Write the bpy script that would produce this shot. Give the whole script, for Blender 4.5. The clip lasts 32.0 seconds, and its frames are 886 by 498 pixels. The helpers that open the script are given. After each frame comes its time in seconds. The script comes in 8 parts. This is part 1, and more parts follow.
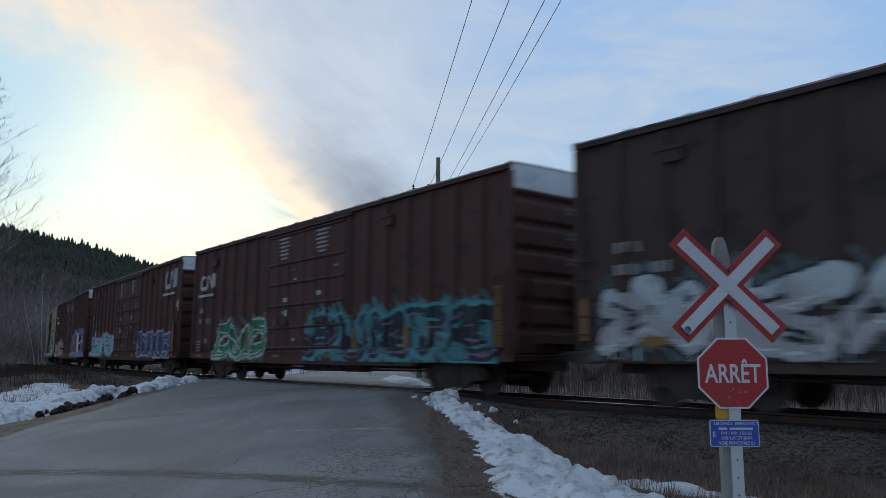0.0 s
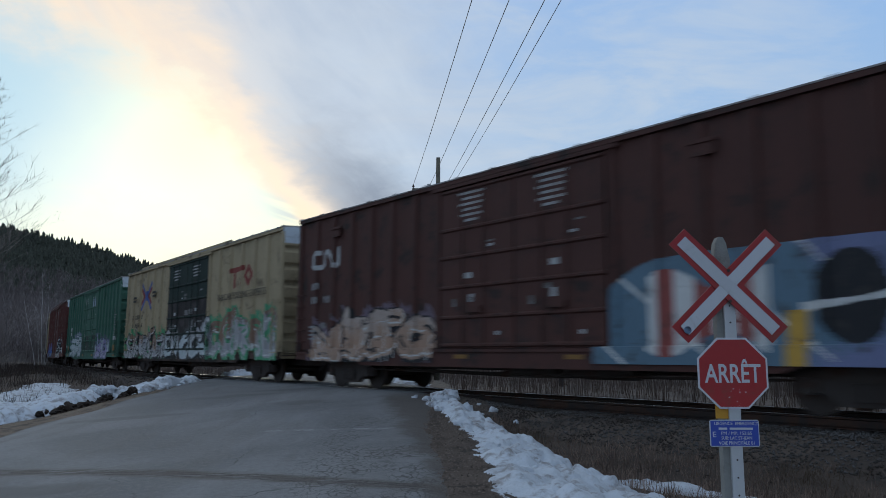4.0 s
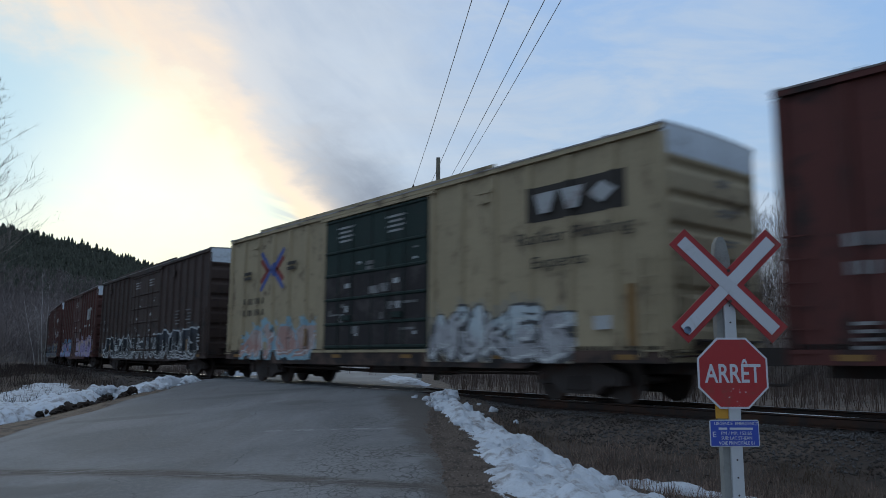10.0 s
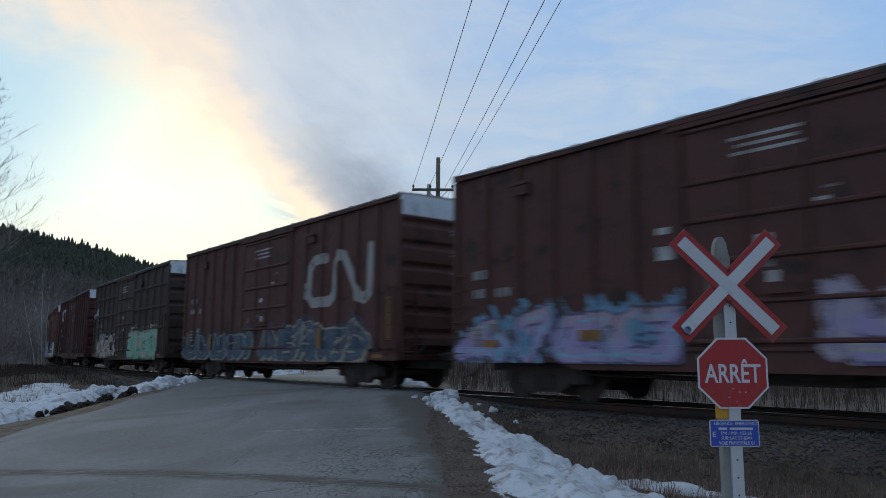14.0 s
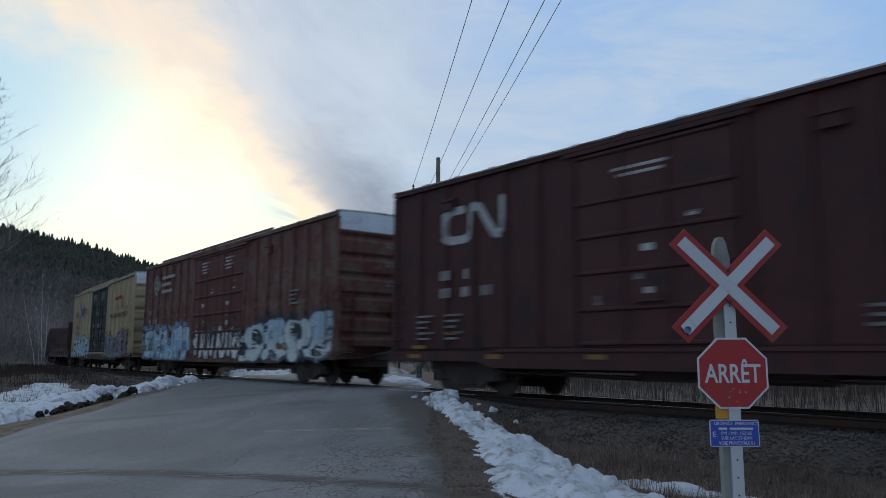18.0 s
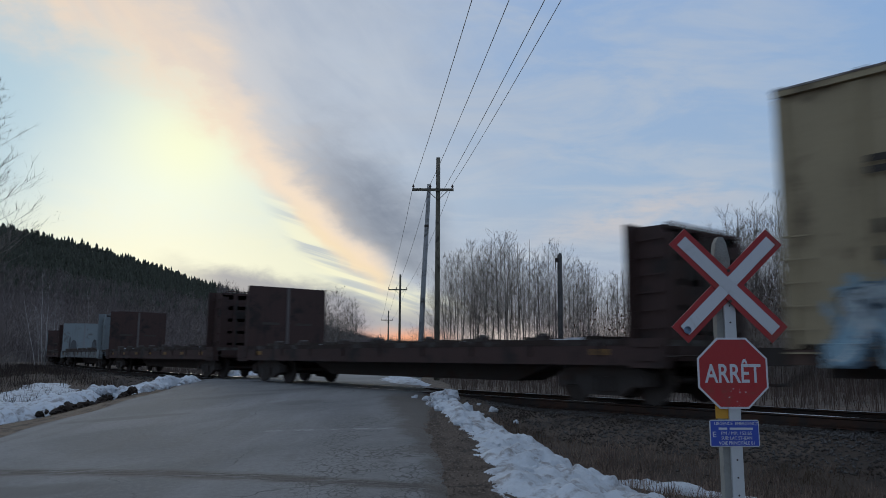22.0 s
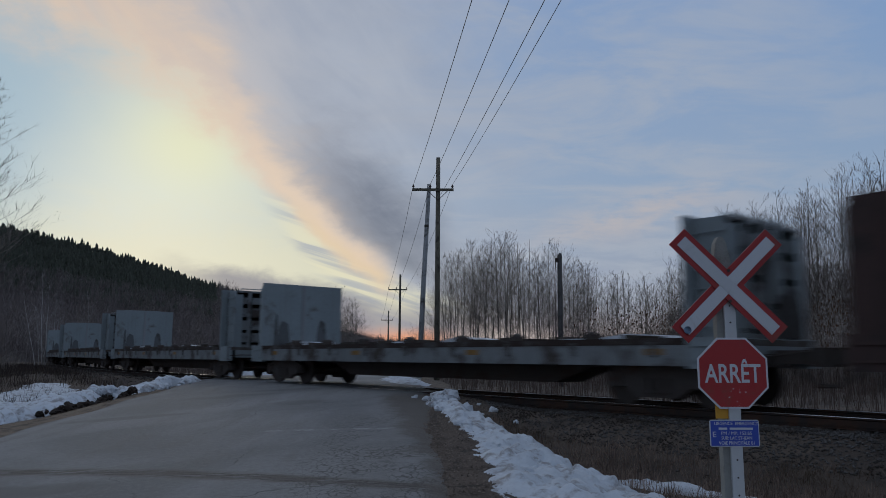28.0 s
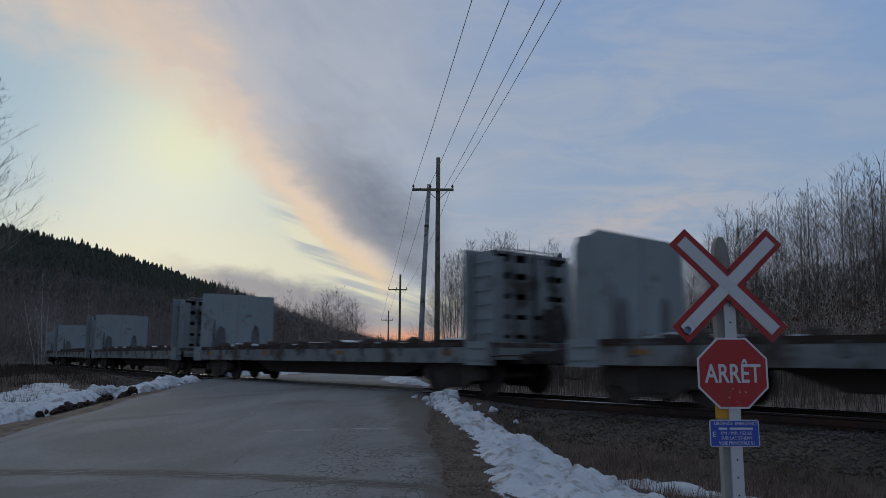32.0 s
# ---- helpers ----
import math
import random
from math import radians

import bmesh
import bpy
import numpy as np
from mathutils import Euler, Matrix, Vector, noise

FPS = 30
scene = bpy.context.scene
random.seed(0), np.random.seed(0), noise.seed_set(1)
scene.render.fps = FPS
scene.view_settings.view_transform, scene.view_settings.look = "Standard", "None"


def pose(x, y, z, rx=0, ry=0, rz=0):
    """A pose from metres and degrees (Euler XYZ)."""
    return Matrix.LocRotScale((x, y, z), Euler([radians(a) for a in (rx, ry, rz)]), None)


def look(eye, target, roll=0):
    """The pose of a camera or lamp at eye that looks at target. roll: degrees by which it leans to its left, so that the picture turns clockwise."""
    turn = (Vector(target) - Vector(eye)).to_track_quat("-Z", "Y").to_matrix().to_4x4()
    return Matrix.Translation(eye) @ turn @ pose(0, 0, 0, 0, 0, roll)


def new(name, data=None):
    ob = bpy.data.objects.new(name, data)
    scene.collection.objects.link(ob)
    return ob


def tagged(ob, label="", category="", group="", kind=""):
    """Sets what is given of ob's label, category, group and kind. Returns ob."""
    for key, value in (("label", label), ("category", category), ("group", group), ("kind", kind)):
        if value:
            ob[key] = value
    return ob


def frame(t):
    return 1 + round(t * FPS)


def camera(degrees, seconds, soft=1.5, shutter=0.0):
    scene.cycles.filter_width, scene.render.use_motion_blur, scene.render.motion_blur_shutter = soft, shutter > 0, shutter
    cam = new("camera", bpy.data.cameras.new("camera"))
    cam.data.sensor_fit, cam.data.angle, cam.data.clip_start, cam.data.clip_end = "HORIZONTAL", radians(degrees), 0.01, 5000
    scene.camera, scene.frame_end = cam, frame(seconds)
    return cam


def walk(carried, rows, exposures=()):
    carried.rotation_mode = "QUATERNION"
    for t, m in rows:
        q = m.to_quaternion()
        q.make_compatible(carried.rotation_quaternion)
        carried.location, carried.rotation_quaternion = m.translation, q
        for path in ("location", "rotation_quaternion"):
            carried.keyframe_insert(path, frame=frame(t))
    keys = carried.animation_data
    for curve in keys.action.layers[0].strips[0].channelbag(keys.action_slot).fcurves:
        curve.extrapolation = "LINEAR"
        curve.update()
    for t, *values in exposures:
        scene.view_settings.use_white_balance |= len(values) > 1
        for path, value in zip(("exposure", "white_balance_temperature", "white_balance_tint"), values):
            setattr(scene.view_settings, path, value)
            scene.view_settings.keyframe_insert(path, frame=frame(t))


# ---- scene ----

# ---------------------------------------------------------------- camera
VIEW = look((0, 0, 0.771), (0, 10, 0.771 + 10 * math.tan(radians(8.119))), 0.359)
cam = camera(60.24, 32.0, soft=0.6, shutter=0.55)
walk(cam, [(0, VIEW), (32, VIEW)],
     exposures=[(0, 0.43, 5640, 0), (18.5, 0.43, 5640, 0), (20.8, 0.38, 5640, 0), (22.0, 0.15, 5730, 2), (23.0, -0.30, 5900, 3), (24.0, -0.20, 5820, 4), (25.0, -0.17, 5750, 5), (32, -0.17, 5750, 5)])

# ---------------------------------------------------------------- sky and sun
SUN_AZ, SUN_EL = -21.0, 11.0
# the lower rim of the cloud bank: (azimuth + 45) / 60 and elevation / 45, in degrees
RIM_LINE = [(0.0, 0.64), (0.285, 0.523), (0.358, 0.497), (0.425, 0.456), (0.474, 0.405), (0.50, 0.338), (0.528, 0.290), (0.569, 0.243), (0.627, 0.179), (0.671, 0.136), (0.72, 0.098), (1.0, 0.02)]


class Nodes:
    """Short hand for arithmetic in a node tree."""

    def __init__(self, tree):
        self.tree = tree

    def add(self, kind):
        return self.tree.nodes.new(kind)

    def put(self, socket, value):
        if isinstance(value, bpy.types.NodeSocket):
            self.tree.links.new(value, socket)
        elif value is not None:
            socket.default_value = value

    def math(self, op, a, b=None, c=None, clamp=False):
        n = self.add("ShaderNodeMath")
        n.operation, n.use_clamp = op, clamp
        for socket, value in zip(n.inputs, (a, b, c)):
            self.put(socket, value)
        return n.outputs[0]

    def ramp01(self, value, lo, hi):
        n = self.add("ShaderNodeMapRange")
        n.interpolation_type = "SMOOTHSTEP"
        self.put(n.inputs[0], value)
        n.inputs[1].default_value, n.inputs[2].default_value = lo, hi
        return n.outputs[0]

    def mix(self, fac, a, b, blend="MIX"):
        n = self.add("ShaderNodeMix")
        n.data_type, n.blend_type = "RGBA", blend
        self.put(n.inputs[0], fac)
        for socket, value in ((n.inputs[6], a), (n.inputs[7], b)):
            self.put(socket, value if isinstance(value, bpy.types.NodeSocket) else (*value, 1.0))
        return n.outputs[2]

    def noise(self, vector, scale, detail=3.0, rough=0.5, distort=0.0):
        n = self.add("ShaderNodeTexNoise")
        self.put(n.inputs["Vector"], vector)
        n.inputs["Scale"].default_value, n.inputs["Detail"].default_value = scale, detail
        n.inputs["Roughness"].default_value, n.inputs["Distortion"].default_value = rough, distort
        return n.outputs[0]

    def stretch(self, vector, scale, loc=(0, 0, 0), rot=(0, 0, 0)):
        n = self.add("ShaderNodeMapping")
        self.put(n.inputs[0], vector)
        n.inputs[1].default_value, n.inputs[3].default_value = loc, scale
        n.inputs[2].default_value = [radians(a) for a in rot]
        return n.outputs[0]

    def lookup(self, value, stops):
        n = self.add("ShaderNodeValToRGB")
        self.put(n.inputs[0], value)
        ramp = n.color_ramp
        while len(ramp.elements) < len(stops):
            ramp.elements.new(0.5)
        for e, (at, c) in zip(ramp.elements, stops):
            e.position = at
            e.color = (*c, 1.0) if isinstance(c, tuple) else (c, c, c, 1.0)
        return n.outputs[0]


def make_sky():
    world = bpy.data.worlds.new("evening_sky")
    scene.world = world
    world.use_nodes = True
    tree = world.node_tree
    tree.nodes.clear()
    n = Nodes(tree)
    way = n.add("ShaderNodeTexCoord").outputs["Generated"]
    xyz = n.add("ShaderNodeSeparateXYZ")
    n.put(xyz.inputs[0], way)
    x, y, z = xyz.outputs
    az = n.math("MULTIPLY", n.math("ARCTAN2", x, y), 57.2958)
    el = n.math("MULTIPLY", n.math("ARCSINE", z), 57.2958)
    flat = n.add("ShaderNodeCombineXYZ")
    n.put(flat.inputs[0], az)
    n.put(flat.inputs[1], el)
    sheet = flat.outputs[0]
    # high cloud seen on a level layer, so that its streaks run to the horizon
    rise = n.math("MAXIMUM", n.math("ADD", z, 0.10), 0.02)
    layer = n.add("ShaderNodeCombineXYZ")
    n.put(layer.inputs[0], n.math("DIVIDE", x, rise))
    n.put(layer.inputs[1], n.math("DIVIDE", y, rise))
    streak = n.noise(n.stretch(layer.outputs[0], (1.7, 2.7, 1.0), rot=(0, 0, 24)), 1.1, 6, 0.62, 0.5)
    puff = n.noise(n.stretch(sheet, (0.08, 0.13, 1.0)), 1.0, 5, 0.55, 0.2)
    fine = n.noise(n.stretch(sheet, (0.25, 0.5, 1.0)), 1.0, 5, 0.62, 0.3)
    # wisps drawn out along the cloud's rim
    slant = n.stretch(sheet, (1.0, 1.0, 1.0), rot=(0, 0, 40))
    wisp = n.noise(n.stretch(slant, (0.10, 0.26, 1.0)), 1.0, 5, 0.56, 0.5)
    # lower rim of the cloud bank: its elevation along the azimuth
    along = n.math("DIVIDE", n.math("ADD", az, 45.0), 60.0)
    rim = n.lookup(along, RIM_LINE)
    rim = n.math("MULTIPLY", rim, 45.0)
    wob = n.math("MULTIPLY", n.math("SUBTRACT", puff, 0.5), 5.0)
    wob = n.math("ADD", wob, n.math("MULTIPLY", n.math("SUBTRACT", fine, 0.5), n.math("ADD", 1.2, n.math("MULTIPLY", n.ramp01(el, 8.0, 18.0), 5.0))))
    wob = n.math("ADD", wob, n.math("MULTIPLY", n.math("SUBTRACT", wisp, 0.5), 2.5))
    over = n.math("ADD", n.math("SUBTRACT", el, rim), wob)
    # clear blue, paler and pinker near the ground
    blue = n.lookup(n.math("DIVIDE", el, 60.0), [(0.0, (0.38, 0.33, 0.37)), (0.07, (0.385, 0.375, 0.44)), (0.2, (0.33, 0.41, 0.54)), (0.45, (0.245, 0.36, 0.59)), (0.75, (0.38, 0.44, 0.57)), (1.0, (0.45, 0.475, 0.55))])
    front = n.math("MULTIPLY", n.ramp01(az, -75.0, -42.0), n.math("SUBTRACT", 1.0, n.ramp01(az, 50.0, 80.0)))
    front = n.math("MULTIPLY", front, n.math("SUBTRACT", 1.0, n.ramp01(el, 36.0, 58.0)))
    veil = n.math("ADD", 0.20, n.math("MULTIPLY", n.ramp01(streak, 0.36, 0.66), 0.58))
    veil = n.math("MULTIPLY", veil, n.math("SUBTRACT", 1.0, n.math("MULTIPLY", n.ramp01(az, 18.0, 32.0), 0.40)))
    col = n.mix(n.math("MULTIPLY", veil, n.math("ADD", 0.9, n.math("MULTIPLY", front, 0.1))), blue, (0.485, 0.485, 0.53))
    blush = n.math("ADD", n.math("POWER", n.math("DIVIDE", n.math("SUBTRACT", az, 14.0), 7.0), 2.0), n.math("POWER", n.math("DIVIDE", n.math("SUBTRACT", el, n.math("ADD", 7.5, n.math("MULTIPLY", az, 0.2))), 1.5), 2.0))
    blush = n.math("MULTIPLY", n.math("EXPONENT", n.math("MULTIPLY", blush, -1.0)), n.ramp01(n.math("ADD", fine, n.math("MULTIPLY", streak, 0.5)), 0.55, 0.9))
    col = n.mix(n.math("MULTIPLY", blush, 0.75), col, (0.64, 0.52, 0.47))
    # cloud bank: pale lavender that thins to the right, with a dark core along its lower side
    spread = n.math("ADD", az, n.math("MULTIPLY", n.math("SUBTRACT", puff, 0.5), 22.0))
    pale = n.math("MULTIPLY", n.ramp01(over, 0.0, 2.5), n.math("SUBTRACT", 1.0, n.ramp01(spread, -10.0, 12.0)))
    tone = n.mix(n.ramp01(n.math("ADD", n.math("MULTIPLY", wisp, 0.5), n.math("MULTIPLY", puff, 0.5)), 0.34, 0.66), (0.43, 0.43, 0.485), (0.545, 0.525, 0.55))
    tone = n.mix(n.math("MULTIPLY", n.ramp01(az, -8.0, -22.0), n.ramp01(wisp, 0.25, 0.6)), tone, (0.64, 0.55, 0.51))
    col = n.mix(n.math("MULTIPLY", n.math("MULTIPLY", pale, front), 0.9), col, tone)
    core = n.math("MULTIPLY", n.ramp01(over, 0.2, 2.2), n.math("SUBTRACT", 1.0, n.ramp01(over, 4.0, 11.5)))
    core = n.math("MULTIPLY", core, n.math("SUBTRACT", 1.0, n.math("MULTIPLY", n.ramp01(el, 10.5, 18.0), 0.6)))
    core = n.math("MULTIPLY", core, n.math("MULTIPLY", n.ramp01(n.math("SUBTRACT", az, n.math("MULTIPLY", el, 0.25)), -21.0, -11.0), n.math("SUBTRACT", 1.0, n.ramp01(n.math("ADD", az, n.math("MULTIPLY", n.math("SUBTRACT", puff, 0.5), 9.0)), -3.5, 3.0))))
    dark = n.mix(n.ramp01(n.math("ADD", n.math("MULTIPLY", wisp, 0.6), n.math("MULTIPLY", fine, 0.4)), 0.36, 0.64), (0.150, 0.165, 0.225), (0.27, 0.275, 0.33))
    col = n.mix(n.math("MULTIPLY", core, 0.93), col, dark)
    # lit side below the rim
    open_sky = n.math("MULTIPLY", front, n.math("SUBTRACT", 1.0, n.ramp01(over, -1.2, 0.9)))
    left = n.math("SUBTRACT", 1.0, n.ramp01(n.math("ADD", az, n.math("MULTIPLY", n.math("SUBTRACT", puff, 0.5), 9.0)), -30.0, -20.0))
    left = n.math("MULTIPLY", left, n.ramp01(el, 5.0, 13.0))
    lit = n.mix(left, (0.68, 0.68, 0.585), (0.44, 0.54, 0.60))
    # glow round the sun behind thin cloud
    dx = n.math("DIVIDE", n.math("SUBTRACT", az, n.math("ADD", SUN_AZ - 3.0, n.math("MULTIPLY", el, 0.27))), 6.4)
    dy = n.math("DIVIDE", n.math("SUBTRACT", el, SUN_EL + 1.0), 7.0)
    far = n.math("ADD", n.math("MULTIPLY", dx, dx), n.math("MULTIPLY", dy, dy))
    glow = n.math("MULTIPLY", n.math("EXPONENT", n.math("MULTIPLY", far, -0.8)), n.math("ADD", 0.72, n.math("MULTIPLY", wisp, 0.5)))
    lit = n.mix(glow, lit, (0.76, 0.755, 0.66))
    gold = n.math("MULTIPLY", n.math("SUBTRACT", 1.0, n.ramp01(n.math("ADD", el, n.math("MULTIPLY", n.math("SUBTRACT", fine, 0.5), 5.0)), 6.5, 12.5)), n.ramp01(az, -33.0, -25.0))
    lit = n.mix(n.math("MULTIPLY", gold, 0.75), lit, (0.83, 0.735, 0.51))
    wx = n.math("DIVIDE", n.math("ADD", az, 18.8), 4.2)
    wy = n.math("DIVIDE", n.math("SUBTRACT", el, 15.0), 3.4)
    wedge = n.math("EXPONENT", n.math("MULTIPLY", n.math("ADD", n.math("MULTIPLY", wx, wx), n.math("MULTIPLY", wy, wy)), -0.8))
    lit = n.mix(n.math("MULTIPLY", wedge, 0.95), lit, (0.92, 0.85, 0.545))
    # lavender bank over the hill and gold stripes under the rim
    lid = n.math("SUBTRACT", 7.1, n.math("MULTIPLY", n.math("ADD", az, 20.0), 0.17))
    lid = n.math("ADD", n.math("SUBTRACT", el, lid), n.math("MULTIPLY", n.math("SUBTRACT", fine, 0.5), 2.4))
    bank = n.math("MULTIPLY", n.math("SUBTRACT", 1.0, n.ramp01(lid, -0.9, 0.7)), n.math("MULTIPLY", n.ramp01(az, -22.0, -15.5), n.math("SUBTRACT", 1.0, n.ramp01(az, -6.5, -3.0))))
    lit = n.mix(n.math("MULTIPLY", bank, 0.95), lit, (0.165, 0.18, 0.265))
    tilt = n.stretch(sheet, (1.0, 1.0, 1.0), rot=(0, 0, 17))
    bars = n.ramp01(n.noise(n.stretch(tilt, (0.10, 1.25, 1.0)), 1.0, 3, 0.5, 0.5), 0.38, 0.62)
    strip = n.math("MULTIPLY", n.ramp01(az, -14.5, -10.0), n.ramp01(over, -4.2, -2.4))
    lit = n.mix(n.math("MULTIPLY", strip, n.math("MULTIPLY", bars, 0.75)), lit, (0.38, 0.39, 0.44))
    lit = n.mix(n.math("MULTIPLY", strip, n.math("MULTIPLY", n.math("SUBTRACT", 1.0, bars), 0.8)), lit, (0.88, 0.77, 0.52))
    dusk = n.math("MULTIPLY", n.math("SUBTRACT", 1.0, n.ramp01(el, 2.6, 4.8)), n.ramp01(az, -16.0, -11.0))
    lit = n.mix(n.math("MULTIPLY", dusk, 0.8), lit, (0.235, 0.235, 0.325))
    col = n.mix(open_sky, col, lit)
    # warm rim
    broad = n.math("ADD", 1.1, n.math("MULTIPLY", n.ramp01(el, 8.0, 20.0), 2.7))
    edge = n.math("EXPONENT", n.math("MULTIPLY", n.math("POWER", n.math("DIVIDE", n.math("SUBTRACT", over, 0.5), broad), 2.0), -1.0))
    edge = n.math("MULTIPLY", edge, n.math("SUBTRACT", 1.0, n.ramp01(az, -6.0, -2.5)))
    edge = n.math("MULTIPLY", n.math("MULTIPLY", edge, n.ramp01(az, -60.0, -32.0)), n.math("ADD", 0.45, n.math("MULTIPLY", wisp, 0.95)))
    col = n.mix(n.math("MULTIPLY", edge, 0.95), col, (0.89, 0.64, 0.46))
    gilt = n.math("EXPONENT", n.math("MULTIPLY", n.math("POWER", n.math("DIVIDE", n.math("ADD", over, 0.2), 0.75), 2.0), -1.0))
    gilt = n.math("MULTIPLY", gilt, n.math("MULTIPLY", n.math("SUBTRACT", 1.0, n.ramp01(el, 8.5, 13.0)), n.math("SUBTRACT", 1.0, n.ramp01(az, -5.0, -3.0))))
    col = n.mix(n.math("MULTIPLY", gilt, 0.75), col, (0.92, 0.64, 0.38))
    # ember strip on the horizon down the road
    ember = n.math("MULTIPLY", n.math("SUBTRACT", 1.0, n.ramp01(n.math("ADD", el, n.math("MULTIPLY", n.math("SUBTRACT", fine, 0.5), 1.5)), 1.3, 2.5)), n.math("SUBTRACT", 1.0, n.ramp01(n.math("ABSOLUTE", n.math("ADD", az, 3.0)), 1.0, 5.5)))
    col = n.mix(n.math("MULTIPLY", ember, 0.95), col, (0.84, 0.30, 0.17))
    warm = n.math("MULTIPLY", n.math("SUBTRACT", 1.0, n.ramp01(el, 1.2, 4.2)), n.math("MULTIPLY", n.ramp01(az, -1.0, 3.0), n.math("SUBTRACT", 1.0, n.ramp01(az, 14.0, 26.0))))
    col = n.mix(n.math("MULTIPLY", warm, 0.55), col, (0.62, 0.44, 0.38))
    below = n.ramp01(el, -6.0, -1.0)
    col = n.mix(below, (0.05, 0.05, 0.055), col)
    cloud = n.add("ShaderNodeBackground")
    n.put(cloud.inputs[0], col)
    cloud.inputs[1].default_value = 0.88
    sky = n.add("ShaderNodeTexSky")
    sky.sky_type, sky.sun_disc, sky.altitude = "NISHITA", False, 150.0
    sky.sun_elevation, sky.sun_rotation = radians(SUN_EL), radians(SUN_AZ)
    clear = n.add("ShaderNodeBackground")
    n.put(clear.inputs[0], sky.outputs[0])
    clear.inputs[1].default_value = 0.006
    both = n.add("ShaderNodeAddShader")
    n.put(both.inputs[0], cloud.outputs[0])
    n.put(both.inputs[1], clear.outputs[0])
    n.put(n.add("ShaderNodeOutputWorld").inputs[0], both.outputs[0])


make_sky()
sun_data = bpy.data.lights.new("sun", "SUN")
sun_data.energy, sun_data.angle, sun_data.color = 0.32, radians(14), (1.0, 0.86, 0.68)
sun = new("sun", sun_data)
a, e = radians(SUN_AZ), radians(SUN_EL)
sun.matrix_world = look((0, 0, 60), (-60 * math.sin(a) * math.cos(e), -60 * math.cos(a) * math.cos(e), 60 - 60 * math.sin(e)))

# ---------------------------------------------------------------- materials
MATERIALS = {}


def material(name, base, rough=0.8, metal=0.0, vary=0.25, grain=3.0, patch=0.35, dirt=None, dirt_amount=0.0, bump=0.0, bump_scale=40.0,
             streaks=0.0, spread=0.08, island=0.0, gloss=0.3):
    """A weathered surface: grain and patches at two scales, dirt in its own colour, upright run marks and fine relief."""
    if name in MATERIALS:
        return MATERIALS[name]
    m = bpy.data.materials.new(name)
    m.use_nodes = True
    tree = m.node_tree
    tree.nodes.clear()
    n = Nodes(tree)
    at = n.add("ShaderNodeTexCoord").outputs["Object"]
    shader = n.add("ShaderNodeBsdfPrincipled")
    small = n.noise(at, grain * 6.0, 4, 0.6)
    large = n.noise(at, patch, 4, 0.55, 0.3)
    value = n.math("ADD", n.math("MULTIPLY", n.math("SUBTRACT", small, 0.5), vary), n.math("MULTIPLY", n.math("SUBTRACT", large, 0.5), vary * 1.6))
    if spread:
        own = n.add("ShaderNodeObjectInfo").outputs["Random"]
        value = n.math("ADD", value, n.math("MULTIPLY", n.math("SUBTRACT", own, 0.5), spread * 2))
    if island:
        own = n.add("ShaderNodeNewGeometry").outputs["Random Per Island"]
        value = n.math("ADD", value, n.math("MULTIPLY", n.math("SUBTRACT", own, 0.5), island * 2))
    value = n.math("MAXIMUM", n.math("ADD", value, 1.0), 0.1)
    scale = n.add("ShaderNodeVectorMath")
    scale.operation = "SCALE"
    scale.inputs[0].default_value = base
    n.put(scale.inputs["Scale"], value)
    col = scale.outputs[0]
    if dirt:
        spots = n.ramp01(n.math("ADD", n.noise(at, patch * 3.1, 6, 0.65, 0.4), n.math("MULTIPLY", small, 0.15)), 0.66 - dirt_amount * 0.35, 0.82 - dirt_amount * 0.25)
        col = n.mix(spots, col, dirt)
    if streaks:
        runs = n.ramp01(n.noise(n.stretch(at, (7.0, 7.0, 0.35)), 1.0, 5, 0.6), 0.5, 0.75)
        col = n.mix(n.math("MULTIPLY", runs, streaks), col, dirt or (0.03, 0.025, 0.02))
    n.put(shader.inputs["Base Color"], col)
    n.put(shader.inputs["Roughness"], n.math("ADD", rough - 0.08, n.math("MULTIPLY", large, 0.16)))
    shader.inputs["Metallic"].default_value = metal
    shader.inputs["Specular IOR Level"].default_value = gloss
    if bump:
        relief = n.add("ShaderNodeBump")
        relief.inputs["Strength"].default_value = bump
        relief.inputs["Distance"].default_value = 0.02
        n.put(relief.inputs["Height"], n.noise(at, bump_scale, 5, 0.6))
        n.put(shader.inputs["Normal"], relief.outputs[0])
    n.put(n.add("ShaderNodeOutputMaterial").inputs[0], shader.outputs[0])
    MATERIALS[name] = m
    return m


RUST = (0.055, 0.03, 0.02)
GRIME = (0.022, 0.019, 0.017)


def car_paint(name, base, dirt=GRIME, amount=0.25, streaks=0.35):
    return material(name, base, 0.66, 0.0, 0.3, 2.0, 0.45, dirt, amount, 0.15, 60.0, streaks, 0.04, 0.0, 0.24)


BROWN = car_paint("oxide_brown_paint", (0.070, 0.031, 0.025))
DARK_BROWN = car_paint("dark_brown_paint", (0.053, 0.036, 0.030))
WARM_BROWN = car_paint("warm_brown_paint", (0.078, 0.035, 0.029))
RED_BROWN = car_paint("red_brown_paint", (0.086, 0.029, 0.024))
FADED_RED = car_paint("faded_red_paint", (0.090, 0.030, 0.027), (0.118, 0.088, 0.064), 0.46, 0.95)
TAN = car_paint("tan_paint", (0.325, 0.268, 0.168), (0.13, 0.10, 0.065), 0.2, 0.25)
GREEN = car_paint("green_paint", (0.050, 0.116, 0.082), (0.027, 0.058, 0.044), 0.25, 0.4)
DOOR_BLACK = car_paint("black_door_paint", (0.013, 0.026, 0.022))
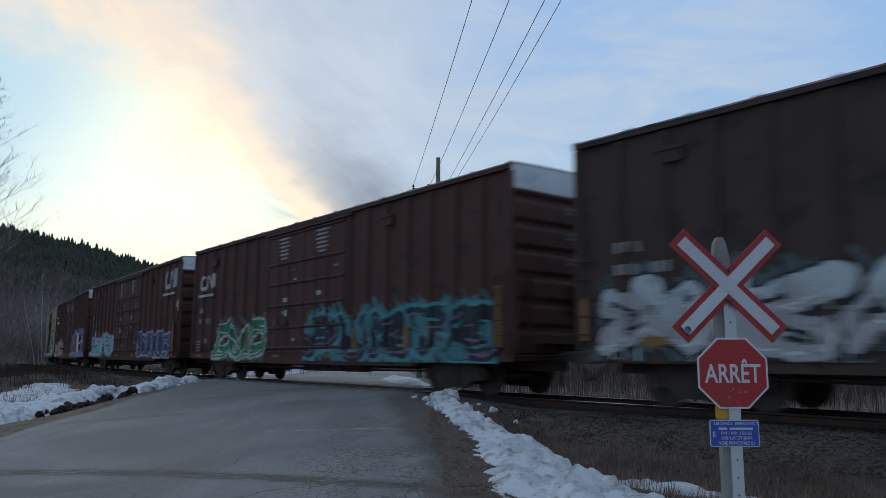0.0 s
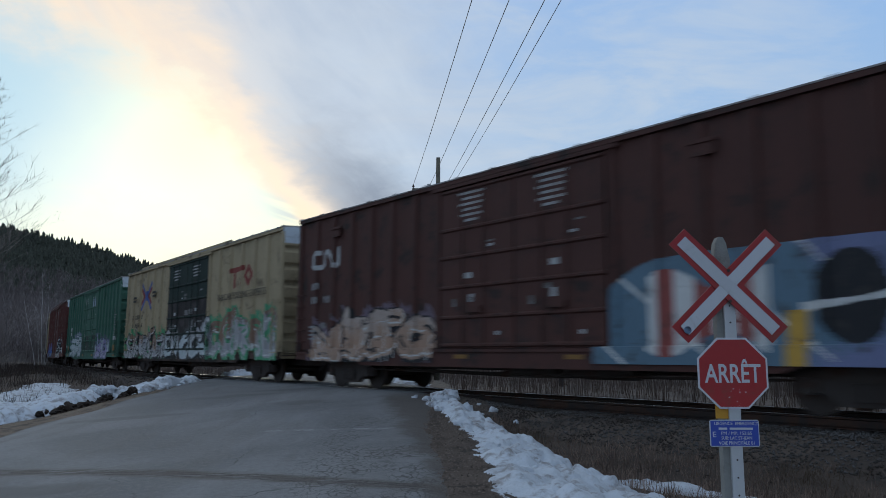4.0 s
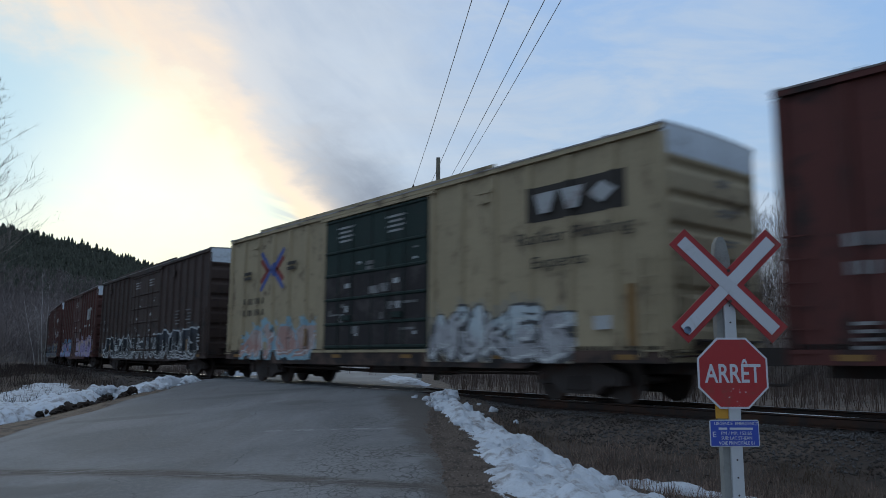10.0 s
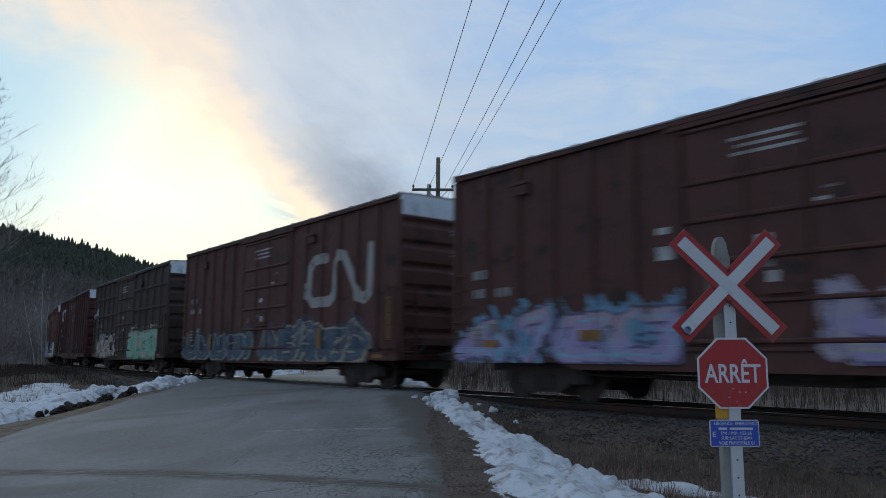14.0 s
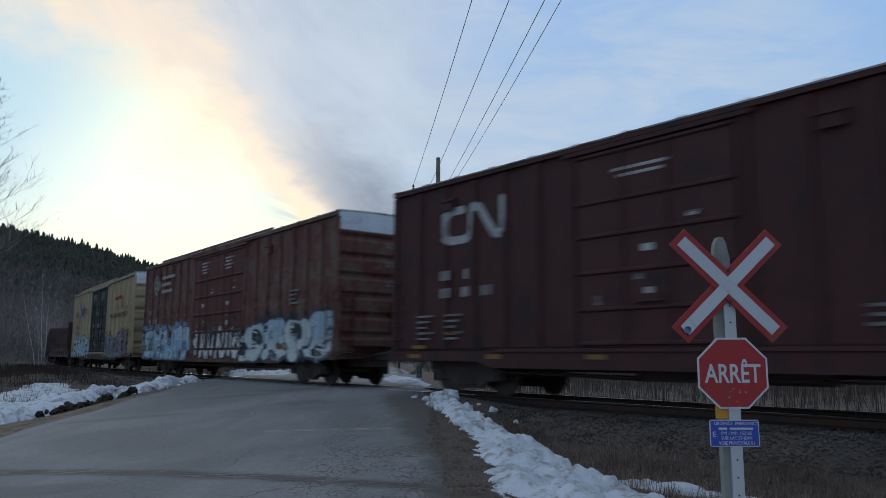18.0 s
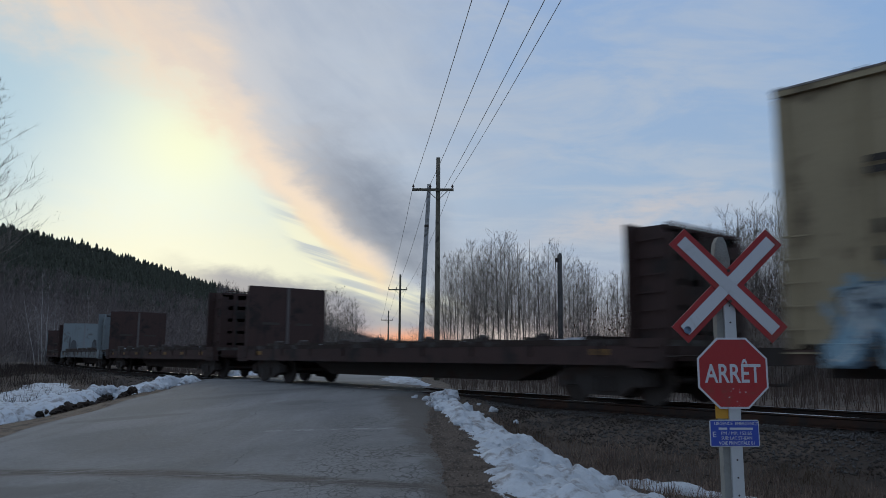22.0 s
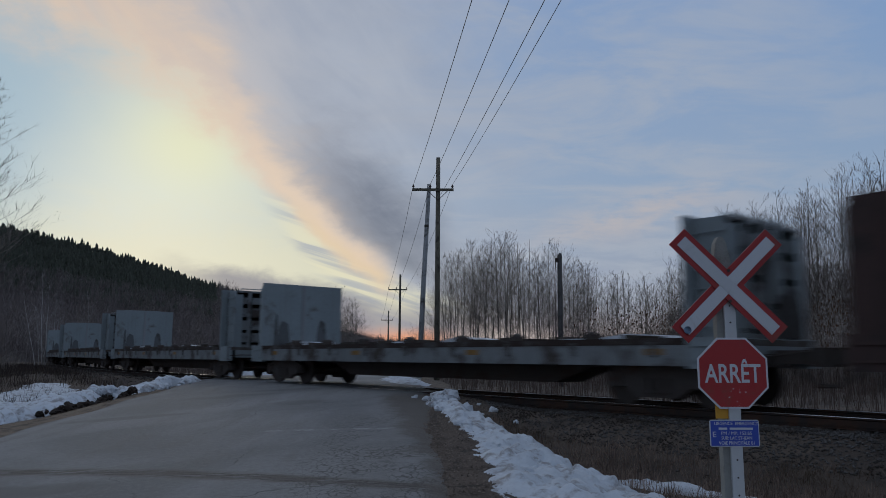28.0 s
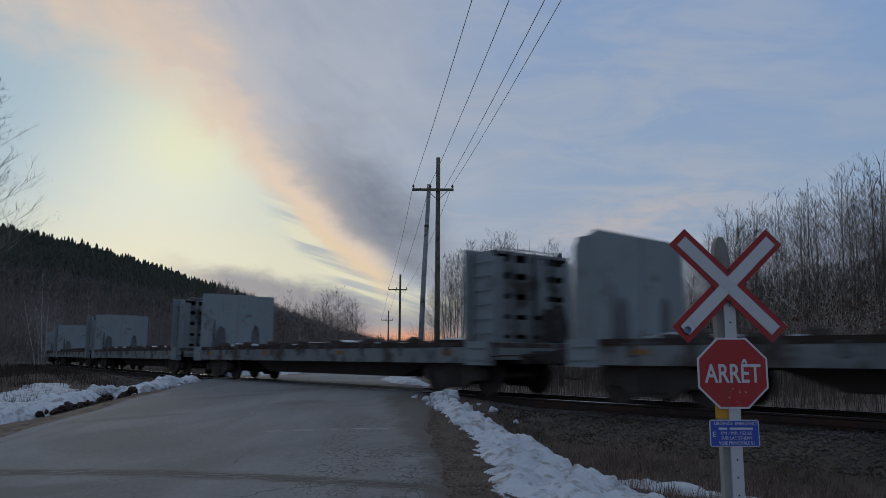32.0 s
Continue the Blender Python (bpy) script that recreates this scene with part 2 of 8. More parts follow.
GREY_PAINT = car_paint("pale_grey_paint", (0.20, 0.228, 0.24), (0.12, 0.115, 0.11), 0.12, 0.25)
FLAT_BROWN = car_paint("flatcar_brown_paint", (0.054, 0.032, 0.028))
GREY_SILL = car_paint("soiled_grey_sill_paint", (0.165, 0.178, 0.183), (0.050, 0.040, 0.035), 0.36, 0.55)
FADED = material("faded_stencil", (0.19, 0.19, 0.19), 0.75, 0, 0.3, 3, 0.8, (0.10, 0.095, 0.09), 0.5)
WHITE_CAP = car_paint("white_cap_paint", (0.52, 0.56, 0.60), (0.25, 0.25, 0.25), 0.2, 0.2)
STENCIL = material("white_stencil", (0.36, 0.37, 0.37), 0.7, 0, 0.3, 3, 0.6, (0.2, 0.17, 0.16), 0.25)
RED_STENCIL = material("red_stencil", (0.19, 0.045, 0.036), 0.7)
BLUE_STENCIL = material("blue_stencil", (0.075, 0.10, 0.26), 0.7)
MAROON = car_paint("maroon_paint", (0.054, 0.021, 0.020))
BLACK_STENCIL = material("black_stencil", (0.04, 0.035, 0.03), 0.75)
YELLOW = material("yellow_reflector", (0.19, 0.105, 0.028), 0.5, 0, 0.2, 4, 0.8, GRIME, 0.2)
UNDER = material("grimy_underframe_steel", (0.060, 0.051, 0.046), 0.8, 0.1, 0.4, 3, 0.6, RUST, 0.3, 0.3, 50)
WHEEL = material("wheel_steel", (0.055, 0.046, 0.041), 0.55, 0.5, 0.3, 3, 0.8, RUST, 0.3)
ROOF = material("galvanised_roof", (0.27, 0.26, 0.255), 0.55, 0.3, 0.3, 2, 0.4, RUST, 0.35)
RAIL = material("rail_steel", (0.034, 0.027, 0.024), 0.55, 0.5, 0.3, 4, 0.8, RUST, 0.5)
RAIL_TOP = material("polished_rail_head", (0.42, 0.42, 0.43), 0.28, 1.0, 0.1, 3, 0.5)
TIE = material("creosoted_tie_wood", (0.045, 0.034, 0.027), 0.9, 0, 0.4, 4, 0.8, (0.09, 0.08, 0.07), 0.3, 0.4, 30, 0, 0.2)
STONE = material("ballast_stone", (0.092, 0.087, 0.084), 0.95, 0, 0.35, 4, 0.5, (0.045, 0.037, 0.031), 0.5, 0.4, 30, 0, 0, 0.35, 0.12)
SNOW = material("old_snow", (0.51, 0.54, 0.585), 0.8, 0, 0.26, 3, 1.4, (0.28, 0.27, 0.27), 0.30, 1.0, 26)
SOIL = material("frozen_soil", (0.040, 0.030, 0.024), 0.95, 0, 0.4, 4, 0.9, (0.02, 0.016, 0.013), 0.3, 0.7, 14)
WOOD_POLE = material("weathered_pole_wood", (0.115, 0.105, 0.08), 0.9, 0, 0.3, 3, 0.7, (0.04, 0.035, 0.03), 0.3, 0.4, 40, 0.5)
GREY_POLE = material("silvered_pole_wood", (0.25, 0.255, 0.26), 0.9, 0, 0.3, 3, 0.7, (0.08, 0.075, 0.07), 0.3, 0.4, 40, 0.5)
WIRE = material("line_wire", (0.09, 0.09, 0.092), 0.6, 0.4, 0.1)
INSULATOR = material("brown_porcelain", (0.05, 0.03, 0.025), 0.25)
BARK = material("poplar_bark", (0.135, 0.122, 0.108), 0.9, 0, 0.3, 3, 0.6, (0.04, 0.034, 0.028), 0.3, 0.3, 30, 0, 0.25)
TWIG = material("bare_twigs", (0.185, 0.156, 0.136), 0.9, 0, 0.3, 3, 0.6, spread=0.25)
BIRCH = material("birch_bark", (0.34, 0.32, 0.31), 0.85, 0, 0.3, 3, 0.7, (0.05, 0.045, 0.04), 0.25)
NEEDLES = material("spruce_needles", (0.032, 0.036, 0.026), 0.9, 0, 0.3, 1, 0.3, island=0.25)
DRY_LEAF = material("withered_leaves", (0.085, 0.05, 0.032), 0.9, 0, 0.3, 2, 0.5, island=0.4)
DRY_GRASS = material("dry_grass", (0.190, 0.138, 0.108), 0.95, 0, 0.3, 0.4, 0.25, (0.07, 0.052, 0.036), 0.35, island=0.45)
REED = material("dry_reeds", (0.082, 0.060, 0.050), 0.95, 0, 0.3, 0.4, 0.25, (0.085, 0.06, 0.05), 0.35, island=0.4)
GREY_WOODS = material("bare_hardwood_haze", (0.142, 0.120, 0.116), 0.95, 0, 0.7, 0.03, 0.05, island=0.3)
SIGN_WHITE = material("reflective_white_sheeting", (0.50, 0.51, 0.54), 0.45, 0, 0.08, 3, 0.8, (0.35, 0.34, 0.34), 0.15)
SIGN_RED = material("reflective_red_sheeting", (0.29, 0.027, 0.029), 0.4, 0, 0.15, 3, 0.8, (0.2, 0.05, 0.04), 0.15)
SIGN_BLUE = material("blue_sign_sheeting", (0.045, 0.075, 0.36), 0.45, 0, 0.1, 3, 0.8)
SIGN_YELLOW = material("yellow_tag", (0.52, 0.27, 0.03), 0.5, 0, 0.2, 3, 0.8, (0.2, 0.1, 0.03), 0.2)
POST_GREY = material("weathered_sign_post", (0.22, 0.22, 0.205), 0.85, 0, 0.25, 4, 0.9, (0.11, 0.105, 0.09), 0.25, 0.3, 50, 0.4)
GALV = material("galvanised_channel", (0.46, 0.47, 0.48), 0.5, 0.3, 0.1, 4, 0.8)


def ground_material():
    """Dead grass, soil and gravel, in patches."""
    m = bpy.data.materials.new("dormant_ground")
    m.use_nodes = True
    tree = m.node_tree
    tree.nodes.clear()
    n = Nodes(tree)
    at = n.add("ShaderNodeTexCoord").outputs["Object"]
    big = n.noise(at, 0.35, 5, 0.6, 0.4)
    mid = n.noise(at, 2.6, 5, 0.65)
    tiny = n.noise(at, 28.0, 4, 0.65)
    col = n.mix(n.ramp01(big, 0.38, 0.62), (0.056, 0.042, 0.033), (0.098, 0.073, 0.055))
    col = n.mix(n.ramp01(mid, 0.5, 0.68), col, (0.030, 0.024, 0.020))
    col = n.mix(n.math("MULTIPLY", n.ramp01(tiny, 0.5, 0.75), 0.6), col, (0.085, 0.07, 0.057))
    s = n.add("ShaderNodeBsdfPrincipled")
    n.put(s.inputs["Base Color"], col)
    s.inputs["Roughness"].default_value = 0.95
    relief = n.add("ShaderNodeBump")
    relief.inputs["Strength"].default_value, relief.inputs["Distance"].default_value = 0.8, 0.06
    n.put(relief.inputs["Height"], n.math("ADD", mid, n.math("MULTIPLY", tiny, 0.5)))
    n.put(s.inputs["Normal"], relief.outputs[0])
    n.put(n.add("ShaderNodeOutputMaterial").inputs[0], s.outputs[0])
    return m


def asphalt_material():
    """Old grey asphalt: pale wheel-worn aggregate, darker patches, fine cracks."""
    m = bpy.data.materials.new("old_asphalt")
    m.use_nodes = True
    tree = m.node_tree
    tree.nodes.clear()
    n = Nodes(tree)
    at = n.add("ShaderNodeTexCoord").outputs["Object"]
    big = n.noise(at, 0.22, 4, 0.55, 0.6)
    mid = n.noise(n.stretch(at, (1.6, 0.5, 1.0)), 1.0, 5, 0.6, 0.5)
    tiny = n.noise(at, 90.0, 3, 0.7)
    speck = n.noise(at, 14.0, 5, 0.75)
    tracks = n.noise(n.stretch(at, (1.1, 0.07, 1.0)), 1.0, 3, 0.5, 0.4)
    col = n.mix(n.ramp01(big, 0.35, 0.65), (0.096, 0.097, 0.101), (0.165, 0.166, 0.170))
    col = n.mix(n.math("MULTIPLY", n.ramp01(tracks, 0.5, 0.68), 0.45), col, (0.105, 0.102, 0.10))
    col = n.mix(n.math("MULTIPLY", n.ramp01(mid, 0.5, 0.72), 0.55), col, (0.092, 0.085, 0.080))
    col = n.mix(n.math("MULTIPLY", n.ramp01(speck, 0.48, 0.72), 0.45), col, (0.225, 0.222, 0.22))
    col = n.mix(n.math("MULTIPLY", n.ramp01(speck, 0.5, 0.3), 0.5), col, (0.075, 0.073, 0.072))
    col = n.mix(n.math("MULTIPLY", n.ramp01(tiny, 0.45, 0.75), 0.45), col, (0.25, 0.25, 0.25))
    # weathering: a stained transverse crack, crazed asphalt towards the edge, gravel worked into both edges
    xyz = n.add("ShaderNodeSeparateXYZ")
    n.put(xyz.inputs[0], at)
    x, y, _ = xyz.outputs
    wave = n.math("SUBTRACT", n.noise(at, 1.3, 5, 0.65), 0.5)
    line = n.math("ADD", n.math("MULTIPLY", x, -0.37), 8.06)
    line = n.math("ADD", line, n.math("MULTIPLY", n.math("MULTIPLY", n.math("ADD", x, 0.1), n.math("ADD", x, 8.1)), -0.017))
    gap = n.math("ADD", n.math("SUBTRACT", y, line), n.math("MULTIPLY", wave, 0.22))
    stain = n.math("SUBTRACT", 1.0, n.ramp01(n.math("ABSOLUTE", gap), 0.10, 0.30))
    stain = n.math("MULTIPLY", stain, n.ramp01(n.noise(n.stretch(at, (0.35, 1.6, 1.0)), 5.5, 4, 0.65), 0.30, 0.56))
    col = n.mix(n.math("MULTIPLY", stain, 0.9), col, (0.064, 0.053, 0.045))
    for shift, thick in ((-0.09, 0.014), (0.02, 0.018), (0.11, 0.011)):
        slit = n.math("ABSOLUTE", n.math("ADD", n.math("SUBTRACT", gap, shift), n.math("MULTIPLY", n.math("SUBTRACT", n.noise(at, 6.0, 4, 0.7), 0.5), 0.16)))
        keep = n.ramp01(n.noise(n.stretch(at, (1.0, 0.2, 1.0), (shift * 90, 0, 0)), 1.6, 3, 0.5), 0.36, 0.5)
        col = n.mix(n.math("MULTIPLY", n.math("SUBTRACT", 1.0, n.ramp01(slit, thick * 0.4, thick * 1.4)), n.math("MULTIPLY", keep, 0.95)), col, (0.030, 0.027, 0.025))
    for bx, by, bw, bl in ((-5.4, 19.7, 1.2, 0.55), (-4.2, 20.9, 0.9, 0.4), (-6.6, 16.2, 1.3, 0.35), (-3.2, 17.2, 0.8, 0.5), (-5.2, 9.0, 1.5, 0.4)):
        ex, ey = n.math("DIVIDE", n.math("SUBTRACT", x, bx), bw), n.math("DIVIDE", n.math("SUBTRACT", y, by), bl)
        blot = n.math("ADD", n.math("ADD", n.math("MULTIPLY", ex, ex), n.math("MULTIPLY", ey, ey)), n.math("MULTIPLY", wave, 2.4))
        col = n.mix(n.math("MULTIPLY", n.math("SUBTRACT", 1.0, n.ramp01(blot, 0.3, 1.3)), 0.55), col, (0.078, 0.074, 0.072))
    rim = n.math("SUBTRACT", x, n.math("SUBTRACT", 0.25, n.math("MULTIPLY", y, 0.035)))
    bent = n.add("ShaderNodeVectorMath")
    bent.operation = "MULTIPLY_ADD"
    colour_noise = n.add("ShaderNodeTexNoise")
    n.put(colour_noise.inputs["Vector"], at)
    colour_noise.inputs["Scale"].default_value = 4.0
    n.put(bent.inputs[0], colour_noise.outputs["Color"])
    bent.inputs[1].default_value = (0.34, 0.34, 0.0)
    n.put(bent.inputs[2], at)
    for scale, wide, lo, hi in ((10.5, 0.10, -2.1, -1.1), (0.55, 0.007, -9.0, -2.5)):
        cells = n.add("ShaderNodeTexVoronoi")
        cells.feature = "DISTANCE_TO_EDGE"
        n.put(cells.inputs["Vector"], n.stretch(bent.outputs[0], (1.0, 0.62, 1.0)))
        cells.inputs["Scale"].default_value = scale
        web = n.math("SUBTRACT", 1.0, n.ramp01(cells.outputs["Distance"], wide * 0.15, wide))
        where = n.math("MULTIPLY", n.ramp01(rim, lo, hi), n.ramp01(n.noise(at, 0.9 if wide > 0.05 else 0.5, 3, 0.6), 0.36, 0.52) if wide > 0.05 else n.ramp01(n.noise(at, 0.5, 3, 0.6), 0.46, 0.62))
        if wide > 0.05:
            where = n.math("MULTIPLY", where, n.math("SUBTRACT", 1.0, n.ramp01(y, 11.5, 16.5)))
        col = n.mix(n.math("MULTIPLY", n.math("MULTIPLY", web, where), 0.82), col, (0.034, 0.031, 0.029))
    paint = n.math("ABSOLUTE", n.math("SUBTRACT", y, n.math("SUBTRACT", 12.33, n.math("MULTIPLY", x, 0.176))))
    paint = n.math("MULTIPLY", n.math("SUBTRACT", 1.0, n.ramp01(paint, 0.05, 0.09)), n.math("MULTIPLY", n.ramp01(x, -3.2, -2.6), n.ramp01(n.noise(at, 5.0, 4, 0.7), 0.42, 0.6)))
    col = n.mix(n.math("MULTIPLY", paint, 0.6), col, (0.30, 0.30, 0.30))
    rag = n.math("MULTIPLY", n.math("ADD", wave, n.math("MULTIPLY", n.math("SUBTRACT", speck, 0.5), 0.6)), 0.9)
    fan = n.math("MULTIPLY", n.math("MAXIMUM", n.math("SUBTRACT", y, 9.5), 0.0), 0.11)
    worn = n.ramp01(n.math("ADD", n.math("ADD", rim, fan), rag), -0.28, 0.10)
    worn = n.math("MULTIPLY", worn, n.math("SUBTRACT", 1.0, n.ramp01(y, 17.0, 19.5)))
    worn = n.math("MAXIMUM", worn, n.ramp01(n.math("ADD", n.math("MULTIPLY", rim, -1.0), rag), 7.8, 8.2))
    col = n.mix(n.math("MULTIPLY", worn, 0.85), col, n.mix(n.ramp01(tiny, 0.35, 0.65), (0.038, 0.031, 0.026), (0.088, 0.074, 0.063)))
    s = n.add("ShaderNodeBsdfPrincipled")
    n.put(s.inputs["Base Color"], col)
    s.inputs["Roughness"].default_value = 0.85
    relief = n.add("ShaderNodeBump")
    relief.inputs["Strength"].default_value, relief.inputs["Distance"].default_value = 0.35, 0.01
    n.put(relief.inputs["Height"], tiny)
    n.put(s.inputs["Normal"], relief.outputs[0])
    n.put(n.add("ShaderNodeOutputMaterial").inputs[0], s.outputs[0])
    return m


GROUND = ground_material()
ASPHALT = asphalt_material()
TURF = material("flattened_turf", (0.150, 0.117, 0.088), 0.95, 0, 0.45, 5, 0.8, (0.06, 0.047, 0.038), 0.35, 0.8, 30)
GRAVEL = material("shoulder_gravel", (0.088, 0.068, 0.054), 0.95, 0, 0.45, 5, 0.8, (0.045, 0.036, 0.03), 0.4, 0.8, 45)


# ---------------------------------------------------------------- mesh tools
class Shape:
    """Vertices and faces gathered for one mesh."""

    def __init__(self):
        self.v, self.f, self.m = [], [], []

    def box(self, x0, x1, y0, y1, z0, z1, m=0):
        b = len(self.v)
        self.v += [(x0, y0, z0), (x1, y0, z0), (x1, y1, z0), (x0, y1, z0), (x0, y0, z1), (x1, y0, z1), (x1, y1, z1), (x0, y1, z1)]
        self.f += [(b, b + 3, b + 2, b + 1), (b + 4, b + 5, b + 6, b + 7), (b, b + 1, b + 5, b + 4), (b + 1, b + 2, b + 6, b + 5), (b + 2, b + 3, b + 7, b + 6), (b + 3, b, b + 4, b + 7)]
        self.m += [m] * 6
        return self

    def prism(self, outline, axis, lo, hi, m=0):
        """An outline of (p, q) points swept along an axis. x: (y, z); y: (x, z); z: (x, y)."""
        b, k = len(self.v), len(outline)
        for w in (lo, hi):
            for p, q in outline:
                self.v.append({"x": (w, p, q), "y": (p, w, q), "z": (p, q, w)}[axis])
        self.f += [tuple(range(b, b + k)), tuple(range(b + 2 * k - 1, b + k - 1, -1))]
        self.f += [(b + i, b + k + i, b + k + (i + 1) % k, b + (i + 1) % k) for i in range(k)]
        self.m += [m] * (k + 2)
        return self

    def tube(self, points, radii, sides=6, m=0, cap=True):
        """A tapered tube along points."""
        b = len(self.v)
        k = len(points)
        for i, p in enumerate(points):
            p = Vector(p)
            d = (Vector(points[min(i + 1, k - 1)]) - Vector(points[max(i - 1, 0)])).normalized()
            u = d.cross(Vector((0, 0, 1)) if abs(d.z) < 0.9 else Vector((1, 0, 0))).normalized()
            w = d.cross(u)
            r = radii[i] if isinstance(radii, (list, tuple)) else radii
            for j in range(sides):
                t = 2 * math.pi * j / sides
                self.v.append(tuple(p + (u * math.cos(t) + w * math.sin(t)) * r))
        for i in range(k - 1):
            for j in range(sides):
                self.f.append((b + i * sides + j, b + i * sides + (j + 1) % sides, b + (i + 1) * sides + (j + 1) % sides, b + (i + 1) * sides + j))
                self.m.append(m)
        if cap:
            self.f += [tuple(range(b + sides - 1, b - 1, -1)), tuple(range(b + (k - 1) * sides, b + k * sides))]
            self.m += [m, m]
        return self

    def quad(self, a, b, c, d, m=0):
        i = len(self.v)
        self.v += [a, b, c, d]
        self.f.append((i, i + 1, i + 2, i + 3))
        self.m.append(m)
        return self

    def mesh(self, name, *mats, smooth=False):
        me = bpy.data.meshes.new(name)
        me.from_pydata(self.v, [], self.f)
        for m in mats:
            me.materials.append(m)
        if len(mats) > 1:
            me.polygons.foreach_set("material_index", self.m)
        if smooth:
            me.polygons.foreach_set("use_smooth", [True] * len(me.polygons))
        me.update()
        return me


def part(name, shape, mat, parent, label="", at=None, smooth=False):
    """Links a shape, or a mesh made before, as one mesh object under a thing or a part."""
    me = shape if isinstance(shape, bpy.types.Mesh) else shape.mesh(name, mat, smooth=smooth)
    ob = new(name, me)
    ob.parent = parent
    if at is not None:
        ob.matrix_basis = at
    if label:
        ob["label"] = label
    return ob


def thing(name, label, category, group="", kind="", at=None):
    ob = new(name)
    ob.empty_display_size = 0.2
    tagged(ob, label, category, group, kind)
    if at is not None:
        ob.matrix_basis = at
    return ob


def solid(name, shape, mats, label, category="", group="", kind="", smooth=False, at=None):
    mats = mats if isinstance(mats, (list, tuple)) else [mats]
    ob = new(name, shape.mesh(name, *mats, smooth=smooth))
    tagged(ob, label, category, group, kind)
    if at is not None:
        ob.matrix_basis = at
    return ob


# ---------------------------------------------------------------- the line of the track
TX, TY, TH, BEND = 4.743, 14.0, radians(39.876), 1 / 378.08
CX, CY, RADIUS = TX + math.cos(TH) / BEND, TY + math.sin(TH) / BEND, 1 / BEND
S_STRAIGHT = 86.0


def track_point(s, off=0.0):
    """Place on the track s metres back along the line, off metres to its far side; and the heading of travel."""
    a = TH - BEND * min(s, S_STRAIGHT)
    x, y = CX - (RADIUS - off) * math.cos(a), CY - (RADIUS - off) * math.sin(a)
    if s > S_STRAIGHT:
        x, y = x - math.sin(a) * (s - S_STRAIGHT), y + math.cos(a) * (s - S_STRAIGHT)
    return x, y, a


def track_offset(x, y):
    """Distance of places from the middle of the track, towards its far side, and how far back along the line they lie."""
    a = np.arctan2(CY - y, CX - x)
    s = (TH - a) / BEND
    off = RADIUS - np.hypot(CX - x, CY - y)
    a1 = TH - BEND * S_STRAIGHT
    px, py = CX - RADIUS * math.cos(a1), CY - RADIUS * math.sin(a1)
    back = (x - px) * -math.sin(a1) + (y - py) * math.cos(a1)
    side = (x - px) * math.cos(a1) + (y - py) * math.sin(a1)
    straight = (back > 0) & (s > 20)
    return np.where(straight, side, off), np.where(straight, S_STRAIGHT + back, s)


ROAD_WIDTH = 8.25


def road_right(y):
    return 0.25 - 0.035 * y - 0.0006 * np.maximum(y - 30, 0) ** 2 * (y < 130) - (y >= 130) * (6.0 + 0.12 * (y - 130))


def road_height(off):
    """Level of the road by its distance from the track."""
    near = np.interp(off, [-60, -10.8, -1.7, 1.7, 9.0, 30, 200], [-0.86, -0.83, -0.04, -0.04, -0.30, -0.45, -0.45])
    return near


def smooth_noise(x, y, scale, seed=0.0):
    return (np.sin(x * 1.7 / scale + seed) * np.cos(y * 1.3 / scale - seed * 1.7) + 0.6 * np.sin((x + y) * 2.9 / scale + 2 * seed) * np.cos((x - y) * 2.3 / scale + seed)) / 1.6


def ground_height(x, y):
    x, y = np.asarray(x, float), np.asarray(y, float)
    off, s = track_offset(x, y)
    land = np.interp(off, [-300, -40, -8, -3.6, -2.9, -1.75, 1.75, 2.9, 3.6, 10, 40, 300], [-0.9, -0.95, -0.93, -0.84, -0.66, -0.25, -0.25, -0.64, -0.77, -0.55, -0.30, -0.2])
    level = np.interp(off, [-60, -16, -9, -5.5, -3, -1.75], [-0.95, -0.85, -0.50, -0.20, -0.17, -0.20])
    part_left = np.clip((s - 24) / 9, 0, 1) * (off < 0) * (x < -6)
    land = land * (1 - part_left) + level * part_left
    land = land + 0.07 * smooth_noise(x, y, 2.3) * np.clip((np.abs(off) - 2.5) / 3, 0, 1) + 0.03 * smooth_noise(x, y, 0.6, 2.0) * np.clip((np.abs(off) - 3) / 3, 0, 1)
    gap = np.maximum(x - road_right(y), road_right(y) - ROAD_WIDTH - x)
    mix = np.clip((gap - 0.5) / 1.6, 0, 1)
    return (road_height(off) - 0.06) * (1 - mix) + land * mix


# ---------------------------------------------------------------- ground and road
def axis_steps(lo, hi, fine_lo, fine_hi, step):
    """Even steps inside the fine stretch, growing steps outside it."""
    mid = list(np.arange(fine_lo, fine_hi + step / 2, step))
    up, d = [], step
    while (up[-1] if up else fine_hi) < hi:
        d *= 1.22
        up.append((up[-1] if up else fine_hi) + d)
    down, d = [], step
    while (down[-1] if down else fine_lo) > lo:
        d *= 1.22
        down.append((down[-1] if down else fine_lo) - d)
    return np.array(down[::-1] + mid + up)


def sheet(xs, ys, height):
    gx, gy = np.meshgrid(xs, ys)
    gz = height(gx, gy)
    sh = Shape()
    sh.v = list(zip(gx.ravel().tolist(), gy.ravel().tolist(), gz.ravel().tolist()))
    w = len(xs)
    sh.f = [(j * w + i, j * w + i + 1, (j + 1) * w + i + 1, (j + 1) * w + i) for j in range(len(ys) - 1) for i in range(w - 1)]
    return sh


solid("ground", sheet(axis_steps(-3500, 3500, -24, 26, 0.28), axis_steps(-3500, 3500, 4, 40, 0.28), ground_height), GROUND,
      "frozen ground with dead grass and soil", "ground", kind="structure", smooth=True)


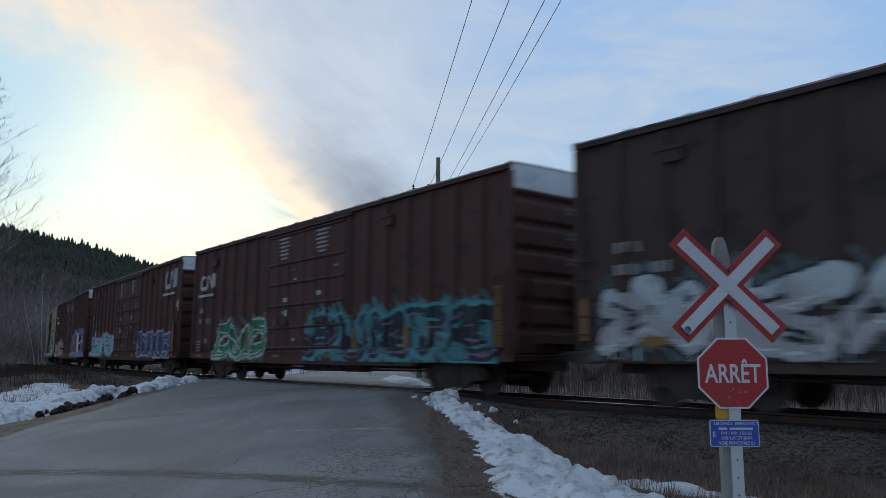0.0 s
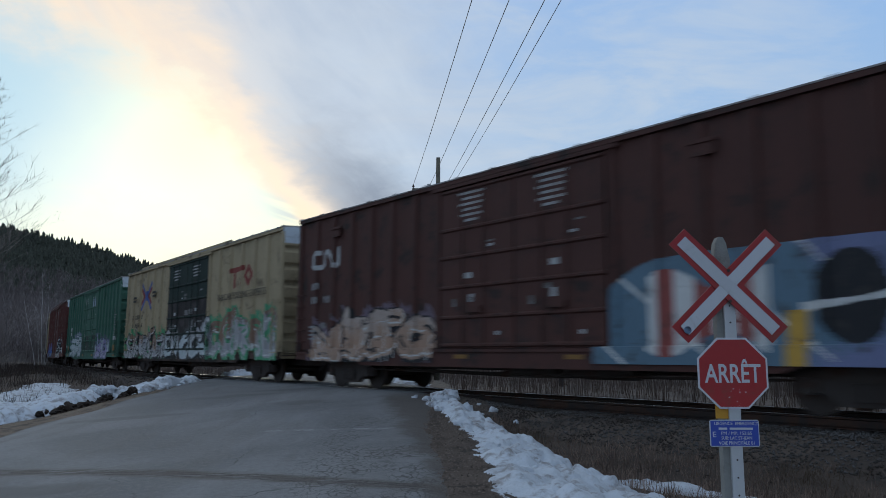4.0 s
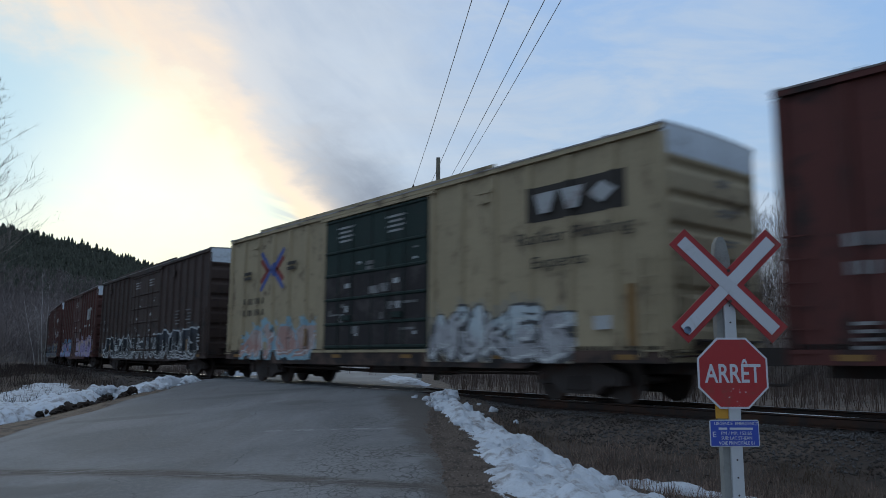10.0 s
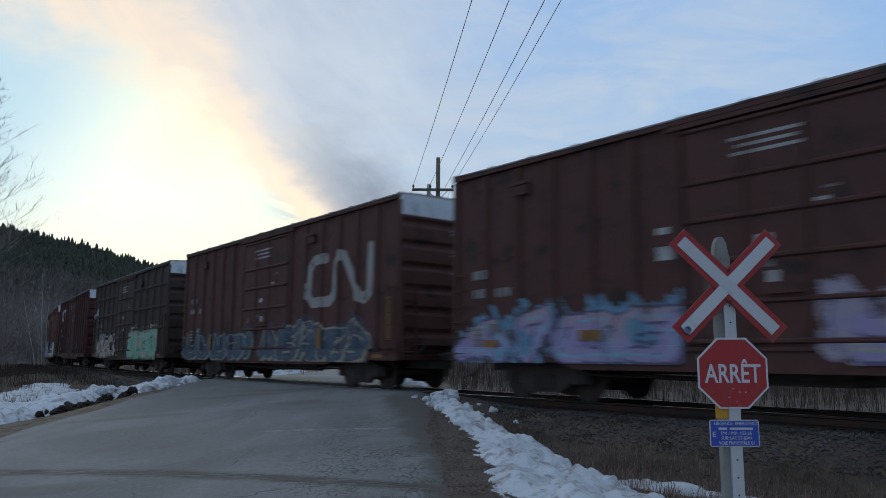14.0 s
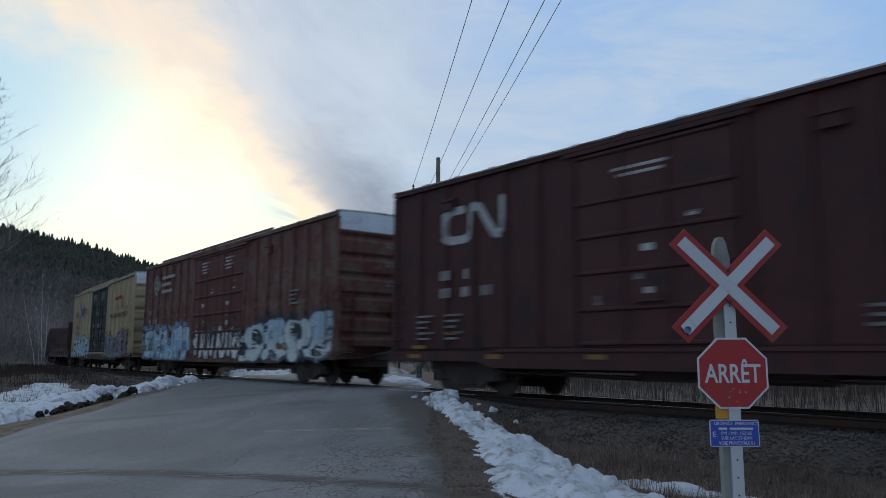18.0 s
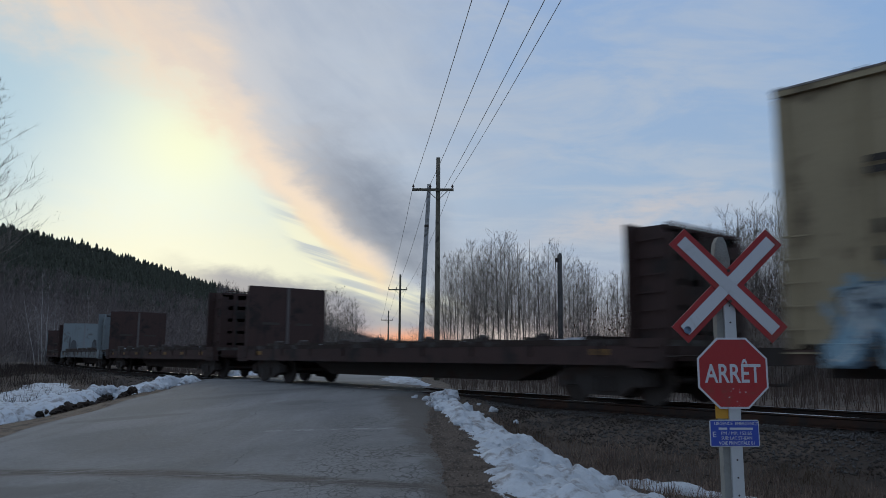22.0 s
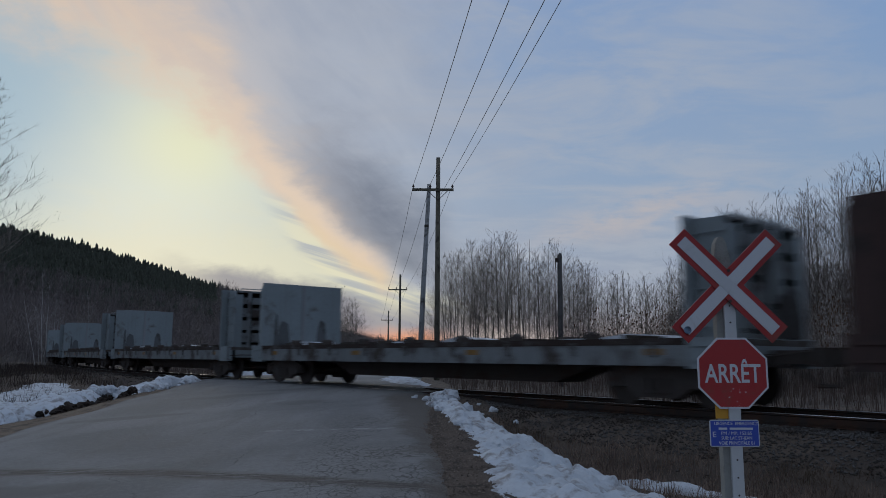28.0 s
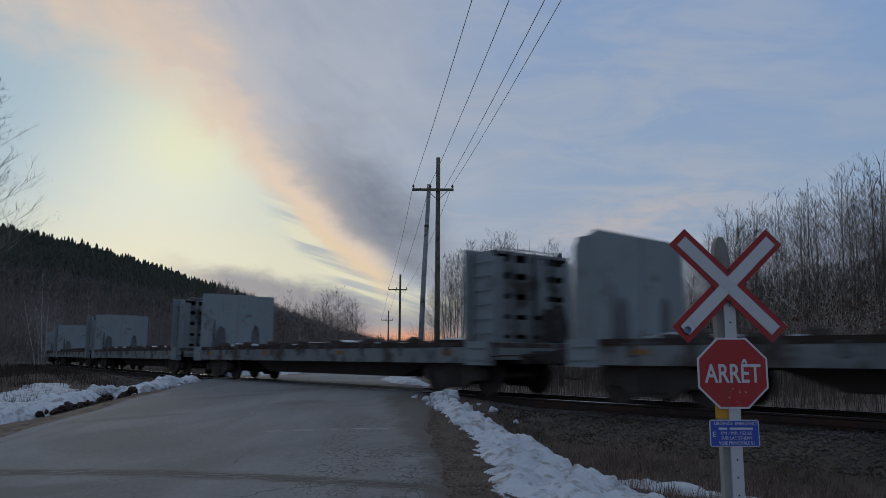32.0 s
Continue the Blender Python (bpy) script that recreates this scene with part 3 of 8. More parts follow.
def build_road():
    ys = axis_steps(-80, 240, 3, 34, 0.14)
    rng = random.Random(4)
    sh = Shape()
    cols = 26
    for y in ys:
        ragged = 0.07 * math.sin(y * 0.9) + 0.03 * math.sin(y * 3.3 + 1) + rng.uniform(-0.02, 0.02)
        r = float(road_right(np.float64(y))) + 0.15 + ragged
        l = float(road_right(np.float64(y))) - ROAD_WIDTH + 0.12 * math.sin(y * 1.3 + 2)
        for i in range(cols + 1):
            x = l + (r - l) * i / cols
            off, _ = track_offset(np.float64(x), np.float64(y))
            crown = 0.05 * (1 - (2 * i / cols - 1) ** 2) * min(1.0, max(0.0, (abs(off) - 1.7) / 2))
            edge = -0.05 if i in (0, cols) else 0.0
            sh.v.append((x, float(y), float(road_height(off)) + crown + edge - 0.012))
    w = cols + 1
    sh.f = [(j * w + i, j * w + i + 1, (j + 1) * w + i + 1, (j + 1) * w + i) for j in range(len(ys) - 1) for i in range(cols)]
    return solid("road", sh, ASPHALT, "worn grey asphalt road over a level crossing", "road", kind="structure", smooth=True)


build_road()


# ---------------------------------------------------------------- track
RAIL_TOP_Z = -0.05


def along_track(profile, s_values):
    """A closed profile of (off, z) swept along the line of the track."""
    sh = Shape()
    k = len(profile)
    for s in s_values:
        for off, z in profile:
            x, y, _ = track_point(s, off)
            sh.v.append((x, y, z + RAIL_TOP_Z))
    for i in range(len(s_values) - 1):
        for j in range(k):
            sh.f.append((i * k + j, i * k + (j + 1) % k, (i + 1) * k + (j + 1) % k, (i + 1) * k + j))
    sh.m = [0] * len(sh.f)
    return sh


def build_track():
    track = thing("railway_track", "single railway track on ballast, polished rails, wooden ties", "railway track", kind="structure")
    reach = list(np.arange(-430, -40, 8)) + list(np.arange(-40, 120, 1.0)) + list(np.arange(120, 520, 8))
    for side in (-0.75, 0.75):
        web = [(side - 0.07, -0.175), (side + 0.07, -0.175), (side + 0.07, -0.16), (side + 0.012, -0.14), (side + 0.012, -0.045), (side + 0.036, -0.03),
               (side + 0.036, -0.006), (side - 0.036, -0.006), (side - 0.036, -0.03), (side - 0.012, -0.045), (side - 0.012, -0.14), (side - 0.07, -0.16)]
        rail = part("rail", along_track(web, reach), RAIL, track)
        head = [(side - 0.030, -0.006), (side + 0.030, -0.006), (side + 0.026, 0.0), (side - 0.026, 0.0)]
        part("rail_head", along_track(head, reach), RAIL_TOP, rail, "polished steel rail head")
    tie = Shape().box(-0.115, 0.115, -1.3, 1.3, -0.34, -0.176).mesh("tie", TIE)
    plate = Shape().box(-0.09, 0.09, -0.88, -0.62, -0.176, -0.168).box(-0.09, 0.09, 0.62, 0.88, -0.176, -0.168).mesh("tie_plate", RAIL)
    rng = random.Random(8)
    for i in range(250):
        s = -22 + i * 0.53
        x, y, a = track_point(s)
        ob = part("tie", tie, None, track, at=pose(x, y, RAIL_TOP_Z + rng.uniform(-0.012, 0.0), 0, 0, math.degrees(a) + 90 + rng.uniform(-1, 1)))
        if i < 120:
            part("tie_plate", plate, None, ob)
    far = Shape()
    for s in list(np.arange(-420, -22, 0.53)) + list(np.arange(110.5, 500, 0.53)):
        x, y, a = track_point(float(s))
        c, d = Vector((math.sin(a), -math.cos(a))), Vector((math.cos(a), math.sin(a)))
        p = [Vector((x, y)) + c * u + d * w for u, w in ((-0.11, -1.3), (0.11, -1.3), (0.11, 1.3), (-0.11, 1.3))]
        far.quad(*[(q.x, q.y, -0.18 + RAIL_TOP_Z) for q in p])
    tagged(part("tie_row", far, TIE, track), kind="stuff")
    return track


build_track()

# ---------------------------------------------------------------- train: running gear
WIDE = 1.43
PI2 = 2 * math.pi


def circle(cx, cz, r, k):
    return [(cx + r * math.cos(PI2 * i / k), cz + r * math.sin(PI2 * i / k)) for i in range(k)]


def wheelset_mesh():
    sh = Shape()
    for side in (-1, 1):
        y = side * 0.75
        for r0, lo, hi in ((0.44, 0.028, 0.052), (0.42, -0.052, 0.028)):
            a, b = y + side * lo, y + side * hi
            sh.prism(circle(0, 0, r0, 24), "y", min(a, b), max(a, b))
        sh.prism(circle(0, 0, 0.30, 16), "y", min(y, y - side * 0.07), max(y, y - side * 0.07))
        sh.prism(circle(0, 0, 0.11, 10), "y", min(y - side * 0.10, y - side * 0.30), max(y - side * 0.10, y - side * 0.30))
        for i in range(5):
            t = PI2 * i / 5
            sh.prism(circle(0.2 * math.cos(t), 0.2 * math.sin(t), 0.03, 6), "y", min(y - side * 0.07, y - side * 0.075), max(y - side * 0.07, y - side * 0.075))
    sh.prism(circle(0, 0, 0.08, 10), "y", -1.0, 1.0)
    return sh.mesh("wheelset", WHEEL)


WHEELSET = wheelset_mesh()


def side_frame_mesh():
    sh = Shape()
    outer = [(-1.12, 0.34), (-1.12, 0.56), (-0.82, 0.66), (-0.35, 0.80), (0.35, 0.80), (0.82, 0.66), (1.12, 0.56), (1.12, 0.34), (0.70, 0.34), (0.42, 0.16), (-0.42, 0.16), (-0.70, 0.34)]
    sh.prism(outer, "y", -0.07, 0.07)
    for x in (-0.89, 0.89):
        sh.prism(circle(x, 0.44, 0.13, 10), "y", -0.13, 0.09)
    for x in (-0.2, 0.0, 0.2):
        sh.prism(circle(x, 0, 0.075, 8), "z", 0.24, 0.5)
        for i in range(len(sh.v) - 16, len(sh.v)):
            p = sh.v[i]
            sh.v[i] = (p[0], p[1] - 0.1, p[2])
    return sh.mesh("side_frame", UNDER)


SIDE_FRAME = side_frame_mesh()
BOLSTER = Shape().box(-0.2, 0.2, -0.95, 0.95, 0.42, 0.66).prism(circle(0, 0, 0.2, 12), "z", 0.66, 0.74).mesh("truck", UNDER)
SHOE_BEAM = Shape().box(-0.06, 0.06, -0.8, 0.8, 0.3, 0.42).box(-0.1, 0.1, -0.82, -0.66, 0.24, 0.6).box(-0.1, 0.1, 0.66, 0.82, 0.24, 0.6).mesh("brake_beam", UNDER)
COUPLER = {}
FRONT_WHEELS, REAR_WHEELS = [], []


def add_truck(car, x):
    truck = part("truck", BOLSTER, None, car, "grimy cast steel two-axle truck", at=pose(x, 0, 0))
    for y in (-1.02, 1.02):
        part("side_frame", SIDE_FRAME, None, truck, at=pose(0, y, 0, 0, 0, 0 if y < 0 else 180))
    for dx, row in ((0.89, FRONT_WHEELS), (-0.89, REAR_WHEELS)):
        row.append(part("wheelset", WHEELSET, None, truck, at=pose(dx, 0, 0.44)))
        part("brake_beam", SHOE_BEAM, None, truck, at=pose(dx * 0.42, 0, 0))


def add_coupler(car, end, reach):
    """Drawbar and knuckle at one end, and its hanging air hose."""
    key = round(reach, 2)
    if key not in COUPLER:
        sh = Shape().box(-0.9, reach - 0.3, -0.11, 0.11, 0.76, 0.98)
        sh.prism([(reach - 0.32, -0.14), (reach - 0.05, -0.2), (reach + 0.06, -0.06), (reach - 0.02, 0.02), (reach + 0.04, 0.14), (reach - 0.12, 0.2), (reach - 0.32, 0.14)], "z", 0.72, 1.02)
        hose = Shape().tube([(-0.02, 0.42, 0.78), (0.2, 0.4, 0.62), (reach * 0.6, 0.3, 0.42), (reach - 0.05, 0.12, 0.40)], 0.028, 6)
        lever = Shape().tube([(0.02, -1.35, 0.86), (0.06, -1.0, 0.88), (0.12, -0.4, 0.88), (reach - 0.25, -0.1, 0.98)], 0.016, 5)
        COUPLER[key] = [sh.mesh("coupler", UNDER), hose.mesh("air_hose", UNDER), lever.mesh("uncoupling_lever", UNDER)]
    x, turn = (end, 0) if end > 0 else (end, 180)
    c = part("coupler", COUPLER[key][0], None, car, "rusty knuckle coupler", at=pose(x, 0, 0, 0, 0, turn))
    part("air_hose", COUPLER[key][1], None, c)
    part("uncoupling_lever", COUPLER[key][2], None, c)


# ---------------------------------------------------------------- train: paint on car sides
def strokes_distance(px, pz, strokes):
    best = np.full(px.shape, 1e9)
    for line in strokes:
        for (x0, z0), (x1, z1) in zip(line[:-1], line[1:]):
            dx, dz = x1 - x0, z1 - z0
            t = np.clip(((px - x0) * dx + (pz - z0) * dz) / max(dx * dx + dz * dz, 1e-9), 0, 1)
            best = np.minimum(best, np.hypot(px - x0 - t * dx, pz - z0 - t * dz))
    return best


def paint_cells(name, car, ribs, box, cell, choose, mats, label="", door=None):
    """A skin of spray paint or lettering that follows the posts of a car side. choose gives each cell a colour, 0 for none."""
    x0, x1, z0, z1 = box
    xs = list(np.arange(x0, x1 + 1e-6, cell))
    for r in ribs:
        xs += [v for v in (r - 0.095, r - 0.055, r + 0.055, r + 0.095) if x0 < v < x1]
    if door:
        xs += [v for v in (door[0] - 0.001, door[0], door[1], door[1] + 0.001) if x0 < v < x1]
    xs = np.array(sorted(set(np.round(xs, 4))))
    zs = np.arange(z0, z1 + 1e-6, cell * 0.45)
    low = int(np.searchsorted(zs, 0.985))
    skin = np.full(len(xs), -0.03)
    for r in ribs:
        skin = np.maximum(skin, np.interp(np.abs(xs - r), [0.055, 0.095], [0.05, -0.03]))
    if door:
        skin = np.where((xs > door[0] - 0.0005) & (xs < door[1] + 0.0005), 0.042, skin)
    gx, gz = np.meshgrid((xs[:-1] + xs[1:]) / 2, (zs[:-1] + zs[1:]) / 2)
    idx = choose(gx, gz).astype(int)
    if not idx.any():
        return None
    me = bpy.data.meshes.new(name)
    verts, faces, colours_of, shared = [], [], [], {}
    for c in range(idx.shape[1]):
        column = idx[:, c]
        cuts = sorted({0, low, min(low + 1, len(column)), len(column)} | set((np.nonzero(np.diff(column))[0] + 1).tolist())) if name == "graffiti" else list(range(len(column) + 1))
        for r0, r1 in zip(cuts[:-1], cuts[1:]):
            if column[r0]:
                corners = []
                for key in ((c, r0), (c + 1, r0), (c + 1, r1), (c, r1)):
                    if key not in shared:
                        shared[key] = len(verts)
                        verts.append((xs[key[0]], -WIDE - (max(skin[key[0]], 0.082) if key[1] <= low and z0 < 0.9 else skin[key[0]]) - 0.006, zs[key[1]]))
                    corners.append(shared[key])
                faces.append(corners)
                colours_of.append(int(column[r0]) - 1)
    me.from_pydata(verts, [], faces)
    for m in mats:
        me.materials.append(m)
    me.polygons.foreach_set("material_index", colours_of)
    me.update()
    ob = new(name, me)
    ob.parent = car
    if label:
        ob["label"] = label
    return ob


SPRAY = {}


def spray(colour):
    c = tuple(round(v, 3) for v in colour)
    if c not in SPRAY:
        SPRAY[c] = material("spray_paint_%d" % len(SPRAY), c, 0.65, 0, 0.22, 3, 1.1, (0.05, 0.045, 0.04), 0.12, spread=0.0)
    return SPRAY[c]


# strokes of painted letter forms in a unit box
FORMS = {
    "A": [[(0.02, 0), (0.38, 1), (0.62, 1), (0.98, 0)], [(0.22, 0.36), (0.78, 0.36)]],
    "B": [[(0.1, 0), (0.1, 1), (0.7, 1), (0.88, 0.78), (0.66, 0.54), (0.15, 0.52)], [(0.66, 0.54), (0.98, 0.28), (0.78, 0), (0.1, 0)]],
    "C": [[(0.95, 0.82), (0.6, 1), (0.2, 0.92), (0.03, 0.5), (0.2, 0.08), (0.6, 0), (0.95, 0.18)]],
    "D": [[(0.1, 0), (0.12, 1), (0.6, 0.97), (0.95, 0.6), (0.85, 0.15), (0.5, 0), (0.1, 0)]],
    "E": [[(0.95, 1), (0.1, 0.97), (0.08, 0.03), (0.95, 0)], [(0.1, 0.5), (0.75, 0.5)]],
    "G": [[(0.95, 0.85), (0.55, 1), (0.12, 0.85), (0.03, 0.4), (0.3, 0.03), (0.8, 0.04), (0.97, 0.42), (0.55, 0.44)]],
    "H": [[(0.1, 0), (0.12, 1)], [(0.88, 0), (0.92, 1)], [(0.1, 0.48), (0.9, 0.54)]],
    "I": [[(0.5, 0), (0.5, 1)]],
    "J": [[(0.8, 1), (0.8, 0.25), (0.5, 0), (0.12, 0.2)], [(0.45, 1), (1.0, 1)]],
    "K": [[(0.1, 0), (0.1, 1)], [(0.92, 1), (0.15, 0.45), (0.98, 0)]],
    "L": [[(0.2, 1), (0.1, 0.05), (0.95, 0)]],
    "M": [[(0.02, 0), (0.12, 1), (0.5, 0.4), (0.88, 1), (0.98, 0)]],
    "N": [[(0.05, 0), (0.1, 1), (0.85, 0.05), (0.95, 1)]],
    "O": [[(0.5, 1), (0.12, 0.82), (0.03, 0.4), (0.3, 0.02), (0.72, 0.03), (0.97, 0.45), (0.85, 0.88), (0.5, 1)]],
    "P": [[(0.12, 0), (0.1, 1), (0.75, 0.98), (0.95, 0.72), (0.7, 0.46), (0.15, 0.46)]],
    "R": [[(0.12, 0), (0.15, 0.97)], [(0.15, 0.95), (0.8, 0.98), (0.92, 0.74), (0.25, 0.5), (1.0, 0)]],
    "S": [[(0.95, 0.92), (0.3, 1), (0.08, 0.76), (0.3, 0.55), (0.75, 0.48), (0.93, 0.22), (0.6, 0), (0.0, 0.08)]],
    "T": [[(0.02, 0.97), (0.98, 1)], [(0.5, 0.97), (0.48, 0)]],
    "U": [[(0.06, 1), (0.1, 0.25), (0.35, 0), (0.7, 0.02), (0.92, 0.28), (0.94, 1)]],
    "V": [[(0.02, 1), (0.45, 0.02), (0.58, 0.02), (0.98, 1)]],
    "X": [[(0.05, 0), (0.95, 1)], [(0.05, 1), (0.95, 0)]],
    "Z": [[(0.05, 1), (0.95, 0.97), (0.08, 0.05), (0.98, 0)]],
}


def graffiti(car, ribs, box, forms, colours, seed, label, door=None, halo=True, rim=0.045, fat=1.0):
    """Interlocking sprayed letter forms with outline, two fills, highlights, a cast edge and a haze behind them. colours: fill, second fill, outline, highlight, haze."""
    x0, x1, z0, z1 = box
    rng = random.Random(seed)
    count = len(forms)
    wide, tall = (x1 - x0 - 0.3) / count, z1 - z0 - 0.2
    hw = min(0.150 * wide, 0.135 * tall) * fat
    letters = []
    for i, form in enumerate(forms):
        h = tall * rng.uniform(0.78, 0.94) - 2 * hw - rim
        lx, lz = x0 + 0.13 + i * wide + hw * 0.75, z0 + hw + rng.uniform(0, 0.10) * tall
        loose = 1.0 if fat < 1.35 else 0.45
        lean, w = rng.uniform(-0.25, 0.35) * loose, max(0.1, wide * (1.05 + 0.15 * loose) - 1.5 * hw)
        j = lambda: rng.uniform(-0.11, 0.11) * loose
        lines = [[(lx + w * (px + j() + lean * (pz - 0.5)), lz + h * (pz + j() * 0.7)) for px, pz in line] for line in FORMS[form]]
        for _ in range(rng.choice((0, 1, 1, 2))):
            tx, tz = lx + w * rng.random(), lz + h * rng.choice((0.0, 0.5, 1.0))
            bx, bz = tx + wide * rng.uniform(-0.5, 0.5), tz + rng.uniform(-0.1, 0.2) * tall
            lines.append([(tx, tz), (bx, bz), (bx + rng.uniform(-0.12, 0.12) * wide, bz + rng.uniform(-0.12, 0.12) * tall)])
        letters.append(lines)

    def choose(gx, gz):
        wob = 0.05 * np.sin(gx * 7.1 + seed) * np.cos(gz * 8.3 + seed) + 0.03 * np.sin(gx * 19 + gz * 13)
        speckle = np.sin(gx * 71.3 + gz * 37.1) * np.sin(gz * 83.7 - gx * 29)
        idx = np.zeros(gx.shape, int)
        px, pz = gx + wob * 0.4, gz + wob * 0.5
        apart = [strokes_distance(px, pz, lines) for lines in letters]
        near = np.min(apart, axis=0)
        if halo:
            cloud = hw + rim + 0.10 + wob * 3.4 + 0.06 * np.sin(gx * 2.7 + seed * 1.3)
            idx[(near < cloud + 0.05 * speckle) & (gz < z1 - 0.08 + 2.2 * wob) & (np.sin(gx * 3.3 + seed) * np.sin(gz * 2.9 + gx * 1.7) > -0.55)] = 5
        blend = (gz - z0) / (z1 - z0) + 0.16 * np.sin(gx * 2.1 + seed) + 0.10 * np.sin(gx * 6.7 + gz * 4) + 0.14 * speckle
        order = list(range(count))
        rng2 = random.Random(seed + 1)
        rng2.shuffle(order)
        for i in order:
            d = apart[i]
            cast = strokes_distance(px - 0.07, pz + 0.06, letters[i])
            idx[cast < hw + rim * 0.7] = 5 if sum(colours[2]) > 0.75 else 3
            idx[d < hw + rim + 0.015 * np.sin(gx * 3 + gz * 5)] = 3
            idx[d < hw] = 1
            idx[(d < hw) & (blend + 0.12 * np.sin(i * 2.4) > 0.55)] = 2
            shine = strokes_distance(px + hw * 0.42, pz - hw * 0.42, letters[i])
            idx[(d < hw * 0.85) & (shine > hw * 0.92) & (shine < hw * 0.92 + 0.035)] = 4
            if fat >= 1.35:
                idx[(d < hw * 0.93) & (np.sin(gx * 2.9 + i * 2.1) * np.sin(gz * 4.3 + gx * 1.3 + i) + 0.12 * speckle > 0.5)] = 5
                idx[(np.abs(d - 0.5 * hw) < 0.022) & (np.sin(gx * 3.7 + gz * 5.1 + i) > 0.25)] = 4
                idx[(d < 0.03) & (np.sin(gx * 5.1 - gz * 3.3 + 2 * i) > 0.35)] = 3
            else:
                idx[(d < hw * 0.16) & (np.sin(gx * 4.3 + gz * 2.9 + i) > 0.55)] = 3
        drips = (np.sin(gx * 23.7 + seed) > 0.985) & (gz < z0 + 0.35 + 0.5 * np.abs(np.sin(gx * 3.1))) & (near < hw + 0.3)
        idx[drips & (idx > 0)] = 4
        return idx

    return paint_cells("graffiti", car, ribs, box, 0.030, choose, [spray(c) for c in colours], label, door)


def bars(car, ribs, places, mat, name="lettering", label="", door=None):
    """Illegible stencilled lines as plain bars: (x, z, width, height)."""
    for x, z, w, h in places:
        if door and door[0] - 0.01 < x < door[1]:
            y = -WIDE - 0.047
        else:
            y = -WIDE - (0.055 if any(x - 0.06 < r + 0.09 and x + w + 0.06 > r - 0.09 for r in ribs) else -0.024)
        part(name, Shape().box(x, x + w, y - 0.003, y + 0.001, z, z + h), mat, car, label)


def emblem(car, ribs, box, strokes, width, mat, label, name="emblem"):
    return paint_cells(name, car, ribs, box, 0.028, lambda gx, gz: (strokes_distance(gx, gz, strokes) < width).astype(int), [mat], label)


def ribbon_mark(x, z, w, h):
    """The rounded ribbon of a railway's emblem as one bent stroke and one zigzag."""
    a = [(0.30, 0.92), (0.10, 0.92), (0.02, 0.78), (0.0, 0.2), (0.08, 0.06), (0.36, 0.06), (0.45, 0.2), (0.47, 0.8), (0.53, 0.94), (0.60, 0.90), (0.84, 0.10), (0.92, 0.05), (0.99, 0.16), (1.0, 0.98)]
    return [[(x + w * p, z + h * q) for p, q in a]]


# ---------------------------------------------------------------- train: box cars
CACHE = {}


def cached(key, make):
    if key not in CACHE:
        CACHE[key] = make()
    return CACHE[key]


def end_wall_outline(length):
    """Upright section of a corrugated car end."""
    base = length / 2
    pts = [(base - 0.10, 0.72), (base - 0.03, 0.72)]
    z = 0.86
    while z < 4.2:
        pts += [(base - 0.05, z), (base + 0.015, z + 0.09), (base + 0.015, z + 0.40), (base - 0.05, z + 0.49)]
        z += 0.555
    pts += [(base - 0.03, 4.30), (base - 0.03, 4.86), (base - 0.10, 4.86)]
    return pts


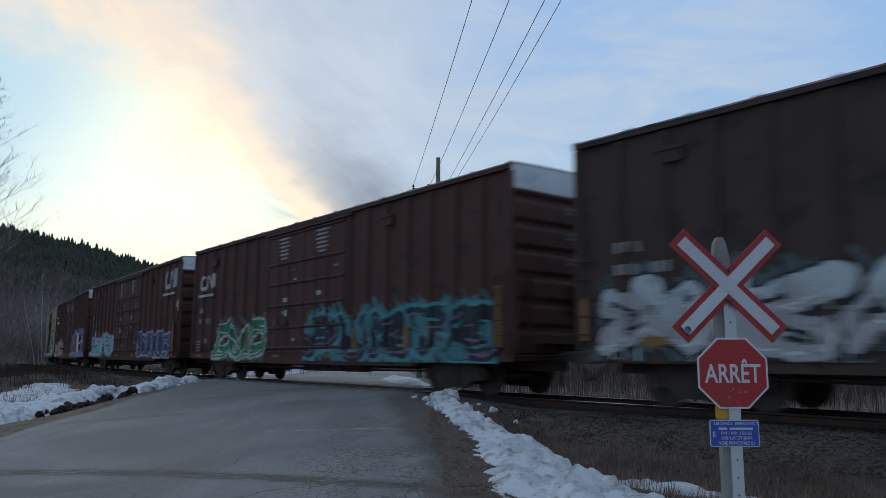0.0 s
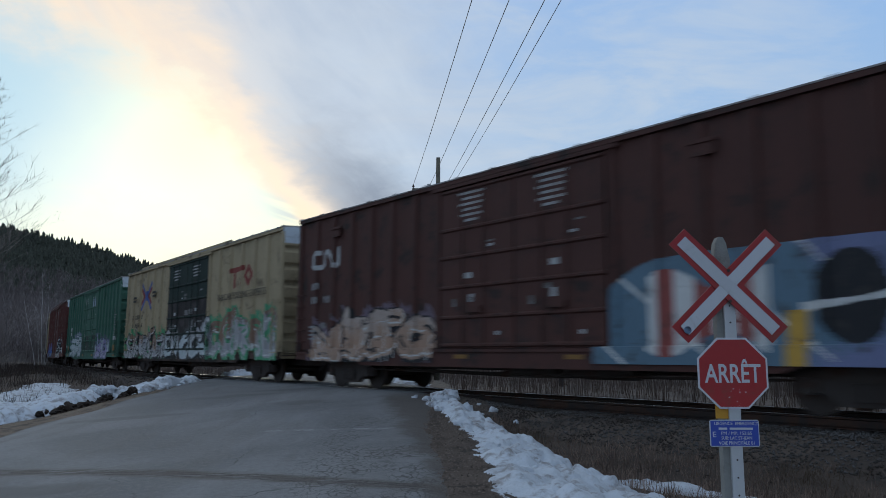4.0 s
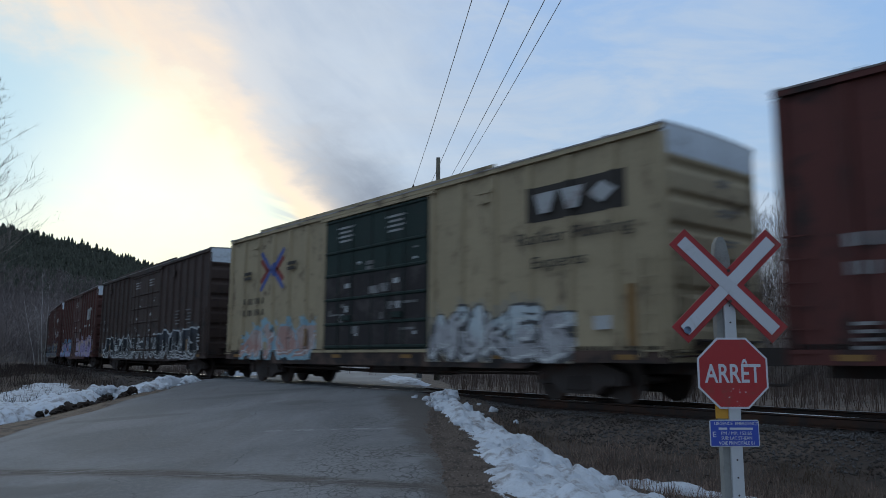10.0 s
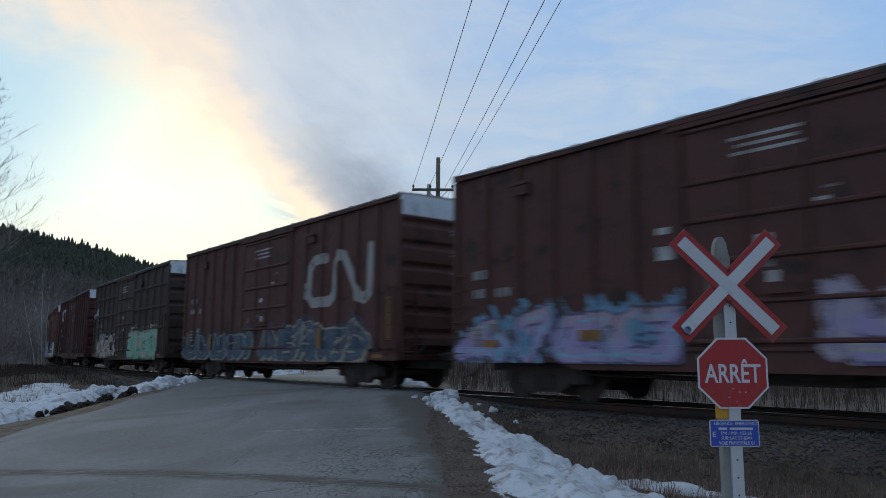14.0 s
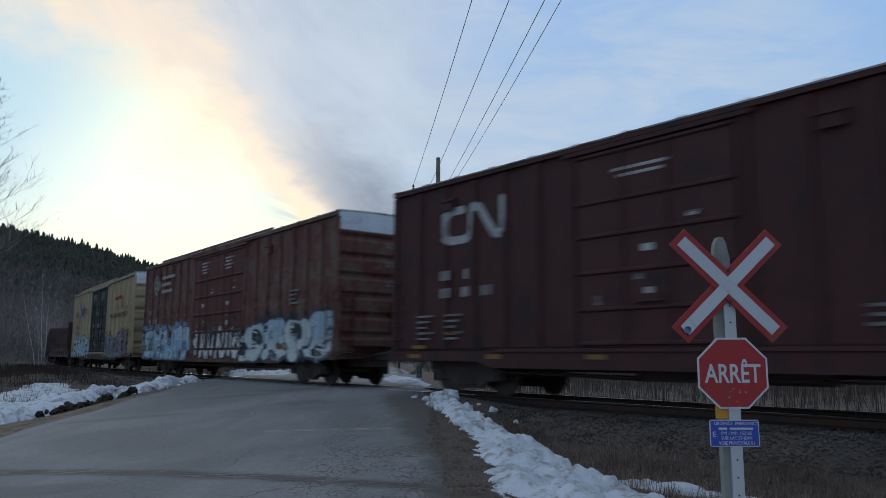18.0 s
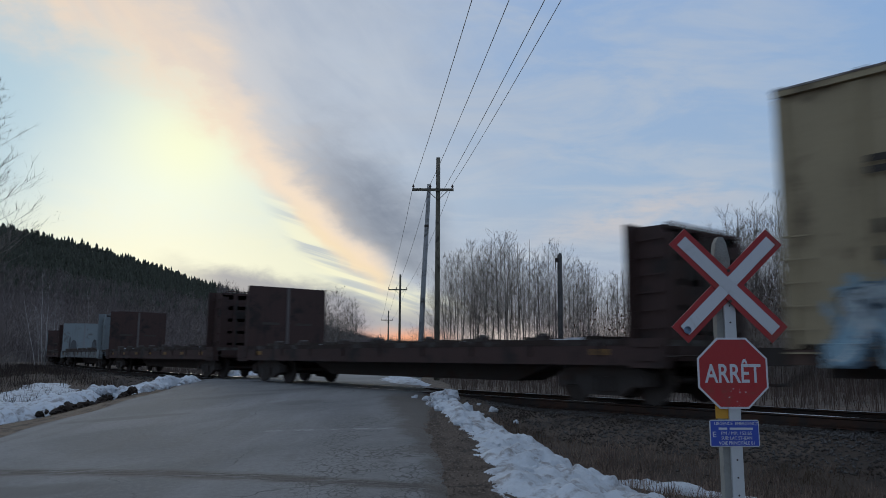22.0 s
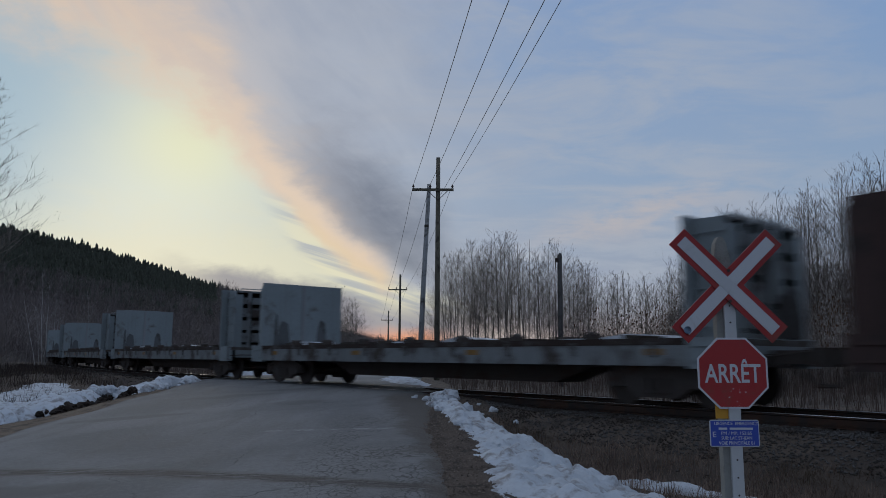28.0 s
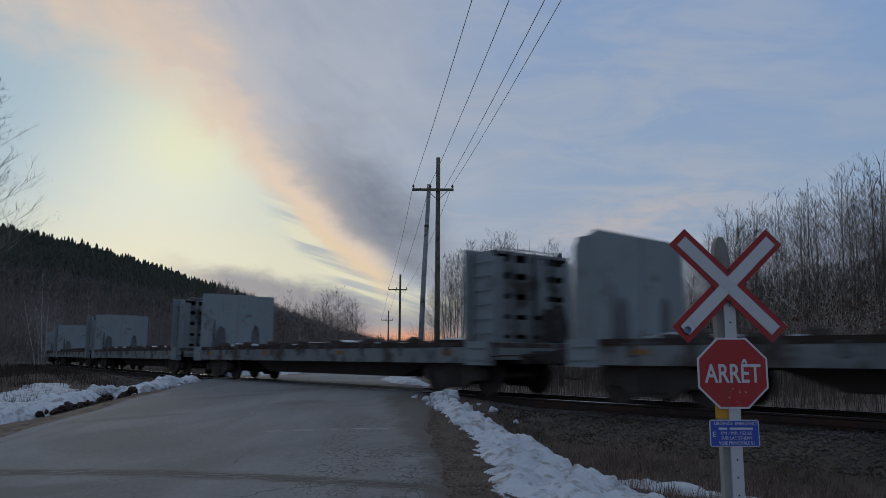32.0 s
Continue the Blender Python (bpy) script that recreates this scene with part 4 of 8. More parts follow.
def box_car(spec):
    long, d0, d1, mat = spec["long"], spec["door"][0] - spec["long"] / 2, spec["door"][1] - spec["long"] / 2, spec["paint"]
    door_mat = spec.get("door_paint", mat)
    h = long / 2
    key = (long, mat.name)
    car = thing("box_car", spec["label"], "box car", "train of freight cars")
    zone = lambda a, b: [a + 0.06 + (b - a - 0.12) * i / max(1, round((b - a) / spec.get("pitch", 0.93))) for i in range(round((b - a) / spec.get("pitch", 0.93)) + 1)]
    ribs = zone(-h, d0 - 0.06) + zone(d1 + 0.06, h)
    wall = cached(key + ("wall",), lambda: Shape().box(-h, h, -WIDE + 0.03, -WIDE + 0.05, 0.74, 4.74).mesh("side_wall", mat))
    post = cached((mat.name, "post"), lambda: Shape().prism([(-0.095, -WIDE + 0.03), (-0.055, -WIDE - 0.05), (0.055, -WIDE - 0.05), (0.095, -WIDE + 0.03)], "z", 0.93, 4.70).mesh("post", mat))
    chord = cached(key + ("chord",), lambda: Shape().box(-h - 0.01, h + 0.01, -WIDE - 0.055, -WIDE + 0.03, 4.74, 4.86).mesh("top_chord", mat))
    sill = cached(key + ("sill",), lambda: Shape().prism([(-h, 0.92), (-h, 0.70), (-h + 3.1, 0.70), (-h + 3.5, 0.57), (h - 3.5, 0.57), (h - 3.1, 0.70), (h, 0.70), (h, 0.92)], "y", -WIDE - 0.052, -WIDE + 0.02).mesh("side_sill", car_paint("soiled_tan_sill", (0.080, 0.050, 0.038), GRIME, 0.6, 0.7) if mat is TAN else mat))
    for turn in (0, 180):
        at = pose(0, 0, 0, 0, 0, turn)
        side = part("side_wall", wall, None, car, at=at)
        part("top_chord", chord, None, car, at=at)
        part("side_sill", sill, None, car, at=at)
        for r in ribs:
            part("post", post, None, side, at=pose(r, 0, 0))
        if spec.get("belts"):
            belt = cached(key + ("belt",), lambda: Shape().box(-h, h, -WIDE - 0.035, -WIDE + 0.03, -0.05, 0.05).mesh("belt_rail", mat))
            for z in (2.05, 3.0, 3.95):
                part("belt_rail", belt, None, side, at=pose(0, 0, z))
    # roof
    def roof_shape():
        arch = [(-WIDE - 0.065 + (2 * WIDE + 0.13) * i / 12, 0) for i in range(13)]
        arch = [(y, 4.862 + 0.05 * (1 - (y / 1.50) ** 2)) for y, _ in arch]
        under = [(y, z - 0.03) for y, z in reversed(arch)]
        sh = Shape().prism(arch + under, "x", -h - 0.02, h + 0.02)
        k = round(long / 1.2)
        for i in range(k + 1):
            x = -h + 0.05 + (long - 0.1) * i / k
            sh.prism([(y, z + 0.03) for y, z in arch] + [(y, z - 0.005) for y, z in reversed(arch)], "x", x - 0.03, x + 0.03)
        return sh.mesh("roof", ROOF)
    part("roof", cached(key[:1] + ("roof",), roof_shape), None, car, "galvanised steel roof")
    if spec.get("track_top", True):
        near_end = spec.get("flange_from", 2.4)
        strip = cached(key + ("strip", near_end), lambda: Shape().box(-h + near_end, h - 4.3, -WIDE - 0.06, -WIDE - 0.01, 4.862, 4.945).mesh("roof_flange", mat))
        part("roof_flange", strip, None, car)
    # ends with their white caps
    end = cached(key + ("end",), lambda: Shape().prism([(p, q) for p, q in end_wall_outline(long)], "y", -WIDE, WIDE).mesh("end_wall", mat))
    cap = cached((long, "cap"), lambda: Shape().prism([(-WIDE - 0.01, 4.34), (WIDE + 0.01, 4.34), (WIDE + 0.01, 4.86), (0.7, 4.885), (0, 4.895), (-0.7, 4.885), (-WIDE - 0.01, 4.86)], "x", h - 0.03, h + 0.018).mesh("end_cap", WHITE_CAP))
    ladder_shape = lambda: _ladder(h)
    ladder = cached(key + ("ladder",), lambda: ladder_shape().mesh("ladder", mat))
    for turn in (0, 180):
        at = pose(0, 0, 0, 0, 0, turn)
        wall_end = part("end_wall", end, None, car, at=at)
        part("end_cap", cap, None, wall_end, "white painted upper end panel")
        part("ladder", ladder, None, car, at=at)
        for name, mesh, note in end_gear(h, mat):
            part(name, mesh, None, car, note, at=at)
        for z, w in ((4.02, 0.42), (3.93, 0.34), (3.46, 0.55), (3.37, 0.4), (2.90, 0.6), (2.81, 0.45)):
            part("end_stencil", cached(("end_stencil", h, w), lambda: Shape().box(h + 0.016, h + 0.021, 0.15, 0.15 + w, 0, 0.05).mesh("end_stencil", FADED)), None, car, at=at @ pose(0, 0, z))
        grab = cached((long, "grab", mat.name), lambda: _grab(h).mesh("grab_iron", mat))
        for i in range(6):
            part("grab_iron", grab, None, car, at=at @ pose(0, 0, 0.86 + i * 0.34))
        add_coupler(car, h if turn == 0 else -h, spec["gap"] / 2)
        add_truck(car, (h - 2.35) if turn == 0 else -(h - 2.35))
    # underframe
    under = cached((long, "under"), lambda: Shape().box(-h + 0.1, h - 0.1, -0.33, 0.33, 0.55, 0.95).box(-h, h, -1.4, 1.4, 0.93, 1.05).box(-0.9, 0.6, -0.9, -0.3, 0.42, 0.7).mesh("underframe", UNDER))
    part("underframe", under, None, car)
    tank = cached(("tank",), lambda: Shape().prism(circle(-0.75, 0.62, 0.2, 12), "x", -0.6, 0.7).mesh("air_reservoir", UNDER))
    part("air_reservoir", tank, None, car, at=pose(1.9, 0, 0))
    rod = cached((long, "rod"), lambda: Shape().tube([(-h + 3.4, -1.0, 0.52), (-1, -0.9, 0.47), (h - 3.4, -1.0, 0.52)], 0.022, 5).mesh("brake_rod", UNDER))
    part("brake_rod", rod, None, car)
    # doors
    leaves = 2 if d1 - d0 > 4 else 1
    plate_rng = random.Random(len(spec["label"]) * 7 + len(CACHE))
    wide = (d1 - d0) / leaves
    door_shape = lambda: Shape().box(0.02, wide - 0.02, -WIDE - 0.036, -WIDE + 0.02, 0.98, 4.62).mesh("door", door_mat)
    rib_shape = lambda: Shape().prism([(-WIDE - 0.036, 0), (-WIDE - 0.075, 0.03), (-WIDE - 0.075, 0.07), (-WIDE - 0.036, 0.10)], "x", 0.04, wide - 0.04).mesh("door_rib", door_mat)
    rod_shape = lambda: Shape().tube([(0, -WIDE - 0.09, 1.0), (0, -WIDE - 0.09, 4.58)], 0.018, 6).mesh("locking_rod", door_mat)
    latch_shape = lambda: Shape().box(wide * 0.40, wide * 0.58, -WIDE - 0.10, -WIDE - 0.03, 1.76, 1.90).mesh("latch", door_mat)
    leaf = cached(key + ("door", door_mat.name, leaves), door_shape)
    door_rib = cached(key + ("door_rib", door_mat.name, leaves), rib_shape)
    bolt = cached(("rod", door_mat.name), rod_shape)
    latch = cached(key + ("latch", door_mat.name, leaves), latch_shape)
    rows = spec.get("notice", 3)
    lines = [(4.06 + 0.125 * (rows / 2 - i), round(wide * 0.36 * (1.0, 0.82, 0.95, 0.7, 0.9, 0.5)[i % 6], 3)) for i in range(rows)]
    for turn in (0, 180):
        for i in range(leaves):
            x = (d0 if turn == 0 else -d1) + i * wide
            d = part("door", leaf, None, car, "", at=pose(0, 0, 0, 0, 0, turn) @ pose(x, 0, 0))
            for z in (1.0, 1.62, 2.30, 2.98, 3.62, 4.52):
                part("door_rib", door_rib, None, d, at=pose(0, 0, z))
            for q in (0.33, 0.62):
                part("locking_rod", bolt, None, d, at=pose(wide * q, 0, 0))
            part("latch", latch, None, d)
            for z, w in lines:
                part("notice_line", cached(("notice_line", round(wide, 2), w), lambda: Shape().box(wide * 0.44 - w / 2, wide * 0.44 + w / 2, -WIDE - 0.041, -WIDE - 0.036, 0, 0.055).mesh("notice_line", STENCIL)), None, d, "white stencilled line", at=pose(0, 0, z))
            if turn == 0:
                for q, z, w, t in PLATES:
                    card = cached(("placard", w, t), lambda: Shape().box(0, w * 0.8, -WIDE - 0.043, -WIDE - 0.036, 0, t * 0.8).mesh("placard", FADED if w in (0.22, 0.26, 0.16) else STENCIL))
                    part("placard", card, None, d, "white placard", at=pose(wide * q + plate_rng.uniform(-0.15, 0.15), 0, z + plate_rng.uniform(-0.12, 0.12)))
    rail = cached(key + ("door_track", door_mat.name), lambda: Shape().box(d0 - 2.3, d1 + 2.3, -WIDE - 0.085, -WIDE - 0.051, 0.90, 0.97).mesh("door_track", door_mat if door_mat.name == mat.name else mat))
    part("door_track", rail, None, car)
    part("door_track", cached(key + ("upper_track", mat.name), lambda: Shape().box(d0 - 0.3, d1 + 0.3, -WIDE - 0.085, -WIDE - 0.02, 4.64, 4.72).mesh("door_track", mat)), None, car)
    board = cached(("board", mat.name), lambda: Shape().box(-0.25, 0.25, -WIDE - 0.10, -WIDE - 0.03, 4.33, 4.40).box(-0.21, 0.21, -WIDE - 0.07, -WIDE - 0.04, 4.12, 4.33).mesh("placard_board", mat))
    for x in (-h + 2.1, h - 4.6):
        part("placard_board", board, None, car, at=pose(x, 0, 0))
    reflector = cached(("reflector",), lambda: Shape().box(-0.22, 0.22, -WIDE - 0.057, -WIDE - 0.052, 0.76, 0.85).mesh("reflector", YELLOW))
    for i in range(spec.get("reflectors", 6)):
        part("reflector", reflector, None, car, at=pose(-h + 0.9 + (long - 1.8) * i / 5, 0, 0))
    for z, y in ((0.50, -0.75), (0.43, -0.35)):
        part("brake_rod", cached(("brake_rod", round(h, 2), z), lambda: Shape().tube([(-h + 4.0, y, z + 0.05), (-1.5, y, z), (h - 4.0, y, z + 0.06)], 0.019, 5, cap=False).mesh("brake_rod", UNDER)), None, car)
    part("air_reservoir", cached(("air_reservoir",), lambda: Shape().tube([(0.8, -0.8, 0.60), (0.9, -0.8, 0.60), (2.0, -0.8, 0.60), (2.1, -0.8, 0.60)], [0.10, 0.17, 0.17, 0.10], 10).mesh("air_reservoir", UNDER)), None, car, "round grimy air tank")
    return car, ribs, (d0, d1), h


def end_gear(h, mat):
    """Brake wheel, crossover step, end ladder and stencils of a car end."""
    def wheel():
        ring = [(h + 0.20, 0.55 + 0.28 * math.cos(PI2 * i / 14), 2.05 + 0.28 * math.sin(PI2 * i / 14)) for i in range(15)]
        sh = Shape().tube(ring, 0.018, 5, cap=False)
        for i in range(3):
            t = PI2 * i / 3 + 0.4
            sh.tube([(h + 0.18, 0.55, 2.05), (h + 0.20, 0.55 + 0.28 * math.cos(t), 2.05 + 0.28 * math.sin(t))], 0.012, 4)
        return sh.mesh("brake_wheel", UNDER)

    def gear():
        return Shape().box(h + 0.015, h + 0.16, 0.38, 0.72, 1.72, 2.36).tube([(h + 0.08, 0.55, 1.72), (h + 0.08, 0.55, 0.8)], 0.02, 5).mesh("brake_housing", UNDER)

    def step():
        sh = Shape().box(h + 0.02, h + 0.30, -0.95, 0.95, 1.08, 1.11)
        for y in (-0.8, 0.0, 0.8):
            sh.prism([(h + 0.015, 0.86), (h + 0.28, 1.08), (h + 0.015, 1.08)], "y", y - 0.02, y + 0.02)
        return sh.mesh("crossover_step", UNDER)

    def rungs():
        sh = Shape()
        for y in (-WIDE + 0.06, -WIDE + 0.48):
            sh.box(h + 0.03, h + 0.07, y - 0.018, y + 0.018, 0.82, 2.6)
        for i in range(6):
            sh.box(h + 0.05, h + 0.075, -WIDE + 0.06, -WIDE + 0.48, 0.9 + i * 0.32, 0.925 + i * 0.32)
        return sh.mesh("end_ladder", mat)

    return [("brake_wheel", cached((h, "brake_wheel"), wheel), "grimy hand brake wheel"), ("brake_housing", cached((h, "brake_housing"), gear), ""),
            ("crossover_step", cached((h, "crossover"), step), ""), ("end_ladder", cached((h, "end_ladder", mat.name), rungs), "")]


def _ladder(h):
    sh = Shape()
    for x in (h - 0.52, h - 0.10):
        sh.box(x - 0.02, x + 0.02, -WIDE - 0.085, -WIDE - 0.052, 0.80, 2.6)
    for i in range(6):
        z = 0.9 + i * 0.32
        sh.box(h - 0.52, h - 0.10, -WIDE - 0.10, -WIDE - 0.08, z, z + 0.022)
    return sh


def _grab(h):
    sh = Shape().box(-h - 0.02, -h + 0.42, -WIDE - 0.10, -WIDE - 0.08, 0, 0.022)
    for x in (-h - 0.0, -h + 0.40):
        sh.box(x - 0.012, x + 0.012, -WIDE - 0.081, -WIDE + 0.0, 0, 0.022)
    return sh


PLATES = ((0.40, 2.55, 0.28, 0.16), (0.36, 2.12, 0.22, 0.13), (0.44, 1.92, 0.18, 0.22), (0.70, 3.2, 0.2, 0.07), (0.70, 3.32, 0.26, 0.05), (0.15, 1.80, 0.16, 0.22), (0.72, 1.3, 0.14, 0.1))


# ---------------------------------------------------------------- train: bulkhead flat cars
FLAT_LONG, HEAD = 17.15, 0.75


# plates between the slots of a bulkhead, from and to above the rail
WEBS = ((1.12, 1.20), (1.28, 1.62), (1.72, 2.06), (2.18, 2.50), (2.64, 2.88), (3.05, 3.12))


def flat_car(mat, label, reflectors):
    h = FLAT_LONG / 2
    car = thing("bulkhead_flat_car", label, "flat car", "train of freight cars")
    key = ("flat", mat.name)
    sill_mat = GREY_SILL if mat is GREY_PAINT else mat
    sill = cached(key + ("sill",), lambda: Shape().prism([(-WIDE, 0.66), (-WIDE + 0.12, 0.66), (-WIDE + 0.12, 0.69), (-WIDE + 0.03, 0.71), (-WIDE + 0.03, 1.06), (-WIDE + 0.12, 1.08), (-WIDE + 0.12, 1.12), (-WIDE, 1.12)], "x", -h, h).mesh("side_sill", sill_mat))
    belly = cached(("flat_belly",), lambda: Shape().prism([(-h, 0.92), (-h, 0.7), (-h + 3.6, 0.66), (-h + 4.6, 0.33), (h - 4.6, 0.33), (h - 3.6, 0.66), (h, 0.7), (h, 0.92)], "y", -0.45, 0.45).mesh("center_sill", UNDER))
    deck = cached(("flat_deck",), lambda: Shape().box(-h, h, -WIDE + 0.125, WIDE - 0.125, 1.0, 1.105).mesh("deck", material("deck_planks", (0.075, 0.062, 0.052), 0.9, 0, 0.4, 3, 0.6, (0.16, 0.16, 0.165), 0.3, 0.4, 25)))
    part("center_sill", belly, None, car)
    part("deck", deck, None, car, "worn plank deck")
    pocket = cached(key + ("pocket",), lambda: Shape().box(-0.06, 0.06, -WIDE - 0.035, -WIDE, 0.82, 1.06).mesh("stake_pocket", sill_mat))
    edge = cached(("deck_edge",), lambda: Shape().box(-h + 0.02, h - 0.02, -WIDE - 0.008, -WIDE + 0.004, 1.01, 1.126).mesh("deck_edge", material("rusty_deck_edge", (0.030, 0.020, 0.016), 0.85, 0, 0.4, 3, 0.7, (0.075, 0.07, 0.068), 0.3, 0.3, 30)))
    rng = random.Random(len(CACHE))
    for turn in (0, 180):
        s = part("side_sill", sill, None, car, at=pose(0, 0, 0, 0, 0, turn))
        part("deck_edge", edge, None, s, "dark rusty deck edge")
        for i in range(9):
            part("stake_pocket", pocket, None, s, at=pose(-h + 1.4 + i * (FLAT_LONG - 2.8) / 8, 0, 0))
    beam = cached(("riser",), lambda: Shape().box(-0.06, 0.06, -1.25, 1.25, 1.105, 1.20).mesh("timber_riser", TIE))
    winch = cached(("winch", mat.name), lambda: Shape().box(-0.16, 0.16, -WIDE + 0.02, -WIDE + 0.22, 1.12, 1.22).prism(circle(0, 1.2, 0.07, 8), "y", -WIDE + 0.0, -WIDE + 0.24).mesh("chain_winch", UNDER))
    for i in range(9):
        part("timber_riser", beam, None, car, at=pose(-h + 2.0 + i * (FLAT_LONG - 4.0) / 8 + rng.uniform(-0.2, 0.2), 0, 0))
    for i in range(7):
        part("chain_winch", winch, None, car, at=pose(-h + 2.6 + i * 1.95 + rng.uniform(-0.2, 0.2), 0, 0))
    lump = Shape()
    for i in range(26):
        x, y, r = rng.uniform(-h + 1.2, h - 1.2), rng.uniform(-1.1, 1.1), rng.uniform(0.08, 0.3)
        lump.prism([(x + r * 1.6 * math.cos(PI2 * k / 6 + i) * rng.uniform(0.6, 1.2), y + r * math.sin(PI2 * k / 6 + i) * rng.uniform(0.6, 1.2)) for k in range(6)], "z", 1.105, 1.105 + rng.uniform(0.02, 0.08))
    if mat is GREY_PAINT:
        for i in range(4):
            x, y, r, tall = -h + 2.6 + i * 3.9 + rng.uniform(-0.9, 0.9), rng.uniform(-0.5, 0.5), rng.uniform(0.9, 1.7), rng.uniform(0.10, 0.21)
            lump.prism([(x - r, 1.1), (x - r * 0.7, 1.1 + tall * 0.55), (x - r * 0.2, 1.1 + tall), (x + r * 0.25, 1.1 + tall * 0.82), (x + r * 0.7, 1.1 + tall * 0.3), (x + r, 1.1)], "y", y - 0.45, y + 0.45)
    part("packed_snow", lump, SNOW, car, "thin crust of old snow")
    # bulkheads
    plate = cached(key + ("plate",), lambda: Shape().box(h - HEAD, h - HEAD + 0.06, -WIDE - 0.04, WIDE + 0.04, 1.12, 3.16).mesh("bulkhead_panel", mat))
    seam = cached(key + ("seam",), lambda: Shape().box(h - HEAD - 0.022, h - HEAD, -0.05, 0.05, 1.12, 3.15).mesh("seam_strip", material("pale_weld_strip", (0.21, 0.215, 0.225), 0.8) if mat is GREY_PAINT else material("dull_weld_strip", (0.13, 0.115, 0.11), 0.8)))
    upright = cached(key + ("upright",), lambda: Shape().prism([(h - HEAD + 0.06, 1.12), (h - 0.02, 1.12), (h - 0.02, 2.92), (h - 0.14, 3.10), (h - HEAD + 0.06, 3.12)], "y", -0.035, 0.035).mesh("upright", mat))
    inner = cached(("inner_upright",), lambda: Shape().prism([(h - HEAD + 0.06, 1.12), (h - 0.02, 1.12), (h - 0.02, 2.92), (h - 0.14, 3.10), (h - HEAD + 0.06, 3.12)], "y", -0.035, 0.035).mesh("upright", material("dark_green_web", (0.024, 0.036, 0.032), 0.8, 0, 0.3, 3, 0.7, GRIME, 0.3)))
    web_mat = GREY_SILL if mat is GREY_PAINT else mat
    webs = [cached(key + ("web", lo), lambda: Shape().prism([(h - HEAD + 0.075, hi - 0.02), (h - 0.06, hi - 0.02), (h - 0.06, lo), (h - 0.04, lo), (h - 0.04, hi), (h - HEAD + 0.075, hi)], "y", -WIDE + 0.28, WIDE - 0.28).mesh("web_plate", web_mat)) for lo, hi in WEBS]
    posts = [cached(key + ("post", y), lambda: Shape().box(h - 0.036, h - 0.018, y - w, y + w, low, 3.08).mesh("post_flange", web_mat)) for y, w, low in ((-0.68, 0.07, 1.12), (-0.17, 0.085, 1.12), (0.13, 0.085, 1.75), (0.36, 0.05, 1.12))]
    end_sill = cached(key + ("end_sill",), lambda: Shape().box(h - 0.12, h - 0.002, -WIDE + 0.3, WIDE - 0.3, 0.74, 1.118).mesh("end_sill", mat))
    skirt = cached(key + ("skirt",), lambda: Shape().box(h - HEAD + 0.02, h - 0.002, -0.1, 0.1, 0.62, 1.13).mesh("end_skirt", mat))
    tread = cached(key + ("tread",), lambda: Shape().box(h - HEAD + 0.1, h - 0.1, -0.015, 0.015, 0, 0.025).mesh("skirt_rung", mat))
    soot = cached(("soot",), lambda: Shape().prism([(0.05, 1.14), (1.05, 1.14), (1.08, 1.5), (0.92, 1.95), (0.66, 2.02), (0.5, 1.86), (0.32, 1.9), (0.16, 1.6), (0.2, 1.4)], "x", h - 0.016, h - 0.010).mesh("soot_stain", material("soot", (0.035, 0.031, 0.030), 0.85, 0, 0.4, 2, 0.9, (0.09, 0.09, 0.092), 0.3, 0.3, 30)))
    # added sheet behind the slots: recess shade put into the dark underframe colour
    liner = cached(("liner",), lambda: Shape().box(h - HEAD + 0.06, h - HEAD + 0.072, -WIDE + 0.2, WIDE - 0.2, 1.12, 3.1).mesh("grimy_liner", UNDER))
    rim = cached(key + ("rim",), lambda: Shape().tube([(h - 0.2, -1.0, 3.1), (h - 0.2, -0.95, 3.2), (h - 0.2, 0.95, 3.2), (h - 0.2, 1.0, 3.1)], 0.018, 5).mesh("hand_rail", mat))
    rung = cached(key + ("rungs",), lambda: _rung(h).mesh("rung", mat))
    slots = [cached(("slot", q), lambda: Shape().box(h - HEAD - 0.006, h - HEAD, q, q + 0.65, 1.86, 1.94).mesh("slot", UNDER)) for q in (-0.95, 0.30)]
    worn = material("rubbed_grey_paint", (0.10, 0.105, 0.11), 0.8, 0, 0.3, 3, 0.8, (0.05, 0.045, 0.04), 0.3)
    rubs = [cached(("rub", q), lambda: _rub_mark(h, *q).mesh("rub_mark", worn)) for q in RUBS]
    for turn in (0, 180):
        at = pose(0, 0, 0, 0, 0, turn)
        b = part("bulkhead_panel", plate, None, car, at=at)
        part("seam_strip", seam, None, b)
        for mesh in (slots if mat is FLAT_BROWN else rubs):
            part("slot" if mat is FLAT_BROWN else "rub_mark", mesh, None, b)
        part("hand_rail", rim, None, b)
        for i in range(6):
            part("rung", rung, None, b, at=pose(0, 0, 1.3 + i * 0.31))
        for y in (-WIDE + 0.24, -0.62, 0.0, 0.62, WIDE - 0.24):
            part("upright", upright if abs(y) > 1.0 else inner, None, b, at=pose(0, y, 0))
        for mesh in posts:
            part("post_flange", mesh, None, b)
        for mesh in webs:
            part("web_plate", mesh, None, b)
        part("end_sill", end_sill, None, b)
        for side in (-1, 1):
            part("end_skirt", skirt, None, b, at=pose(0, side * (WIDE - 0.082), 0))
            for z in (0.74, 0.98):
                part("skirt_rung", tread, None, b, at=pose(0, side * (WIDE + 0.033), z))
        if mat is GREY_PAINT:
            part("soot_stain", soot, None, b, "black sooty stain")
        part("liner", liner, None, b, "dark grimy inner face")
